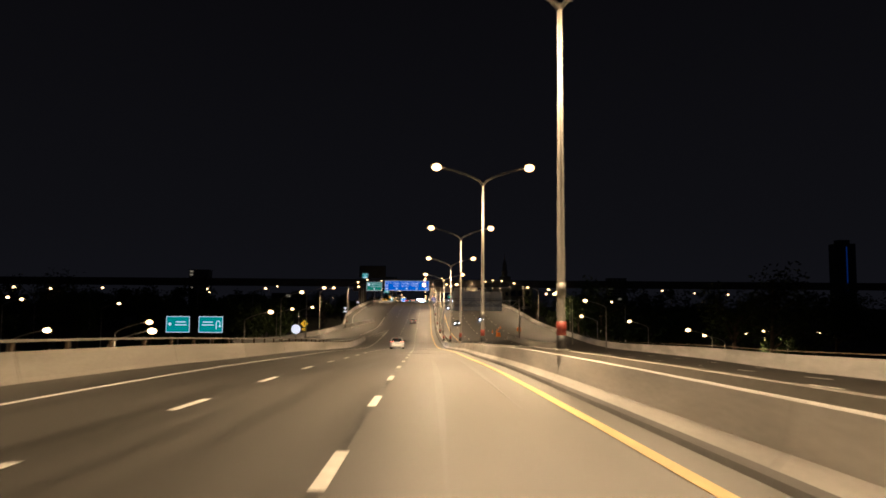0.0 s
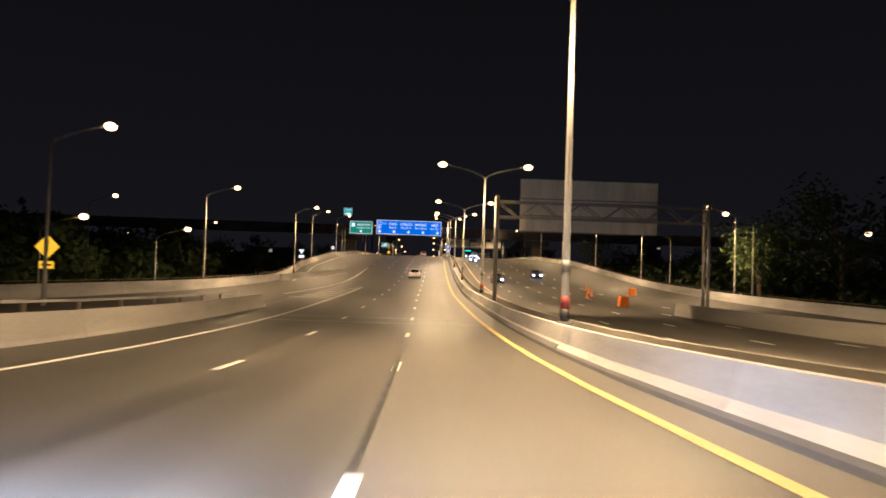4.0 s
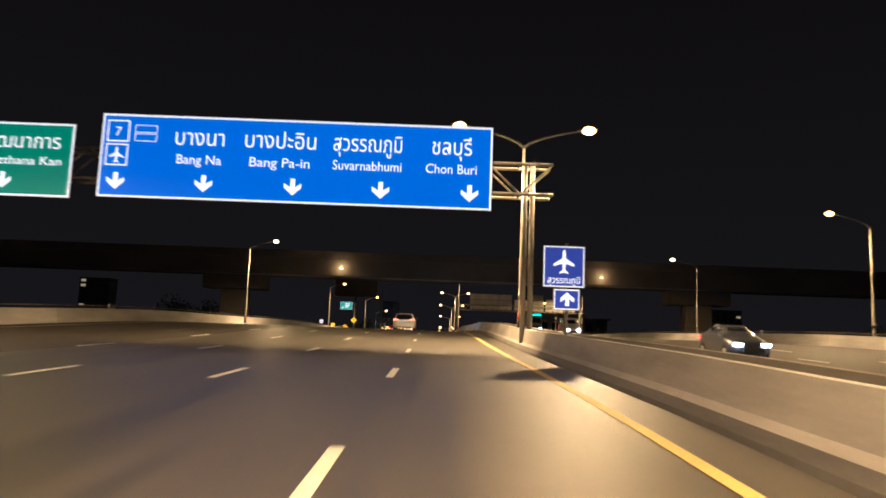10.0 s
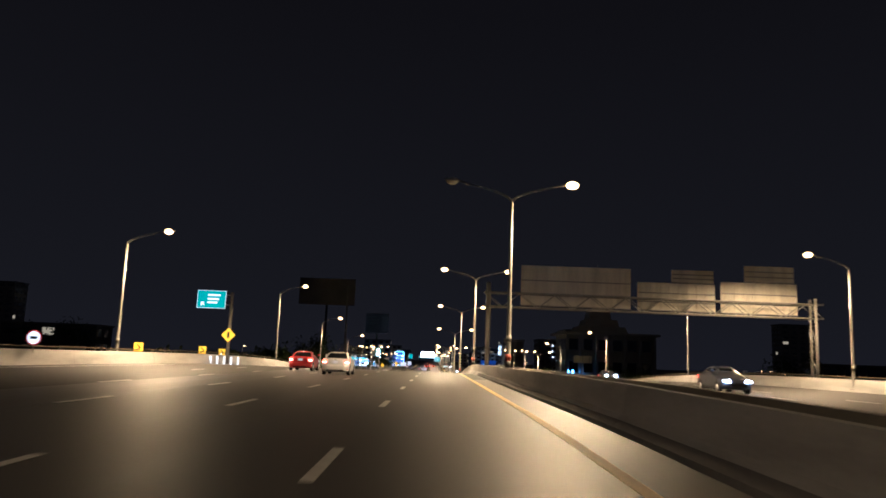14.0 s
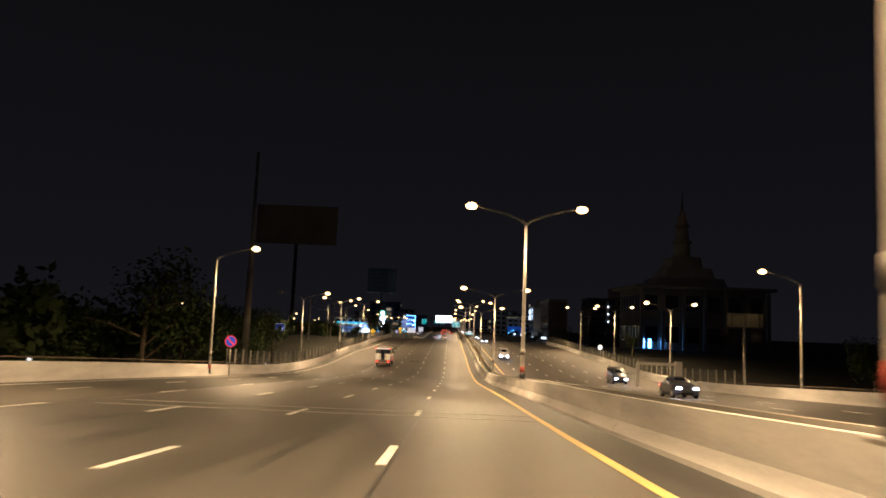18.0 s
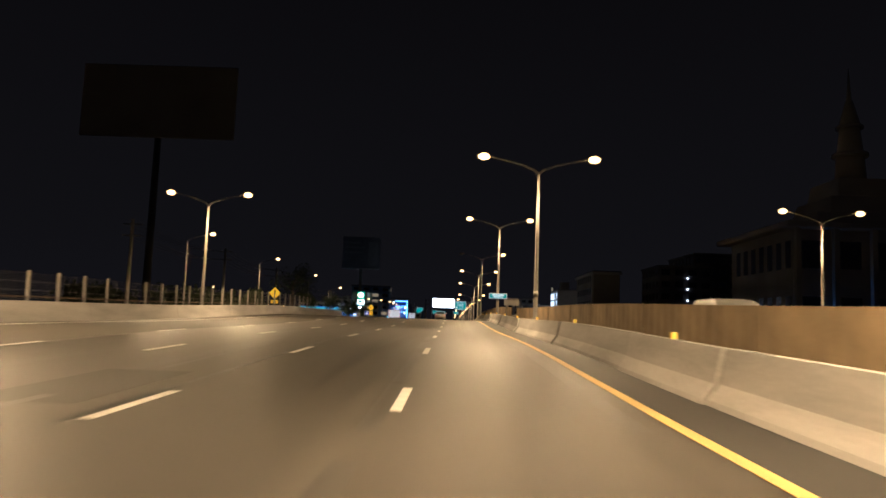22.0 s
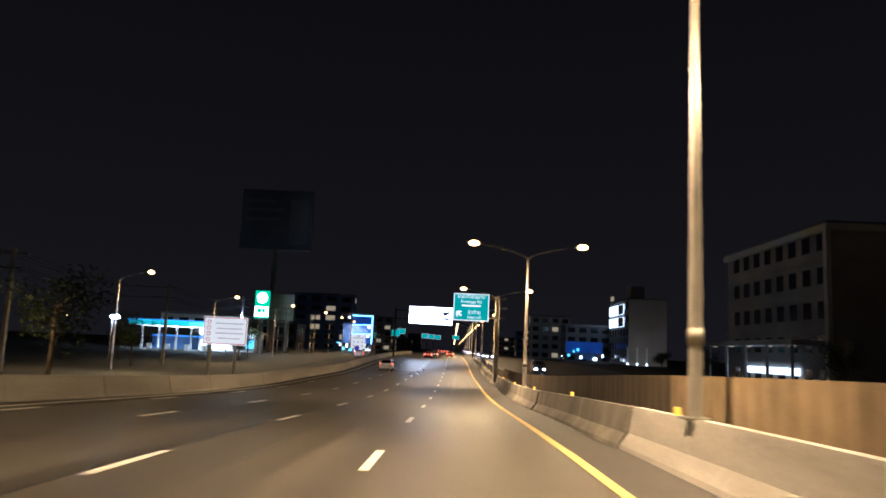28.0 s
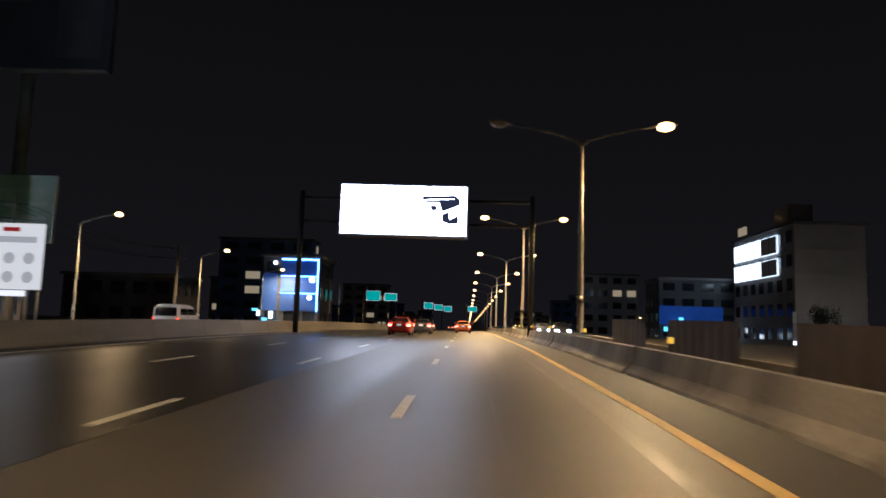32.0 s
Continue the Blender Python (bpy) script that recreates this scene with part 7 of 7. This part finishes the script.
for s in (-1, 1):
    part("roof_lamp", box("roof_lamp", -0.12, 0.12, -0.02, 0.02, -0.04, 0.04, M_TAIL, 0.01), tk, "red roof lamp", pose(s * 0.9, -0.14, 2.42))
part("cab", loft("cab", [[(w, yy, zz) for w, zz in ((-hw, 0.5), (hw, 0.5), (hw, 1.45), (hw * 0.86, ht), (-hw * 0.86, ht), (-hw, 1.45))] for yy, hw, ht in ((4.4, 1.0, 2.1), (4.6, 1.02, 2.2), (5.7, 1.02, 2.2), (6.2, 1.0, 1.6), (6.3, 0.95, 1.4))], P_BLUE, False), tk)
part("cab_window", box("cab_window", 1.0, 1.035, 4.75, 5.6, 1.5, 2.02, M_GLASS, 0.01), tk)
for k in range(3):
    part("step", box("step", -0.4, 0.4, -0.55 + 0.12 * k, -0.2 + 0.12 * k, 0.3 + 0.26 * k, 0.34 + 0.26 * k, M_STEEL, 0.01), tk)
for s in (-1, 1):
    part("step_rail", tube("step_rail", [(s * 0.42, -0.5, 0.3), (s * 0.42, -0.12, 1.0), (s * 0.3, -0.1, 2.3)], 0.025, M_STEEL, 6), tk)
part("rear_bumper", box("rear_bumper", -0.98, 0.98, -0.12, 0.0, 0.55, 0.68, M_STEEL, 0.02), tk)
for k in range(6):
    part("bumper_stripe", box("bumper_stripe", -0.9 + 0.32 * k, -0.74 + 0.32 * k, -0.128, -0.121, 0.57, 0.66, M_SIGNRED), tk)

# oncoming box truck with a row of green lamps over the cab
M_GREENLAMP = material("green_marker_lamp", (0.0, 0.7, 0.5), 0.3, glow=3.0, glow_colour=(0.0, 1.0, 0.62))
P_TRUCKGREY = paint("grey_truck_paint", (0.07, 0.07, 0.07))
bt = thing("box_truck", "grey oncoming box truck with green lamps over the cab", "truck", on_road(13.2, 383, 0, 180))
part("chassis", box("chassis", -0.45, 0.45, 0.3, 7.4, 0.5, 0.75, M_TRIM, 0.02), bt)
part("cargo_box", box("cargo_box", -1.15, 1.15, 0.0, 5.4, 0.95, 3.1, P_TRUCKGREY, 0.04), bt, "dark grey cargo box")
part("cab", loft("cab", [[(w, yy, zz) for w, zz in ((-hw, 0.45), (hw, 0.45), (hw, 1.5), (hw * 0.92, ht), (-hw * 0.92, ht), (-hw, 1.5))] for yy, hw, ht in ((5.6, 1.05, 2.55), (5.8, 1.08, 2.62), (6.9, 1.08, 2.62), (7.35, 1.07, 1.55), (7.45, 1.02, 1.4))], P_TRUCKGREY, False), bt)
part("windscreen", quad("windscreen", [(-0.86, 7.03, 2.42), (0.86, 7.03, 2.42), (0.95, 7.36, 1.62), (-0.95, 7.36, 1.62)], M_GLASS), bt)
part("visor", box("visor", -1.0, 1.0, 6.6, 7.0, 2.62, 2.85, P_TRUCKGREY, 0.04), bt)
for k in range(7):
    part("marker_lamp", box("marker_lamp", -0.1, 0.1, -0.02, 0.04, -0.05, 0.05, M_GREENLAMP, 0.01), bt, "green marker lamp", pose(-0.84 + 0.28 * k, 7.02, 2.74))
for s in (-1, 1):
    part("headlight", box("headlight", -0.14, 0.14, -0.05, 0.05, -0.08, 0.08, M_BEAM, 0.03), bt, "lit headlight", pose(s * 0.8, 7.44, 0.85))
    part("mirror", box("mirror", -0.09, 0.09, -0.04, 0.04, -0.2, 0.2, M_TRIM, 0.02), bt, m=pose(s * 1.25, 7.1, 1.95))
    for yy in (1.3, 6.4):
        wheel_part(bt, s * 0.92, yy, 0.42, s, 0.26, 0)
part("bumper", box("bumper", -1.0, 1.0, 7.35, 7.55, 0.42, 0.66, M_STEEL, 0.03), bt)
part("grille", box("grille", -0.6, 0.6, 7.42, 7.5, 0.8, 1.25, M_TRIM, 0.02), bt)

# roadside clutter
cone_mesh = tube("cone", [(0, 0, 0), (0, 0, 0.04), (0, 0, 0.041), (0, 0, 0.75)], [0.22, 0.22, 0.16, 0.03], M_ORANGE, 12)
for x, y in ((16.6, 188), (18.0, 192), (19.0, 198), (20.2, 205)):
    ob = new("traffic_cone", cone_mesh)
    ob.matrix_basis = on_road(x, y)
    tagged(ob, "orange traffic cone on the oncoming side", "traffic cone", group="traffic cones")
barrel = box("plastic_barrier", -0.5, 0.5, -0.22, 0.22, 0, 0.9, M_ORANGE, 0.08, 0.85)
for x, y in ((16.4, 172.5), (24.0, 197)):
    ob = new("plastic_barrier", barrel)
    ob.matrix_basis = on_road(x, y, 0, 20)
    tagged(ob, "orange water-filled plastic barrier", "barrier", group="plastic barriers")
